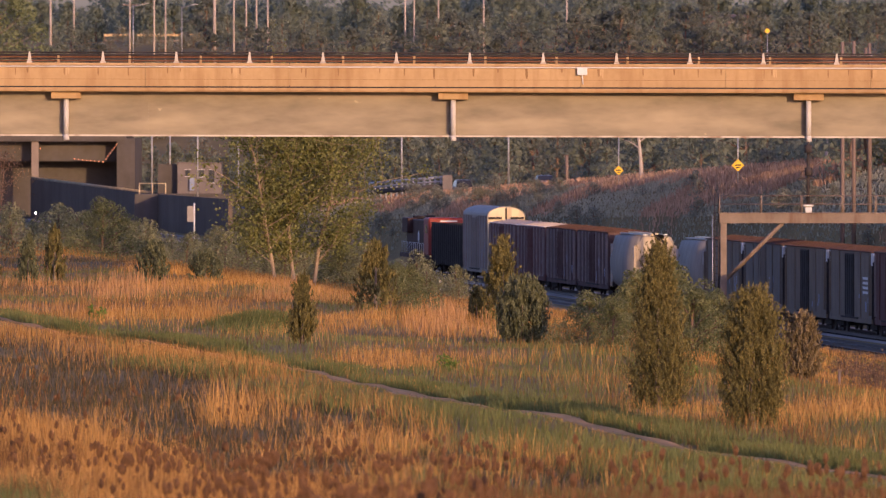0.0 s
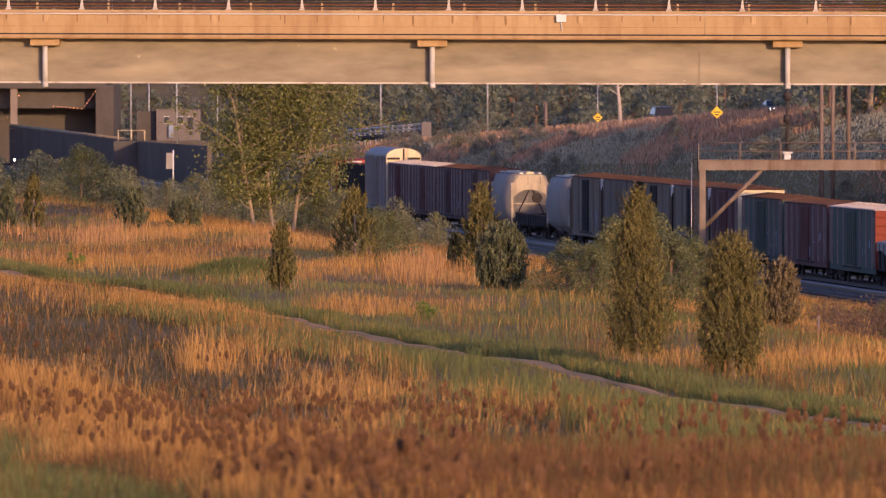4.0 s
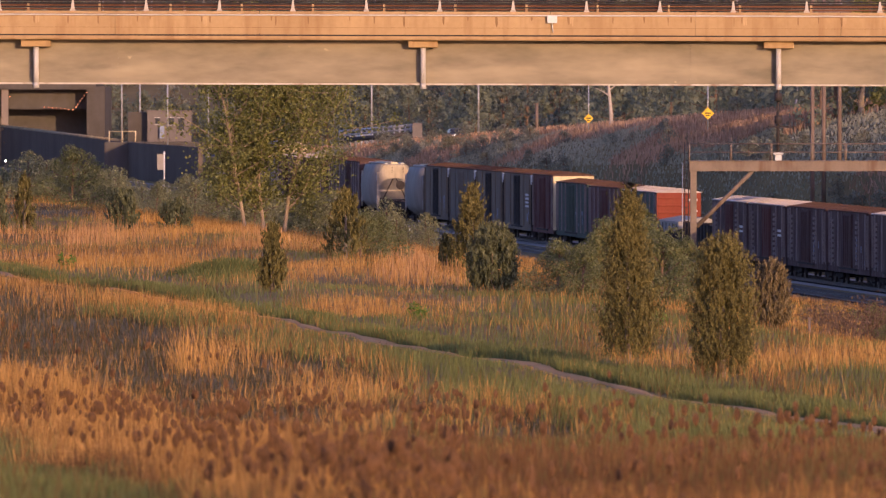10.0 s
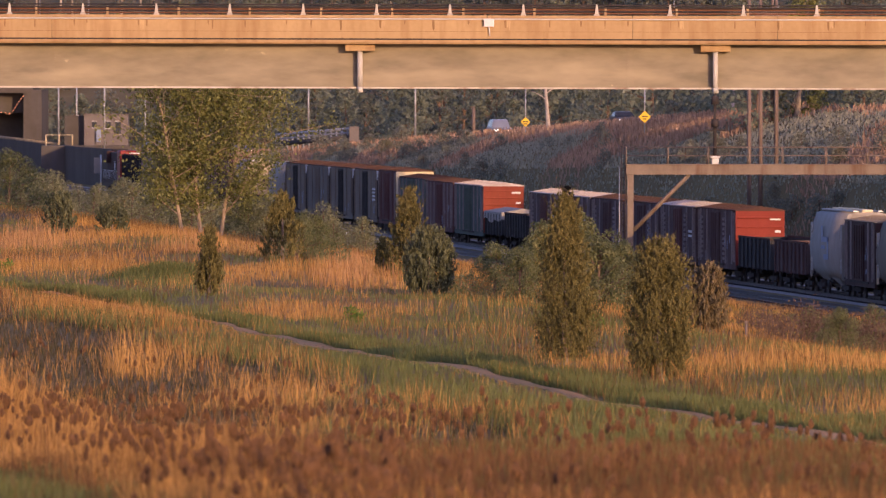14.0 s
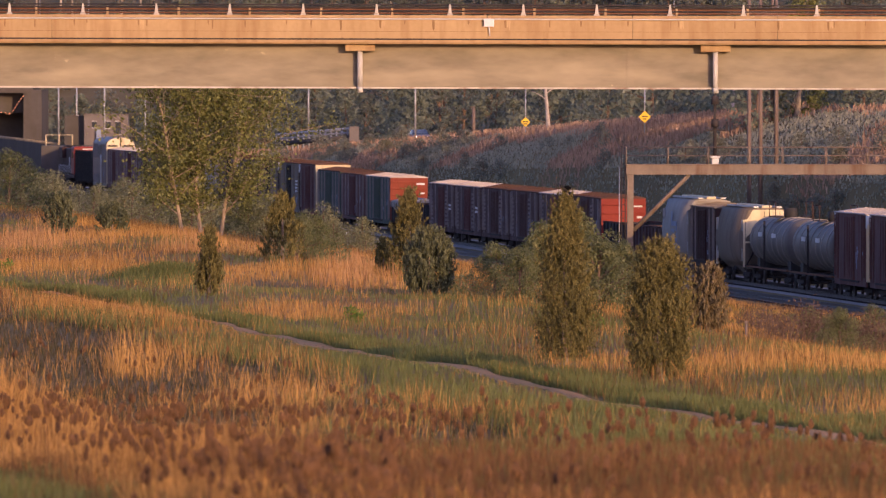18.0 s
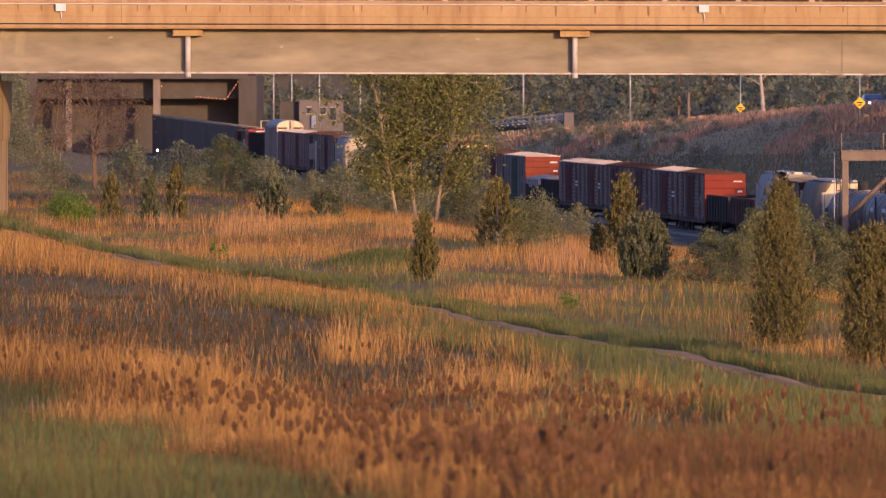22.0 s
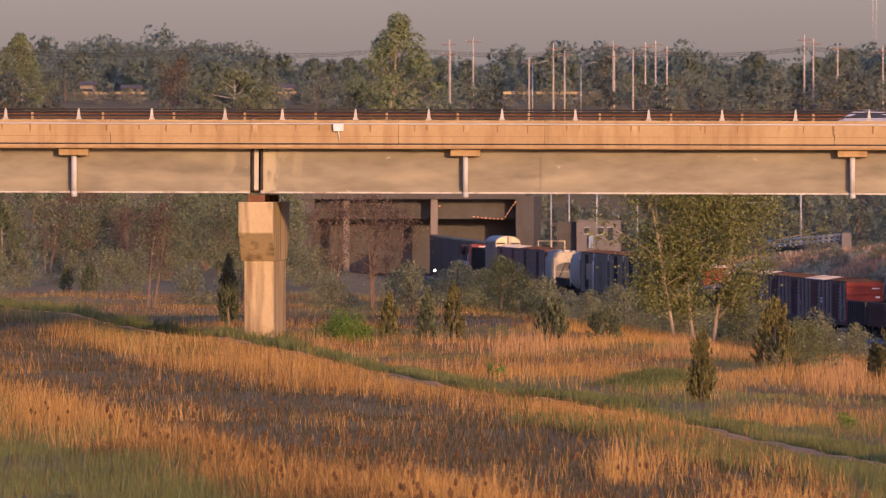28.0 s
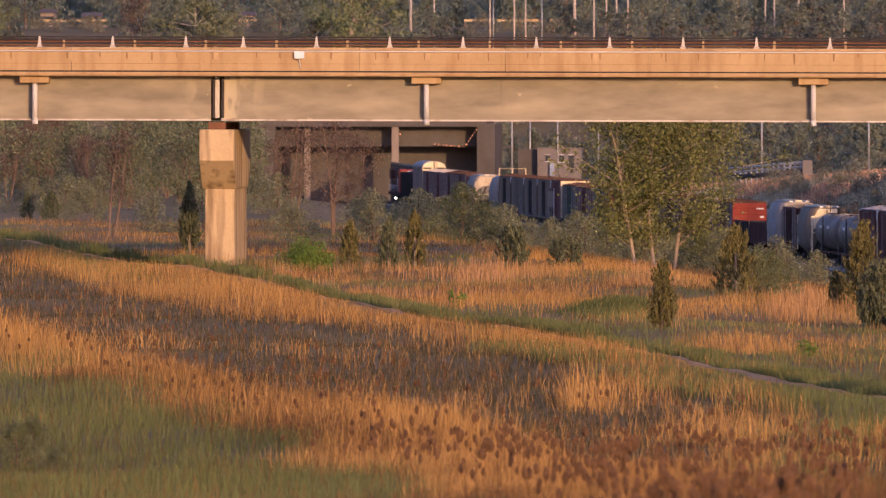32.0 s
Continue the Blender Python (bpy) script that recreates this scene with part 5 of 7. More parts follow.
def locomotive(L):
    t = thing("locomotive", "dark diesel locomotive with a bright red cab", "locomotive", group="freight cars of the train")
    part("frame", boxes((-L / 2, -1.5, 1.2, L / 2, 1.5, 1.55)), M["loco"], t)
    part("long_hood", boxes((-L / 2 + 4.6, -0.95, 1.55, L / 2 - 0.8, 0.95, 4.45, 0.08)), M["loco"], t)
    part("radiator", boxes((L / 2 - 5.2, -1.4, 3.3, L / 2 - 1.0, 1.4, 4.55, 0.05)), M["loco"], t)
    cab = part("cab", boxes((-L / 2 + 0.6, -1.5, 1.55, -L / 2 + 4.4, 1.5, 4.7, 0.12)), M["locored"], t, "bright red cab")
    part("windscreen", boxes((-L / 2 + 0.57, -1.2, 3.6, -L / 2 + 0.605, -0.2, 4.2), (-L / 2 + 0.57, 0.2, 3.6, -L / 2 + 0.605, 1.2, 4.2)), M["glass"], cab, "dark windscreen")
    part("number_board", boxes((-L / 2 + 0.56, -0.9, 4.36, -L / 2 + 0.60, 0.5, 4.48)), M["white"], cab)
    part("side_window", boxes((-L / 2 + 1.6, 1.49, 3.4, -L / 2 + 3.2, 1.52, 4.1)), M["glass"], cab)
    part("fan", rods(((L / 2 - 3, 0, 4.5), (L / 2 - 3, 0, 4.72), 0.7, 0.7, 16), ((L / 2 - 4.8, 0, 4.5), (L / 2 - 4.8, 0, 4.72), 0.7, 0.7, 16)), M["darksteel"], t)
    part("exhaust_stack", boxes((1.0, -0.4, 4.4, 2.2, 0.4, 4.8)), M["darksteel"], t)
    part("fuel_tank", boxes((-2.6, -1.3, 0.35, 2.6, 1.3, 1.2, 0.15)), M["darksteel"], t)
    part("emblem", rods(((1.5, 0.95, 3.0), (1.5, 0.98, 3.0), 0.5, 0.5, 16)), M["white"], t, "round white emblem")
    for s in (-1, 1):
        bm = bmesh.new()
        for k in range(12):
            x = -L / 2 + 5 + k * (L - 6.5) / 11
            cyl(bm, (x, s * 1.45, 1.5), (x, s * 1.45, 2.5), 0.025, 0.025, 5)
        cyl(bm, (-L / 2 + 5, s * 1.45, 2.5), (L / 2 - 1.5, s * 1.45, 2.5), 0.025, 0.025, 5)
        part("handrail", bm, M["white"], t)
        wheelset(t, s * (L / 2 - 3.6))
        wheelset(t, s * (L / 2 - 5.6))
        part("coupler", boxes((s * (L / 2 + 0.1) - 0.4, -0.12, 0.75, s * (L / 2 + 0.1) + 0.4, 0.12, 1.0)), M["darksteel"], t)
    return t


def put_car(t, far, near):
    """Stands a car between two distances along the track, as at the start."""
    mid = (far + near) / 2
    TRAIN.append((t, mid))
    t.matrix_basis = pose(track_x(mid), mid, RAIL, 0, 0, HEAD)
    return t


LEN = 1.006
put_car(locomotive(23.6), 830.8, 807.2)
put_car(gondola("gondola", "tall black open gondola car behind the locomotive", 22.0, 4.3, M["black"]), 805.5, 783.2)
put_car(boxcar("boxcar", "tall silver round-roofed car, sunlight put into its cream end", 18.0, 6.0, M["silver"], M["yellowwhite"], M["silver"], 10, endribs=2, rounded=True, seed=3), 782.3, 764.4)
mar = boxcar("boxcar", "maroon boxcar with faded streaks and pale roof", 18.5, 4.95, M["maroon"], M["maroon"], M["roofwhite"], 9, seed=4)
put_car(mar, 763.8, 745.2)
mar2 = boxcar("boxcar", "maroon boxcar with rusty roof and worn grey posts", 18.5, 4.95, M["redcar"], M["redcar"], M["roofrust"], 9, seed=5)
put_car(copy_thing(mar, Matrix()), 745.0, 726.4)
put_car(mar2, 726.2, 707.6)
put_car(copy_thing(mar2, Matrix()), 707.3, 688.8)
put_car(hopper("covered_hopper", "light grey covered hopper, sunlight put into its cream end", 13.2, 4.7, M["hopper"], M["hopperend"]), 688.0, 675.0)
put_car(gondola("gondola", "low black gondola car with scrawled marks", 16.0, 1.75, M["black"]), 672.0, 656.5)
put_car(hopper("covered_hopper", "pale blue-grey covered hopper car", 14.0, 4.75, M["hopper"], M["greycar"]), 653.3, 639.0)
for i, (far, near, mt) in enumerate(((638.6, 621.2, "greycar"), (620.8, 603.0, "bluecar"), (602.6, 584.6, "greycar"), (584.2, 566.8, "greycar"))):
    put_car(boxcar("boxcar", ("slate grey" if mt == "bluecar" else "tan grey") + " high-cube boxcar with white corner panels", (far - near) * LEN, 5.12, M[mt], M["darksteel"], M["roofrust"], 2, True, 2, door=M["black"] if mt == "greycar" else M["bluecar"], seed=10 + i, logo=4 if i == 3 else None), far, near)
put_car(boxcar("boxcar", "maroon high-cube boxcar, sunlight put into its cream end", 13.0, 5.15, M["maroon"], M["yellowwhite"], M["roofrust"], 3, False, 0, seed=15), 566.5, 553.5)
put_car(boxcar("boxcar", "dark green boxcar with patched panels", 18.3, 4.75, M["greencar"], M["greencar"], M["roofrust"], 8, seed=16), 552.4, 534.2)
put_car(boxcar("boxcar", "dark maroon boxcar with rusty roof", 18.0, 4.65, M["maroon"], M["maroon"], M["roofrust"], 8, seed=17), 534.0, 516.0)
put_car(boxcar("boxcar", "dark green boxcar with a brick-red ribbed end", 18.2, 4.62, M["greencar"], M["orangeend"], M["roofwhite"], 8, endribs=6, seed=18), 515.8, 497.6)
put_car(gondola("gondola", "short gondola car with a white tarpaulin over its load", 10.8, 2.5, M["black"], True), 497.0, 486.3)
put_car(gondola("gondola", "black open gondola car with rusty top edge", 12.8, 2.6, M["black"]), 485.6, 472.8)
seg = (471.7 - 374.0) / 6
ra = boxcar("boxcar", "dark maroon boxcar with pale galvanised roof", seg * LEN, 4.5, M["redcar"], M["redcar"], M["roofwhite"], 6, door=M["maroon"], seed=20, logo=2)
rb = boxcar("boxcar", "dark red boxcar with rust-red roof", seg * LEN, 4.5, M["redcar"], M["redcar"], M["roofrust"], 6, endribs=3, seed=21)
put_car(ra, 471.7, 471.7 - seg + 0.2)
put_car(copy_thing(ra, Matrix()), 471.7 - seg, 471.7 - 2 * seg + 0.2)
put_car(rb, 471.7 - 2 * seg, 471.7 - 3 * seg + 0.2)
put_car(copy_thing(rb, Matrix()), 471.7 - 3 * seg, 471.7 - 4 * seg + 0.2)
put_car(copy_thing(ra, Matrix()), 471.7 - 4 * seg, 471.7 - 5 * seg + 0.2)
put_car(boxcar("boxcar", "dark red boxcar with a bright red ribbed end", seg * LEN, 4.5, M["redcar"], M["redend"], M["roofrust"], 6, endribs=5, seed=22), 471.7 - 5 * seg, 374.1)
put_car(gondola("gondola", "low black gondola car behind a red boxcar", 13.4, 2.75, M["black"]), 373.4, 360.0)
put_car(gondola("gondola", "low rust-brown gondola car", 12.8, 2.75, M["redcar"]), 359.3, 346.6)
put_car(hopper("covered_hopper", "white covered hopper with large blue-grey painted shapes", 11.6, 4.75, M["tarp"], M["hopper"], True), 345.8, 334.1)
put_car(boxcar("boxcar", "dark brown boxcar streaked with grime", 11.2, 4.55, M["loco"], M["loco"], M["greycar"], 7, seed=24), 333.6, 322.6)
put_car(hopper("covered_hopper", "grey covered hopper, sunlight put into its cream end", 11.2, 4.5, M["greycar"], M["yellowwhite"]), 322.4, 311.6)
tk = tankcar("tank_car", "dark grey ribbed tank car with platform rails", 16.3)
put_car(tk, 310.7, 294.5)
put_car(copy_thing(tk, Matrix()), 294.2, 278.1)
mb = boxcar("boxcar", "maroon high boxcar with white corner panels and sprayed marks", 11.9, 4.95, M["maroon"], M["yellowwhite"], M["roofwhite"], 4, True, 2, seed=27)
put_car(mb, 277.6, 265.6)
put_car(copy_thing(mb, Matrix()), 265.2, 253.5)
put_car(copy_thing(mb, Matrix()), 253.2, 242.2)
put_car(copy_thing(mb, Matrix()), 242.0, 231.1)
put_car(copy_thing(mar2, Matrix()), 229.5, 211.0)

# ---- road vehicles ----
VEHICLES = []


def vehicle(kind, paint, label, lights=True):
    """A car along its x axis, wheels on z = 0."""
    t = thing("car" if kind != "pickup" else "pickup_truck", label, "car" if kind != "pickup" else "pickup truck")
    L, W, H = {"sedan": (4.6, 0.9, 1.42), "suv": (4.7, 0.93, 1.72), "pickup": (5.6, 0.97, 1.85)}[kind]
    low = [(-L / 2, 0.35), (L / 2, 0.35), (L / 2 + 0.05, 0.6), (L / 2 - 0.1, 0.78), (L / 2 - 1.2, 0.92), (-L / 2 + 0.5, 0.98), (-L / 2, 0.9)]
    top = {"sedan": [(L / 2 - 1.25, 0.92), (L / 2 - 2.0, H - 0.04), (L / 2 - 2.5, H), (-L / 2 + 1.5, H - 0.03), (-L / 2 + 0.55, 0.97)],
           "suv": [(L / 2 - 1.25, 0.92), (L / 2 - 1.95, H - 0.05), (L / 2 - 2.4, H), (-L / 2 + 0.4, H - 0.04), (-L / 2 + 0.1, 0.97)],
           "pickup": [(L / 2 - 1.5, 0.95), (L / 2 - 2.2, H - 0.05), (L / 2 - 2.6, H), (-L / 2 + 2.1, H - 0.03), (-L / 2 + 1.95, 0.97)]}[kind]

    def slab(pts, half, inset=0.0):
        bm = bmesh.new()
        n = len(pts)
        a = [bm.verts.new((x, -half + inset * (z - 0.92 if z > 0.92 else 0), z)) for x, z in pts]
        b = [bm.verts.new((x, half - inset * (z - 0.92 if z > 0.92 else 0), z)) for x, z in pts]
        for i in range(n):
            bm.faces.new((a[i], a[(i + 1) % n], b[(i + 1) % n], b[i]))
        bm.faces.new(a[::-1]), bm.faces.new(b)
        bmesh.ops.bevel(bm, geom=list(bm.edges), offset=0.05, segments=2, affect="EDGES")
        return bm

    part("body", slab(low, W), paint, t)
    cabin = part("cabin", slab(top, W - 0.04, 0.3), paint, t)
    xs = [p[0] for p in top]
    g = [(x * 0.93 + sum(xs) / len(xs) * 0.07, z - 0.10 if z > 1 else z + 0.08) for x, z in top]
    part("window", slab(g, W - 0.025, 0.3), M["glass"], cabin, "dark tinted glass")
    for x in (-L / 2 + 0.85, L / 2 - 0.9):
        for s in (-1, 1):
            w = part("wheel", rods(((x, s * (W - 0.02), 0.33), (x, s * (W - 0.24), 0.33), 0.33, 0.33, 16)), M["rubber"], t)
            part("rim", rods(((x, s * (W - 0.01), 0.33), (x, s * (W - 0.04), 0.33), 0.2, 0.2, 12)), M["galv"], w)
    for s in (-1, 1):
        part("headlight", boxes((L / 2 - 0.06, s * 0.62 - 0.17, 0.6, L / 2 + 0.07, s * 0.62 + 0.17, 0.76)), M["headlight"] if lights else M["white"], t)
        part("tail_light", boxes((-L / 2 - 0.03, s * 0.7 - 0.12, 0.68, -L / 2 + 0.1, s * 0.7 + 0.12, 0.9)), M["redend"], t)
    part("bumper", boxes((L / 2 - 0.05, -W + 0.1, 0.36, L / 2 + 0.09, W - 0.1, 0.52)), M["cardark"], t)
    return t

# ---- trees and shrubs ----


def limb_path(rng, start, direction, length, steps, wander, lift=0.0):
    p, d = np.array(start, float), np.array(direction, float)
    pts = [p.copy()]
    for _ in range(steps):
        d = d + rng.normal(size=3) * wander + np.array([0, 0, lift])
        d /= np.linalg.norm(d)
        p = p + d * length / steps
        pts.append(p.copy())
    return pts


def add_limb(bm, pts, r0, r1, seg=6):
    n = len(pts) - 1
    prev = None
    for i in range(n + 1):
        d = pts[min(i + 1, n)] - pts[max(i - 1, 0)]
        d = d / np.linalg.norm(d)
        u = np.cross(d, (0.0, 0.0, 1.0) if abs(d[2]) < 0.9 else (0.0, 1.0, 0.0))
        u /= np.linalg.norm(u)
        w = np.cross(d, u)
        r = r0 + (r1 - r0) * i / n
        ring = [bm.verts.new(pts[i] + r * (math.cos(k * math.tau / seg) * u + math.sin(k * math.tau / seg) * w)) for k in range(seg)]
        if prev:
            for k in range(seg):
                bm.faces.new((prev[k], prev[(k + 1) % seg], ring[(k + 1) % seg], ring[k]))
        prev = ring


def cedar_meshes(h, w, count, leafm, seed, taper=0.8, size=0.075):
    """Eastern cedar: short trunk, upswept sprays in ragged tongues."""
    rng = np.random.default_rng(seed)
    bm = bmesh.new()
    cyl(bm, (0, 0, -0.2), (0, 0, h * 0.92), 0.05 * h ** 0.5, 0.012, 7)
    cs = []
    sprays = max(170, int(count / 26))
    for i in range(sprays):
        z0 = h * (0.02 + 0.90 * rng.random() ** 0.9)
        k = z0 / h
        prof = (1 - k ** max(1.5, 1 / taper)) * (0.72 + 0.28 * min(1, k / 0.2)) if taper < 1 else (1 - k ** 5) * min(1, 0.74 + k * 1.2)
        a = rng.random() * math.tau
        rad = w * 0.57 * prof * (0.36 + 0.70 * rng.random() ** 0.7)
        ln = (0.20 + 0.26 * rng.random()) * (h / 3) ** 0.5
        bend = rng.normal() * 0.10
        m = count // sprays
        s = rng.random(m)
        px = np.cos(a) * (rad * (0.74 + 0.26 * s)) + bend * s * w + rng.normal(size=m) * 0.026 * (1.2 - s) * w / 1.3
        py = np.sin(a) * (rad * (0.74 + 0.26 * s)) + rng.normal(size=m) * 0.026 * (1.2 - s) * w / 1.3
        pz = z0 + s * ln + rng.normal(size=m) * 0.03
        cs.append(np.stack([px, py, pz], 1))
    tip = rng.random(count // 12)
    cs.append(np.stack([rng.normal(size=len(tip)) * 0.05 * w * (1.1 - tip), rng.normal(size=len(tip)) * 0.05 * w * (1.1 - tip), h * (0.78 + 0.24 * tip)], 1))
    for j in range(6):
        a, q = rng.random() * math.tau, rng.random(count // 30)
        ox, oy, t0 = math.cos(a) * w * 0.17, math.sin(a) * w * 0.17, h * rng.uniform(0.62, 0.8)
        cs.append(np.stack([ox + rng.normal(size=len(q)) * 0.045 * w * (1.1 - q), oy + rng.normal(size=len(q)) * 0.045 * w * (1.1 - q), t0 + h * 0.16 * q], 1))
    c = np.concatenate(cs)
    c[:, 2] = np.maximum(c[:, 2], 0.03)
    return mesh_of("trunk", bm, M["bark"]), leaf_mesh("crown", c, size, leafm, rng, 3.2, 1.0)


def tree_meshes(h, w, leaves, leafm, barkm, seed, base=0.25, leaf=0.11, trunks=1, limbs=12, clump=0.5, oval=1.0, lean=0.08, twigs=3, corners=4):
    """Broadleaf: trunk or trunks, limbs, twigs and clumps of leaves at the ends with gaps between them."""
    rng = np.random.default_rng(seed)
    bm = bmesh.new()
    ends = []
    for tr in range(trunks):
        d = np.array([rng.normal() * lean + (tr - (trunks - 1) / 2) * 0.16, rng.normal() * lean, 1.0])
        tp = limb_path(rng, ((tr - (trunks - 1) / 2) * 0.1 * w, 0, -0.2), d / np.linalg.norm(d), h * (0.97 - 0.06 * tr), 9, 0.05, 0.06)
        r = 0.019 * h / trunks ** 0.5
        add_limb(bm, tp, r, r * 0.18, 8)
        n = limbs // trunks
        for i in range(n):
            k = base + (0.97 - base) * (i + rng.random()) / n
            q = tp[int(k * 9)] + (tp[min(9, int(k * 9) + 1)] - tp[int(k * 9)]) * (k * 9 % 1)
            a = rng.random() * math.tau
            env = math.sin(min(1, max(0.12, (k - base * 0.6) / (1 - base * 0.6))) * math.pi * 0.82 + 0.25) * oval
            ln = w * 0.5 * max(0.25, env) * (0.7 + 0.5 * rng.random())
            lp = limb_path(rng, q, (math.cos(a), math.sin(a), 0.55 + 0.5 * rng.random()), ln, 5, 0.14, 0.03)
            add_limb(bm, lp, r * 0.36 * (1.1 - k * 0.5), 0.012, 5)
            ends += lp[2:]
            for _ in range(twigs):
                b = rng.normal(size=3)
                b[2] = abs(b[2]) * 0.6
                sp = limb_path(rng, lp[rng.integers(1, 5)], b / np.linalg.norm(b), ln * 0.45, 3, 0.2, 0.05)
                add_limb(bm, sp, 0.016, 0.006, 4)
                ends += sp[1:]
    ends = np.array(ends)
    trunk = mesh_of("trunk", bm, barkm)
    if not leaves:
        return trunk, None
    pick = ends[rng.integers(0, len(ends), leaves)]
    c = pick + rng.normal(size=(leaves, 3)) * clump * np.array([1, 1, 0.7]) * (0.5 + rng.random((leaves, 1)))
    c = c[c[:, 2] > 0.05]
    return trunk, leaf_mesh("crown", c, leaf, leafm, rng, 1.3, corners=corners)


def lobed_meshes(h, w, lobes, per, leafm, barkm, seed, leaf, base=0.18, flat=0.75, lobe=0.24, point=0.55, ragged=0.16):
    """A full crown of many small lobes of leaves that lie along each lobe's outside; flat squashes the lobes into tiers."""
    rng = np.random.default_rng(seed)
    bm = bmesh.new()
    tp = limb_path(rng, (0, 0, -0.3), (rng.normal() * 0.04, rng.normal() * 0.04, 1.0), h * 0.96, 8, 0.03, 0.05)
    add_limb(bm, tp, 0.020 * h, 0.05, 7)
    cs, ns = [], []
    for i in range(lobes):
        k = base + (0.97 - base) * (i + rng.random()) / lobes
        q = (k - base) / (1 - base)
        env = max(0.12, math.sin(math.pi * min(0.98, max(0.16, q ** point))) ** 0.75)
        a = i * 2.4 + rng.normal() * 0.5
        rl = w * lobe * (0.65 + 0.6 * rng.random()) * (0.6 + 0.4 * env)
        out = max(0.0, w * 0.5 * env * (1 + rng.normal() * ragged) - rl * 0.6)
        stem = tp[min(8, int(k * 8))]
        c0 = np.array([stem[0] + math.cos(a) * out, stem[1] + math.sin(a) * out, k * h - rl * flat * 0.5])
        add_limb(bm, [stem - np.array([0, 0, 0.06 * h]), (stem + c0) / 2 - np.array([0, 0, 0.03 * h]), c0], 0.006 * h, 0.02, 4)
        n = rng.normal(size=(per, 3))
        n[:, 2] += 0.25
        n /= np.linalg.norm(n, axis=1)[:, None]
        r = 0.78 + 0.34 * rng.random((per, 1))
        cs.append(c0 + n * r * np.array([rl, rl, rl * flat]))
        ns.append(n)
    c, n = np.concatenate(cs), np.concatenate(ns)
    n = n + rng.normal(size=n.shape) * 0.45
    n /= np.linalg.norm(n, axis=1)[:, None]
    u = np.cross(n, rng.normal(size=n.shape))
    u /= np.linalg.norm(u, axis=1)[:, None] + 1e-9
    v = np.cross(n, u)
    s = (leaf * (0.6 + 0.8 * rng.random(len(c))))[:, None]
    tri = np.stack([c - u * s * 0.6, c + v * s * 0.5 + u * s * 0.1, c + u * s * 0.55 - v * s * 0.35], 1)
    return mesh_of("trunk", bm, barkm), soup("crown", tri.reshape(-1, 3), 3, leafm)


def shrub_meshes(h, w, leaves, leafm, seed, leaf=0.09, stems=16):
    rng = np.random.default_rng(seed)
    bm = bmesh.new()
    ends = []
    for i in range(stems):
        a, k = rng.random() * math.tau, rng.random() ** 0.6
        b = np.array([math.cos(a) * w * 0.32 * k, math.sin(a) * w * 0.32 * k, -0.1])
        d = np.array([math.cos(a) * 0.45 * k, math.sin(a) * 0.45 * k, 1.0])
        lp = limb_path(rng, b, d / np.linalg.norm(d), h * (1.05 - 0.45 * k) * (0.75 + 0.35 * rng.random()), 6, 0.10, 0.0)
        add_limb(bm, lp, 0.022, 0.006, 4)
        for j, p in enumerate(lp[1:]):
            ends += [p] * (j + 1)
    ends = np.array(ends)
    trunk = mesh_of("stem", bm, M["twig"])
    if not leaves:
        return trunk, None
    c = ends[rng.integers(0, len(ends), leaves)] + rng.normal(size=(leaves, 3)) * np.array([0.10 * w, 0.10 * w, 0.07 * h])
    c[:, 2] = np.maximum(c[:, 2], 0.04)
    return trunk, leaf_mesh("foliage", c, leaf, leafm, rng, 1.7, 0.3, corners=3)


def plant(meshes, name, label, category, p, rz=0.0, scale=1.0, group="", sz=None):
    trunk, crown = meshes
    t = thing(name, label, category, Matrix.Translation(p) @ pose(0, 0, 0, 0, 0, rz), group)
    s = Matrix.Diagonal((scale, scale, sz or scale, 1))
    o = part(trunk.name.split(".")[0], trunk, None, t, m=s)
    if o.name.startswith("stem"):
        tagged(o, kind="stuff")
    if crown:
        part(crown.name.split(".")[0], crown, None, t, m=s)
    return t


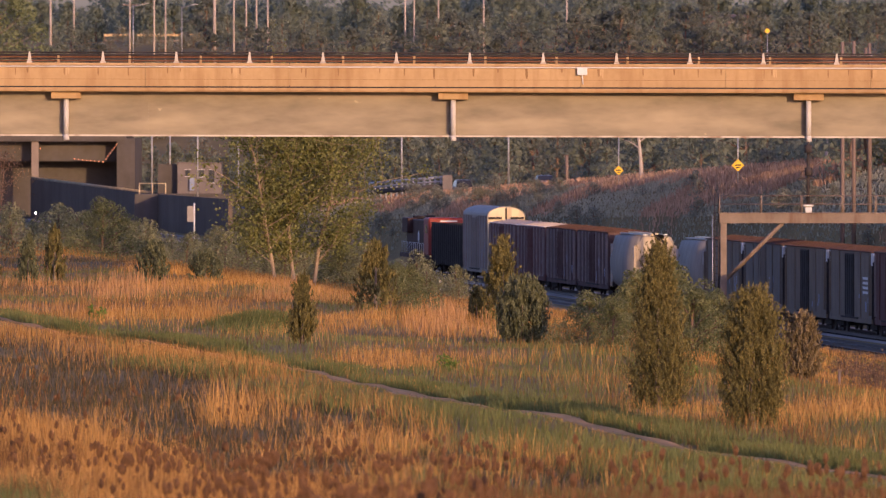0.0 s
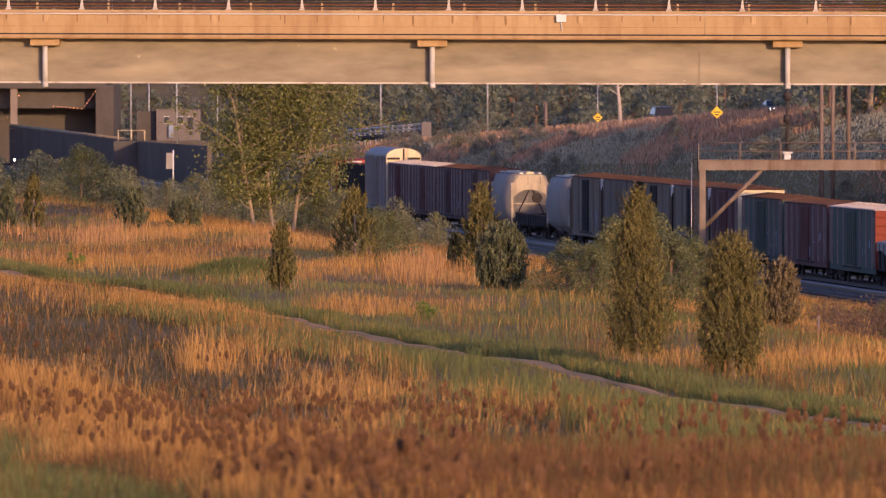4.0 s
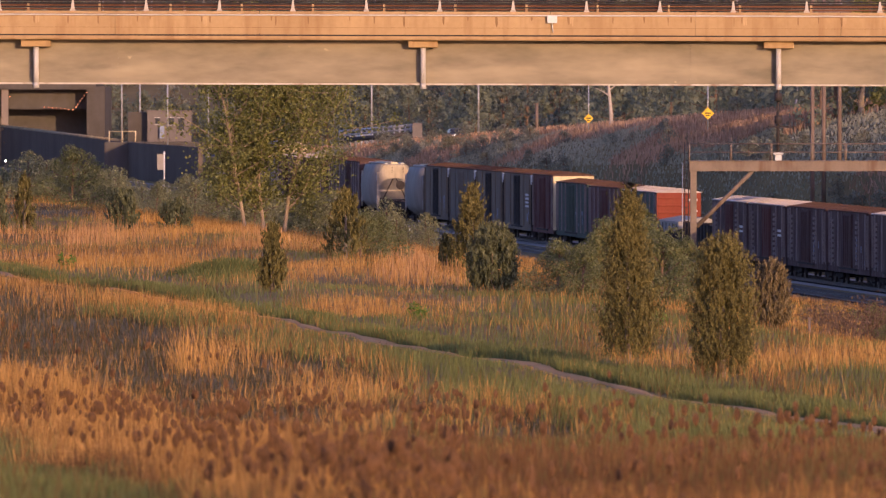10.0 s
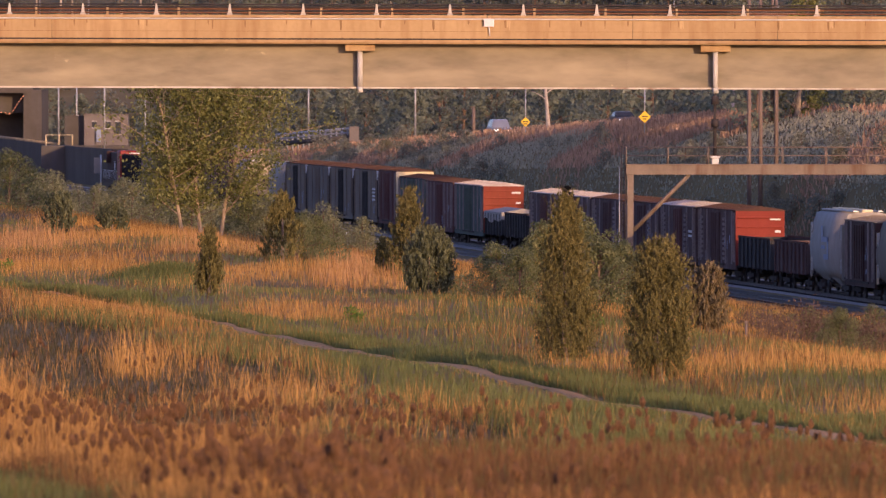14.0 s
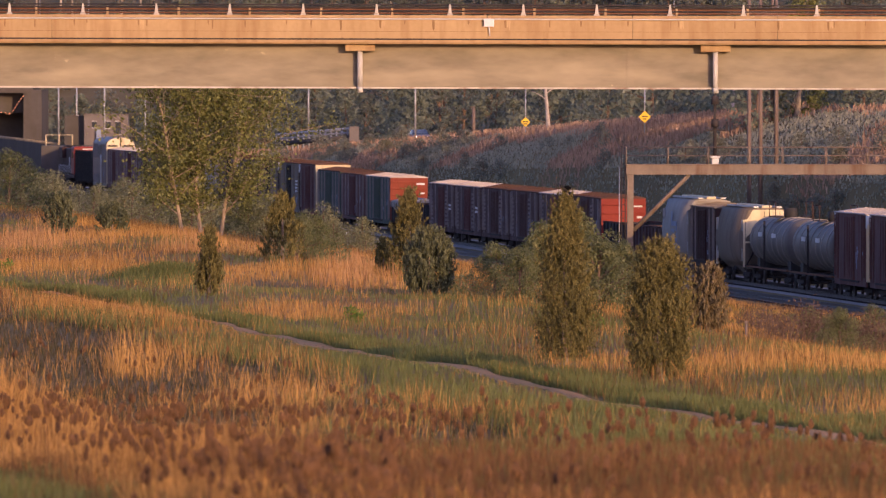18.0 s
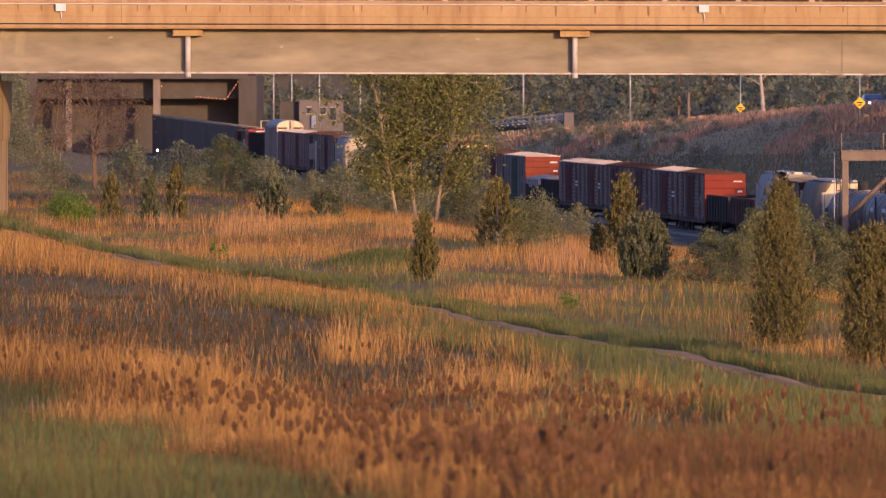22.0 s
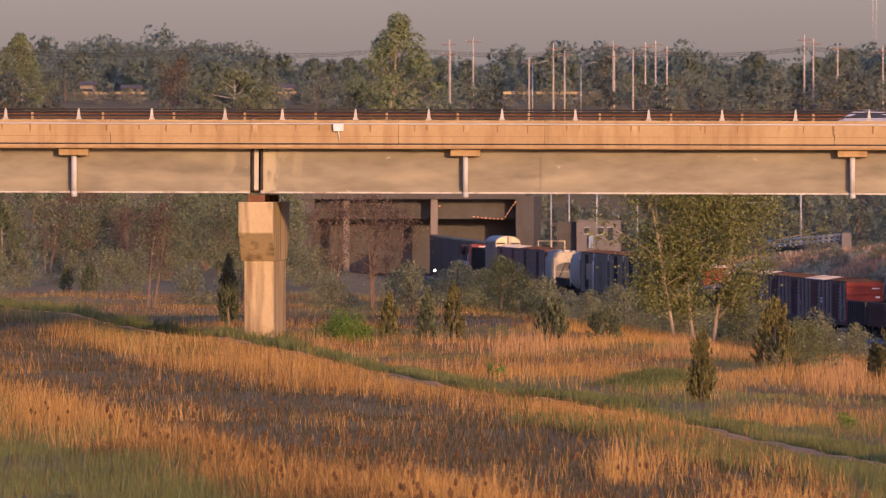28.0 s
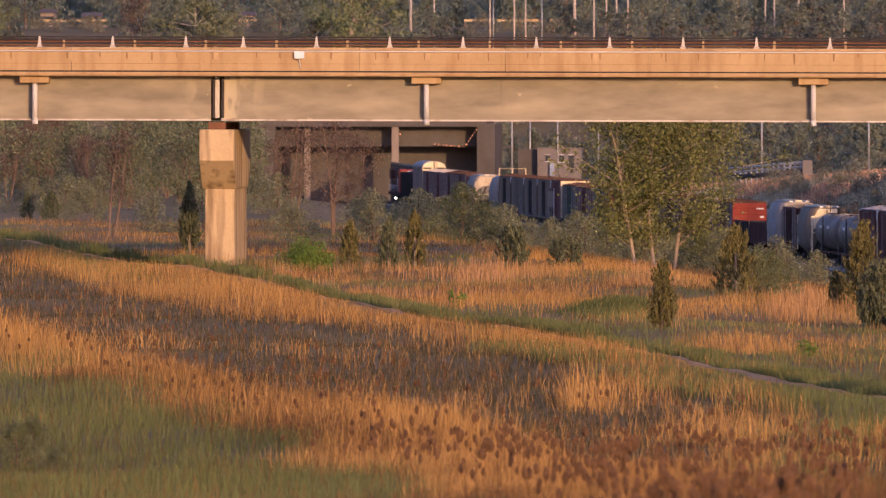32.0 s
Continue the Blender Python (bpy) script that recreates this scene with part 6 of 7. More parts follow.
# cedars in the meadow: bearing, distance, height, width, foliage
for i, (r, d, h, w, n, mt, tp, label) in enumerate((
        (381, 213, 3.8, 1.46, 32000, "cedar", 0.62, "tall pointed red cedar with olive-brown sprays in the meadow"),
        (548, 203, 2.95, 1.32, 32000, "cedar", 1.6, "broad olive-brown red cedar beside the trail"),
        (141, 288, 2.0, 1.50, 13000, "darkcedar", 1.5, "low dark green cedar in dry grass"),
        (106, 327, 3.15, 1.75, 11000, "cedar", 0.7, "loose olive cedar at the meadow's edge"),
        (-249, 280, 1.95, 0.85, 6500, "cedar", 0.8, "small slim olive cedar in the meadow"),
        (-119, 337, 2.35, 1.8, 4200, "cedar", 0.8, "spreading olive cedar at the thicket's edge"),
        (634, 262, 1.75, 1.1, 9000, "browncedar", 1.3, "small brownish cedar above the railway bank"),
        (-514, 390, 1.75, 1.25, 4200, "darkcedar", 1.3, "rounded dark cedar in the thicket"),
        (-734, 398, 1.95, 0.9, 3800, "darkcedar", 0.9, "slim dark cedar in the thicket"),
        (-1087, 428, 3.15, 1.1, 6000, "darkcedar", 0.85, "slim dark cedar beside the bridge pier"),
        (-1490, 640, 5.2, 2.8, 4500, "darkcedar", 1.2, "big dark cedar behind the trail"),
        (-1334, 560, 1.7, 1.3, 1800, "darkcedar", 0.9, "small dark cedar behind the trail"),
        (-1375, 563, 1.6, 0.9, 1500, "darkcedar", 0.9, "small dark cedar behind the trail"),
        (-802, 392, 1.85, 0.95, 2400, "cedar", 0.9, "small olive cedar in dry grass"),
        (-687, 402, 2.3, 1.0, 2400, "cedar", 0.8, "small olive cedar in dry grass"),
        (-420, 392, 1.3, 1.4, 2400, "darkcedar", 1.5, "low round dark cedar in the thicket"),
        (60, 330, 1.3, 0.8, 1500, "cedar", 0.9, "small brownish cedar in dry grass"))):
    plant(cedar_meshes(h, w, n, M[mt], 100 + i, tp, 0.023 if d < 260 else (0.036 if d < 330 else 0.05)), "cedar_tree", label, "cedar tree", on_ground(r, d), i * 47)

# the old poplar behind the bridge
plant(tree_meshes(9.8, 9.8, 38000, M["leaf"], M["poplarbark"], 7, 0.12, 0.11, 3, 72, 0.40, 1.1, 0.03), "poplar_tree", "large multi-stemmed poplar in fresh yellow-green leaf", "tree", on_ground(-262, 478), 20)

# willow thickets along the cutting
far_willows = [lobed_meshes(2.4, 3.2, 14, 130, M["scrub"], M["twig"], 44 + i, 0.12, 0.03, 0.95, 0.2, 0.6, 0.3) for i in range(4)]
willows = [lobed_meshes(2.4, 3.0, 24, 300, M["willow"], M["twig"], 40 + i, 0.075, 0.03, 0.95, 0.17, 0.6, 0.3) for i in range(4)]
bankers = [lobed_meshes(2.4, 3.2, 9, 64, M["bankleaf"], M["twig"], 50 + i, 0.24, 0.05, 0.8, 0.27) for i in range(3)]
limes = [shrub_meshes(1.5, 2.3, 4500, M["lime"], 60, 0.08, 22)]
rw = random.Random(5)
for r, d, s, mt in ((255, 286, 0.72, 0), (300, 284, 0.70, 1), (440, 300, 0.95, 1), (480, 305, 0.9, 2), (345, 325, 1.1, 2), (400, 330, 1.3, 3), (-60, 350, 0.75, 3), (-95, 345, 0.75, 0), (-180, 490, 1.0, 2), (-604, 490, 1.25, 0)):
    plant(willows[mt], "willow_shrub", "leafy grey-green willow shrub", "shrub", on_ground(r, d), rw.uniform(0, 360), s, "willow shrubs")
for r, d, k in ((-1361, 180, 0.30), (-1392, 174, 0.36), (-1330, 170, 0.22)):
    plant(willows[0], "weed_clump", "low leafy dark green weed clump on the hillside", "weeds", on_ground(r, d), rw.uniform(0, 360), k, "weed clumps")
plant(limes[0], "green_shrub", "bright spring-green low shrub near the pier", "shrub", on_ground(-887, 385), 0, 0.95)
for i in range(92):
    d = rw.uniform(482, 660)
    r = rw.uniform(-800, 40) if i < 72 else rw.uniform(-1550, -900)
    x = r / 17100 * d
    if 34.24 - 0.1096 * (d - 498) - x < 16:
        continue
    plant(far_willows[rw.randrange(3)], "willow_shrub", "leafy grey-green willow shrub", "shrub", on_ground(r, d), rw.uniform(0, 360), rw.uniform(0.55, 1.08), "willow shrubs")
# sparse reddish brush near the ballast
brush = [shrub_meshes(1.4, 2.0, 1500, M["redbud"], 80 + i, 0.06, 30) for i in range(2)]
for r, d in ((760, 258), (800, 262), (850, 270), (905, 275), (930, 262), (720, 285), (990, 280), (1040, 275)):
    plant(brush[rw.randrange(2)], "dry_brush", "reddish-brown twiggy brush beside the railway", "shrub", on_ground(r, d), rw.uniform(0, 360), rw.uniform(0.6, 1.0), "twiggy brush")

for r, d, k in ((812, 264, 0.42), (868, 258, 0.5), (930, 266, 0.55), (985, 262, 0.45), (1035, 268, 0.5)):
    plant(willows[rw.randrange(4)], "willow_shrub", "low dull green shrub beside the railway bank", "shrub", on_ground(r, d), rw.uniform(0, 360), k, "willow shrubs")

# woods on the near side, left of the pier, and bare trees
woods = [tree_meshes(6.0, 4.4, 2100, M["softleaf"], M["twig"], 20 + i, 0.10, 0.22, 2, 12, 0.5, twigs=1, corners=3) for i in range(3)]
reds = [tree_meshes(6.5, 3.4, 1900, M["redbud"], M["twig"], 30 + i, 0.25, 0.12, 2, 18, 0.35, twigs=2, corners=3) for i in range(2)]
for i in range(74):
    d = rw.uniform(650, 830)
    r = rw.uniform(-1750, -940)
    kind = rw.random()
    plant(woods[rw.randrange(3)] if kind < 0.62 else (reds[rw.randrange(2)] if kind < 0.8 else far_willows[rw.randrange(3)]), "woodland_tree", "young mixed woodland tree in spring leaf", "tree", on_ground(r, d), rw.uniform(0, 360), rw.uniform(0.75, 1.15), "woodland behind the pier")
for r, d, s in ((-832, 500, 1.0), (-800, 520, 0.9), (-900, 540, 0.95), (-1225, 500, 0.9)):
    plant(reds[rw.randrange(2)], "bare_tree", "slender half-bare tree with reddish twigs", "tree", on_ground(r, d), rw.uniform(0, 360), s, "half-bare trees")
pale = [tree_meshes(9.5, 4.5, 160, M["willow"], M["palebark"], 36, 0.3, 0.12, 1, 26, 0.3)]
plant(pale[0], "bare_tree", "pale-barked bare tree on the road bank", "tree", on_ground(352, 820), 30, 1.0, "half-bare trees")
plant(pale[0], "bare_tree", "pale-barked bare tree on the road bank", "tree", on_ground(676, 780), 130, 0.9, "half-bare trees")
asp = lobed_meshes(9.0, 2.9, 30, 150, M["leaf"], M["bark"], 38, 0.17, 0.02, 0.9, 0.2, 0.5, 0.3)
plant(asp, "aspen_tree", "fresh green aspen beside the transmission poles", "tree", on_ground(792, 700), 10, 1.25)
plant(asp, "aspen_tree", "fresh green aspen beside the transmission poles", "tree", on_ground(980, 690), 100, 0.8)

# woods beyond the road, dense, with haze in the leaf colour
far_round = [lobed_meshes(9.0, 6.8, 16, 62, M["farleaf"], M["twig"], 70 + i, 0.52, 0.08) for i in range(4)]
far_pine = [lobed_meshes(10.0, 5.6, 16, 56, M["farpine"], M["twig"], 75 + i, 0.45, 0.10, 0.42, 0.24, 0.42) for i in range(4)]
for i in range(170):
    d = rw.uniform(1040, 1330)
    r = rw.uniform(-330, 1500)
    x = r / 17100 * d
    if abs(x - (2.1 - 0.135 * (d - 1000))) < 13 or x < track_x(d) + 26:
        continue
    m = far_pine[rw.randrange(4)] if rw.random() < 0.3 else far_round[rw.randrange(4)]
    plant(m, "hillside_tree", "hillside tree beyond the road, haze in its leaf colour", "tree", on_ground(r, d), rw.uniform(0, 360), rw.uniform(0.6, 1.0), "woods beyond the road")
for i in range(70):
    d = rw.uniform(1352, 1450)
    r = -560 + 900 * (i + rw.random()) / 70
    m = far_pine[rw.randrange(4)] if rw.random() < 0.25 else far_round[rw.randrange(4)]
    plant(m, "hillside_tree", "hillside tree beyond the road, haze in its leaf colour", "tree", on_ground(r, d), rw.uniform(0, 360), rw.uniform(0.5, 0.85), "woods beyond the road")
for i in range(60):
    d = rw.uniform(700, 1000)
    x = 2.1 - 0.135 * (d - 1000) + rw.uniform(12, 60)
    plant(bankers[rw.randrange(3)] if rw.random() < 0.6 else far_round[rw.randrange(4)], "bank_shrub", "dull green shrub on the road bank", "shrub", Vector((x, d, gz(x, d))), rw.uniform(0, 360), rw.uniform(0.6, 1.3), "shrubs on the road bank")
for i in range(80):
    d = rw.uniform(610, 980)
    x = track_x(d) + rw.uniform(8, 15)
    size = rw.uniform(0.3, 0.75)
    if d < 830 and any(abs(x / d * 17100 - r) < 40 for r in (311, 522)):
        continue
    plant(bankers[rw.randrange(3)], "bank_shrub", "dull green shrub on the road bank", "shrub", Vector((x, d, gz(x, d))), rw.uniform(0, 360), size, "shrubs on the road bank")
# darker trees along the bank's top beyond the transmission poles
for i in range(22):
    d = rw.uniform(680, 800)
    r = 660 + 520 * (i + rw.random()) / 22
    plant(far_round[rw.randrange(4)], "hillside_tree", "hillside tree beyond the road, haze in its leaf colour", "tree", on_ground(r, d), rw.uniform(0, 360), rw.uniform(0.45, 0.8), "woods beyond the road")
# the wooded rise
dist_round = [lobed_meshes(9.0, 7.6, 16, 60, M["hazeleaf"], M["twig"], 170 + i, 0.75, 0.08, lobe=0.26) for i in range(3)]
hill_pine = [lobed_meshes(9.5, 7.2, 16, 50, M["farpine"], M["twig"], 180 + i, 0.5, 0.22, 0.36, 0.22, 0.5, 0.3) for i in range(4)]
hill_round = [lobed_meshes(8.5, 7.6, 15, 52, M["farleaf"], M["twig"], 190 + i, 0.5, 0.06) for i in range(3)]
OPENINGS = ((-1372, -1228), (-1000, -940), (-600, -520), (-478, -430))
for i in range(140):
    d = rw.uniform(1572, 1608)
    r = -1700 + 3500 * (i + rw.random()) / 140
    if any(a < r < b for a, b in OPENINGS):
        continue
    kind = rw.random()
    m = hill_pine[rw.randrange(4)] if kind < 0.6 else (far_pine[rw.randrange(4)] if kind < 0.7 else hill_round[rw.randrange(3)])
    plant(m, "hilltop_tree", "dark tree on the wooded rise, haze in its leaf colour", "tree", on_ground(r, d), rw.uniform(0, 360), (1.05 if m in hill_pine else 0.9) * rw.uniform(0.7, 1.25), "trees on the rise")
for i in range(90):
    d = rw.uniform(1640, 1740)
    r = -1700 + 3500 * (i + rw.random()) / 90
    if any(a < r < b for a, b in OPENINGS):
        continue
    plant(hill_round[rw.randrange(3)] if rw.random() < 0.6 else hill_pine[rw.randrange(4)], "hilltop_tree", "dark tree on the wooded rise, haze in its leaf colour", "tree", on_ground(r, d), rw.uniform(0, 360), rw.uniform(0.55, 0.95), "trees on the rise")
for i in range(90):
    d = rw.uniform(1880, 2150)
    r = -1700 + 3500 * (i + rw.random()) / 90
    plant(dist_round[rw.randrange(3)], "distant_tree", "distant round-topped tree against the sky, haze in its leaf colour", "tree", on_ground(r, d), rw.uniform(0, 360), rw.uniform(0.8, 1.35), "distant tree line")


def far_woods():
    """Closed woods behind the rise: many lobed crowns, too far to tell apart."""
    rng = np.random.default_rng(77)
    cs, ns = [], []
    for i in range(560):
        d = 2150 + 480 * rng.random()
        r = -1750 + 3600 * (i + rng.random()) / 560
        x = r / 17100 * d
        top = 10 + 6 * rng.random() + 5 * math.sin(r * 0.006) * math.sin(r * 0.0023 + 1)
        z0 = gz(x, d)
        for lobe in range(8):
            lz = top * (0.2 + 0.73 * rng.random())
            wide = 5.2 * math.sin(min(1, lz / top) * 2.6 + 0.3)
            c0 = np.array([x + rng.normal() * wide * 0.45, d + rng.normal() * 2, z0 + lz])
            q = rng.normal(size=(34, 3))
            q /= np.linalg.norm(q, axis=1)[:, None]
            cs.append(c0 + q * np.array([2.6, 2.6, 2.0]) * (0.7 + 0.5 * rng.random()))
            ns.append(q + rng.normal(size=q.shape) * 0.4)
    c, n = np.concatenate(cs), np.concatenate(ns)
    u = np.cross(n, rng.normal(size=n.shape))
    u /= np.linalg.norm(u, axis=1)[:, None]
    v = np.cross(n / np.linalg.norm(n, axis=1)[:, None], u)
    k = (1.0 * (0.6 + 0.8 * rng.random(len(c))))[:, None]
    tri = np.stack([c - u * k * 0.6, c + v * k * 0.6, c + u * k * 0.6 - v * k * 0.3], 1)
    tagged(new("far_woods", soup("far_woods", tri.reshape(-1, 3), 3, M["hazeleaf"])), "closed spring woods behind the rise, haze in their leaf colour", "woods", kind="stuff")


far_woods()
tall = lobed_meshes(20, 13.0, 60, 150, M["poplarleaf"], M["bark"], 90, 0.42, 0.02, 0.9, 0.15, 0.62, 0.3)
plant(tall, "poplar_tree", "very tall columnar poplar in fresh leaf", "tree", on_ground(-806, 1590), 0, 1.18)
plant(tall, "poplar_tree", "tall poplar in fresh leaf on the rise", "tree", on_ground(-1455, 1660), 90, 0.72)
broad = lobed_meshes(11.5, 13.5, 36, 130, M["softleaf"], M["palebark"], 91, 0.40, 0.12, 0.7, 0.17, 0.7, 0.25)
plant(broad, "poplar_tree", "broad leafy green tree on the rise", "tree", on_ground(-1075, 1590), 90, 1.2)
plant(reds[0], "bare_tree", "reddish half-leafed tree on the rise", "tree", on_ground(-1190, 1600), 40, 2.3)
for r, top in ((89, 257), (230, 225), (273, 250), (379, 254), (454, 256), (717, 265), (733, 258), (776, 250), (-694, 240), (-403, 236), (72, 245), (219, 240), (131, 262), (293, 238), (414, 240), (436, 252), (474, 245)):
    wood_pole(r - 784 if r > 85 and r not in (219, 652, 72) else r, 1610 + (r * 37) % 60, top, 0.17, ((0.9, 1.3),), "poles on the rise", "timber utility pole on the rise, sunlight in its pale colour", "palewood")


def house(right, dist, w, h, i):
    p = on_ground(right, dist)
    t = thing("house", "low sunlit house among the trees on the rise", "house", Matrix.Translation(p), "houses on the rise")
    part("wall", boxes((-w / 2, 0, -1, w / 2, 7, h)), M["house"], t)
    bm = bmesh.new()
    extrude_profile(bm, [(-0.5, h), (7.5, h), (3.5, h + 0.7)], -w / 2 - 0.4, w / 2 + 0.4)
    part("roof", bm, M["roof"], t)
    for k in range(3):
        x = -w / 2 + w * (k + 0.5) / 3
        part("window", boxes((x - 0.4, -0.04, 0.9, x + 0.4, 0.02, 1.9)), M["glass"], t)


for i, (r, d, w, h) in enumerate(((520, 1900, 11, 5.4), (-1340, 1770, 2.4, 2.6), (-1262, 1772, 3.0, 2.0), (-985, 1772, 2.2, 2.2))):
    house(r, d, w, h, i)
for a, b in ((-1365, -1232), (-1000, -942), (-600, -430)):
    g0, g1 = on_ground(a, 1765), on_ground(b, 1765)
    t_ = thing("guard_rail", "low pale guard rail along the road on the rise", "guard rail", pose(0, 0, 0), "guard rails on the rise")
    part("rail", boxes((g0.x, 1765, g0.z + 1.0, g1.x, 1765.2, g0.z + 1.45)), M["pier"], t_)
    part("kerb", boxes((g0.x, 1765.4, g0.z - 0.4, g1.x, 1766.0, g0.z + 0.35)), M["house"], t_)
    for k in range(int((g1.x - g0.x) / 2.4)):
        part("post", boxes((g0.x + 2.4 * k, 1765.21, g0.z - 0.3, g0.x + 2.4 * k + 0.3, 1765.39, g0.z + 1.3)), M["wood"], t_)
p_ = sighted(574, -170, 1560)
t_ = thing("road_sign", "round amber sign on a post on the rise", "road sign", pose(p_.x, p_.y, gz(p_.x, p_.y)))
part("post", rods(((0, 0.1, -0.3), (0, 0.1, p_.z - gz(p_.x, p_.y) + 0.4), 0.06, 0.06, 6)), M["galv"], t_)
part("sign_plate", rods(((0, 0, p_.z - gz(p_.x, p_.y)), (0, 0.06, p_.z - gz(p_.x, p_.y)), 0.38, 0.38, 16)), M["yellow"], t_)
for k in range(6):
    plant(hill_pine[k % 4], "hilltop_tree", "dark tree on the wooded rise, haze in its leaf colour", "tree", on_ground(462 + 21 * k, 1770 + 9 * (k % 3)), 60 * k, 0.57 + 0.03 * (k % 3), "trees on the rise")

# lattice mast on the skyline
p = on_ground(812 - 784 - 708 + 736, 2650)
mast = thing("radio_mast", "tall grey lattice radio mast on the skyline", "radio mast", Matrix.Translation(p))
for a in range(3):
    x, y = math.cos(a * math.tau / 3) * 0.8, math.sin(a * math.tau / 3) * 0.8
    part("leg", rods(((x, y, 0), (x * 0.6, y * 0.6, 62), 0.14, 0.12, 6)), M["galv"], mast)
for k in range(30):
    z = 2 + k * 2
    part("brace", rods(((-0.8, 0.3, z), (0.8, -0.3, z + 1.6), 0.05, 0.05, 4)), M["galv"], mast)

# brush under the trees on the rise
for i in range(64):
    d = rw.uniform(1440, 1600)
    r = -1650 + 3300 * (i + rw.random()) / 64
    plant(bankers[rw.randrange(3)], "hill_brush", "brush below the trees on the rise, haze in its leaf colour", "shrub", on_ground(r, d), rw.uniform(0, 360), rw.uniform(1.1, 1.9), "brush on the rise")
for i in range(90):
    d = rw.uniform(1590, 1690)
    r = -1650 + 3300 * (i + rw.random()) / 90
    plant(bankers[rw.randrange(3)], "hill_brush", "brush below the trees on the rise, haze in its leaf colour", "shrub", on_ground(r, d), rw.uniform(0, 360), rw.uniform(0.7, 1.3), "brush on the rise")
for i in range(34):
    a, b = OPENINGS[i % 4]
    plant(bankers[rw.randrange(3)], "hill_brush", "brush below the trees on the rise, haze in its leaf colour", "shrub", on_ground(rw.uniform(a, b), rw.uniform(1700, 1755)), rw.uniform(0, 360), rw.uniform(0.6, 1.2), "brush on the rise")
# power lines along the rise
wires = thing("power_line", "thin sagging power lines along the rise", "power line", pose(0, 0, 0))
for j, (z0, y0) in enumerate(((0.0, 1618), (-0.9, 1622), (1.1, 1626))):
    for k in range(9):
        a, b = -1500 + k * 360, -1140 + k * 360
        bm = bmesh.new()
        pts = [sighted(a + (b - a) * q / 8, -238 - 3 * j + 12 * (1 - (q / 4 - 1) ** 2), y0) for q in range(9)]
        add_limb(bm, [np.array(p) for p in pts], 0.035, 0.035, 4)
        part("wire", bm, M["darksteel"], wires)
for r, top in ((-548, 215), (-462, 213)):
    steel_pole(r, 1640, top, 0.12, True, "lamp posts on the rise")
p_ = on_ground(-555, 1500)
t_ = thing("work_sign", "small orange road-work sign on the rise", "road sign", Matrix.Translation(p_))
part("post", rods(((0, 0, -0.2), (0, 0, 9.6), 0.08, 0.08, 6)), M["galv"], t_)
part("board", boxes((-0.6, -0.06, 8.6, 0.6, -0.01, 9.7)), M["orange"], t_)
# saplings in the meadow
sap = [shrub_meshes(0.75, 0.5, 160, M["lime"], 95 + i, 0.09, 5) for i in range(2)]
for r, d, s in ((6, 250, 0.9), (-612, 318, 1.1), (-1180, 380, 0.9), (438, 247, 0.6)):
    plant(sap[rw.randrange(2)], "sapling", "thin leafy sapling standing in the grass", "sapling", on_ground(r, d), rw.uniform(0, 360), s, "saplings in the meadow")

# ---- meadow grass ----


def hash_noise(x, y, s, seed):
    """Smooth value noise, 0 to 1."""
    def cell(i, j):
        v = np.sin(i * 127.1 + j * 311.7 + seed * 74.7) * 43758.5453
        return v - np.floor(v)
    X, Y = x / s, y / s
    i, j = np.floor(X), np.floor(Y)
    u, v = X - i, Y - j
    u, v = u * u * (3 - 2 * u), v * v * (3 - 2 * v)
    return (cell(i, j) * (1 - u) + cell(i + 1, j) * u) * (1 - v) + (cell(i, j + 1) * (1 - u) + cell(i + 1, j + 1) * u) * v


TB = np.array([x / y for x, y in TRAIL])
TD = np.array([y for _, y in TRAIL])


def meadow(count, near, far, seed, power):
    """Points over the meadow, closer together towards the hill; with the trail's distance in front of each."""
    rng = np.random.default_rng(seed)
    d = near * (far / near) ** (rng.random(count) ** power)
    b = -0.100 + 0.168 * rng.random(count)
    x = b * d
    delta = np.interp(b, TB, TD) - d
    cut = 34.24 - 0.1096 * (d - 498) - x
    ok = cut > 12
    return rng, x[ok], d[ok], b[ok], delta[ok]


def blades(name, x, y, h, w, rng, material, lean=0.18):
    z = grade(x, y)
    n = len(x)
    a = rng.random(n) * math.pi
    ox, oy = np.cos(a) * w / 2, np.sin(a) * w / 2
    lx, ly = rng.normal(size=n) * lean * h, rng.normal(size=n) * lean * h
    v = np.empty((n, 4, 3))
    v[:, 0] = np.stack([x - ox, y - oy, z - 0.03], 1)
    v[:, 1] = np.stack([x + ox, y + oy, z - 0.03], 1)
    v[:, 2] = np.stack([x + lx + ox * 0.35, y + ly + oy * 0.35, z + h], 1)
    v[:, 3] = np.stack([x + lx - ox * 0.35, y + ly - oy * 0.35, z + h], 1)
    return soup(name, v.reshape(-1, 3), 4, material)


GREEN_B = np.array([-0.11, -0.083, -0.0575, -0.048, -0.028, -0.015])
GREEN_D = np.array([310, 252, 188, 160, 106, 80])


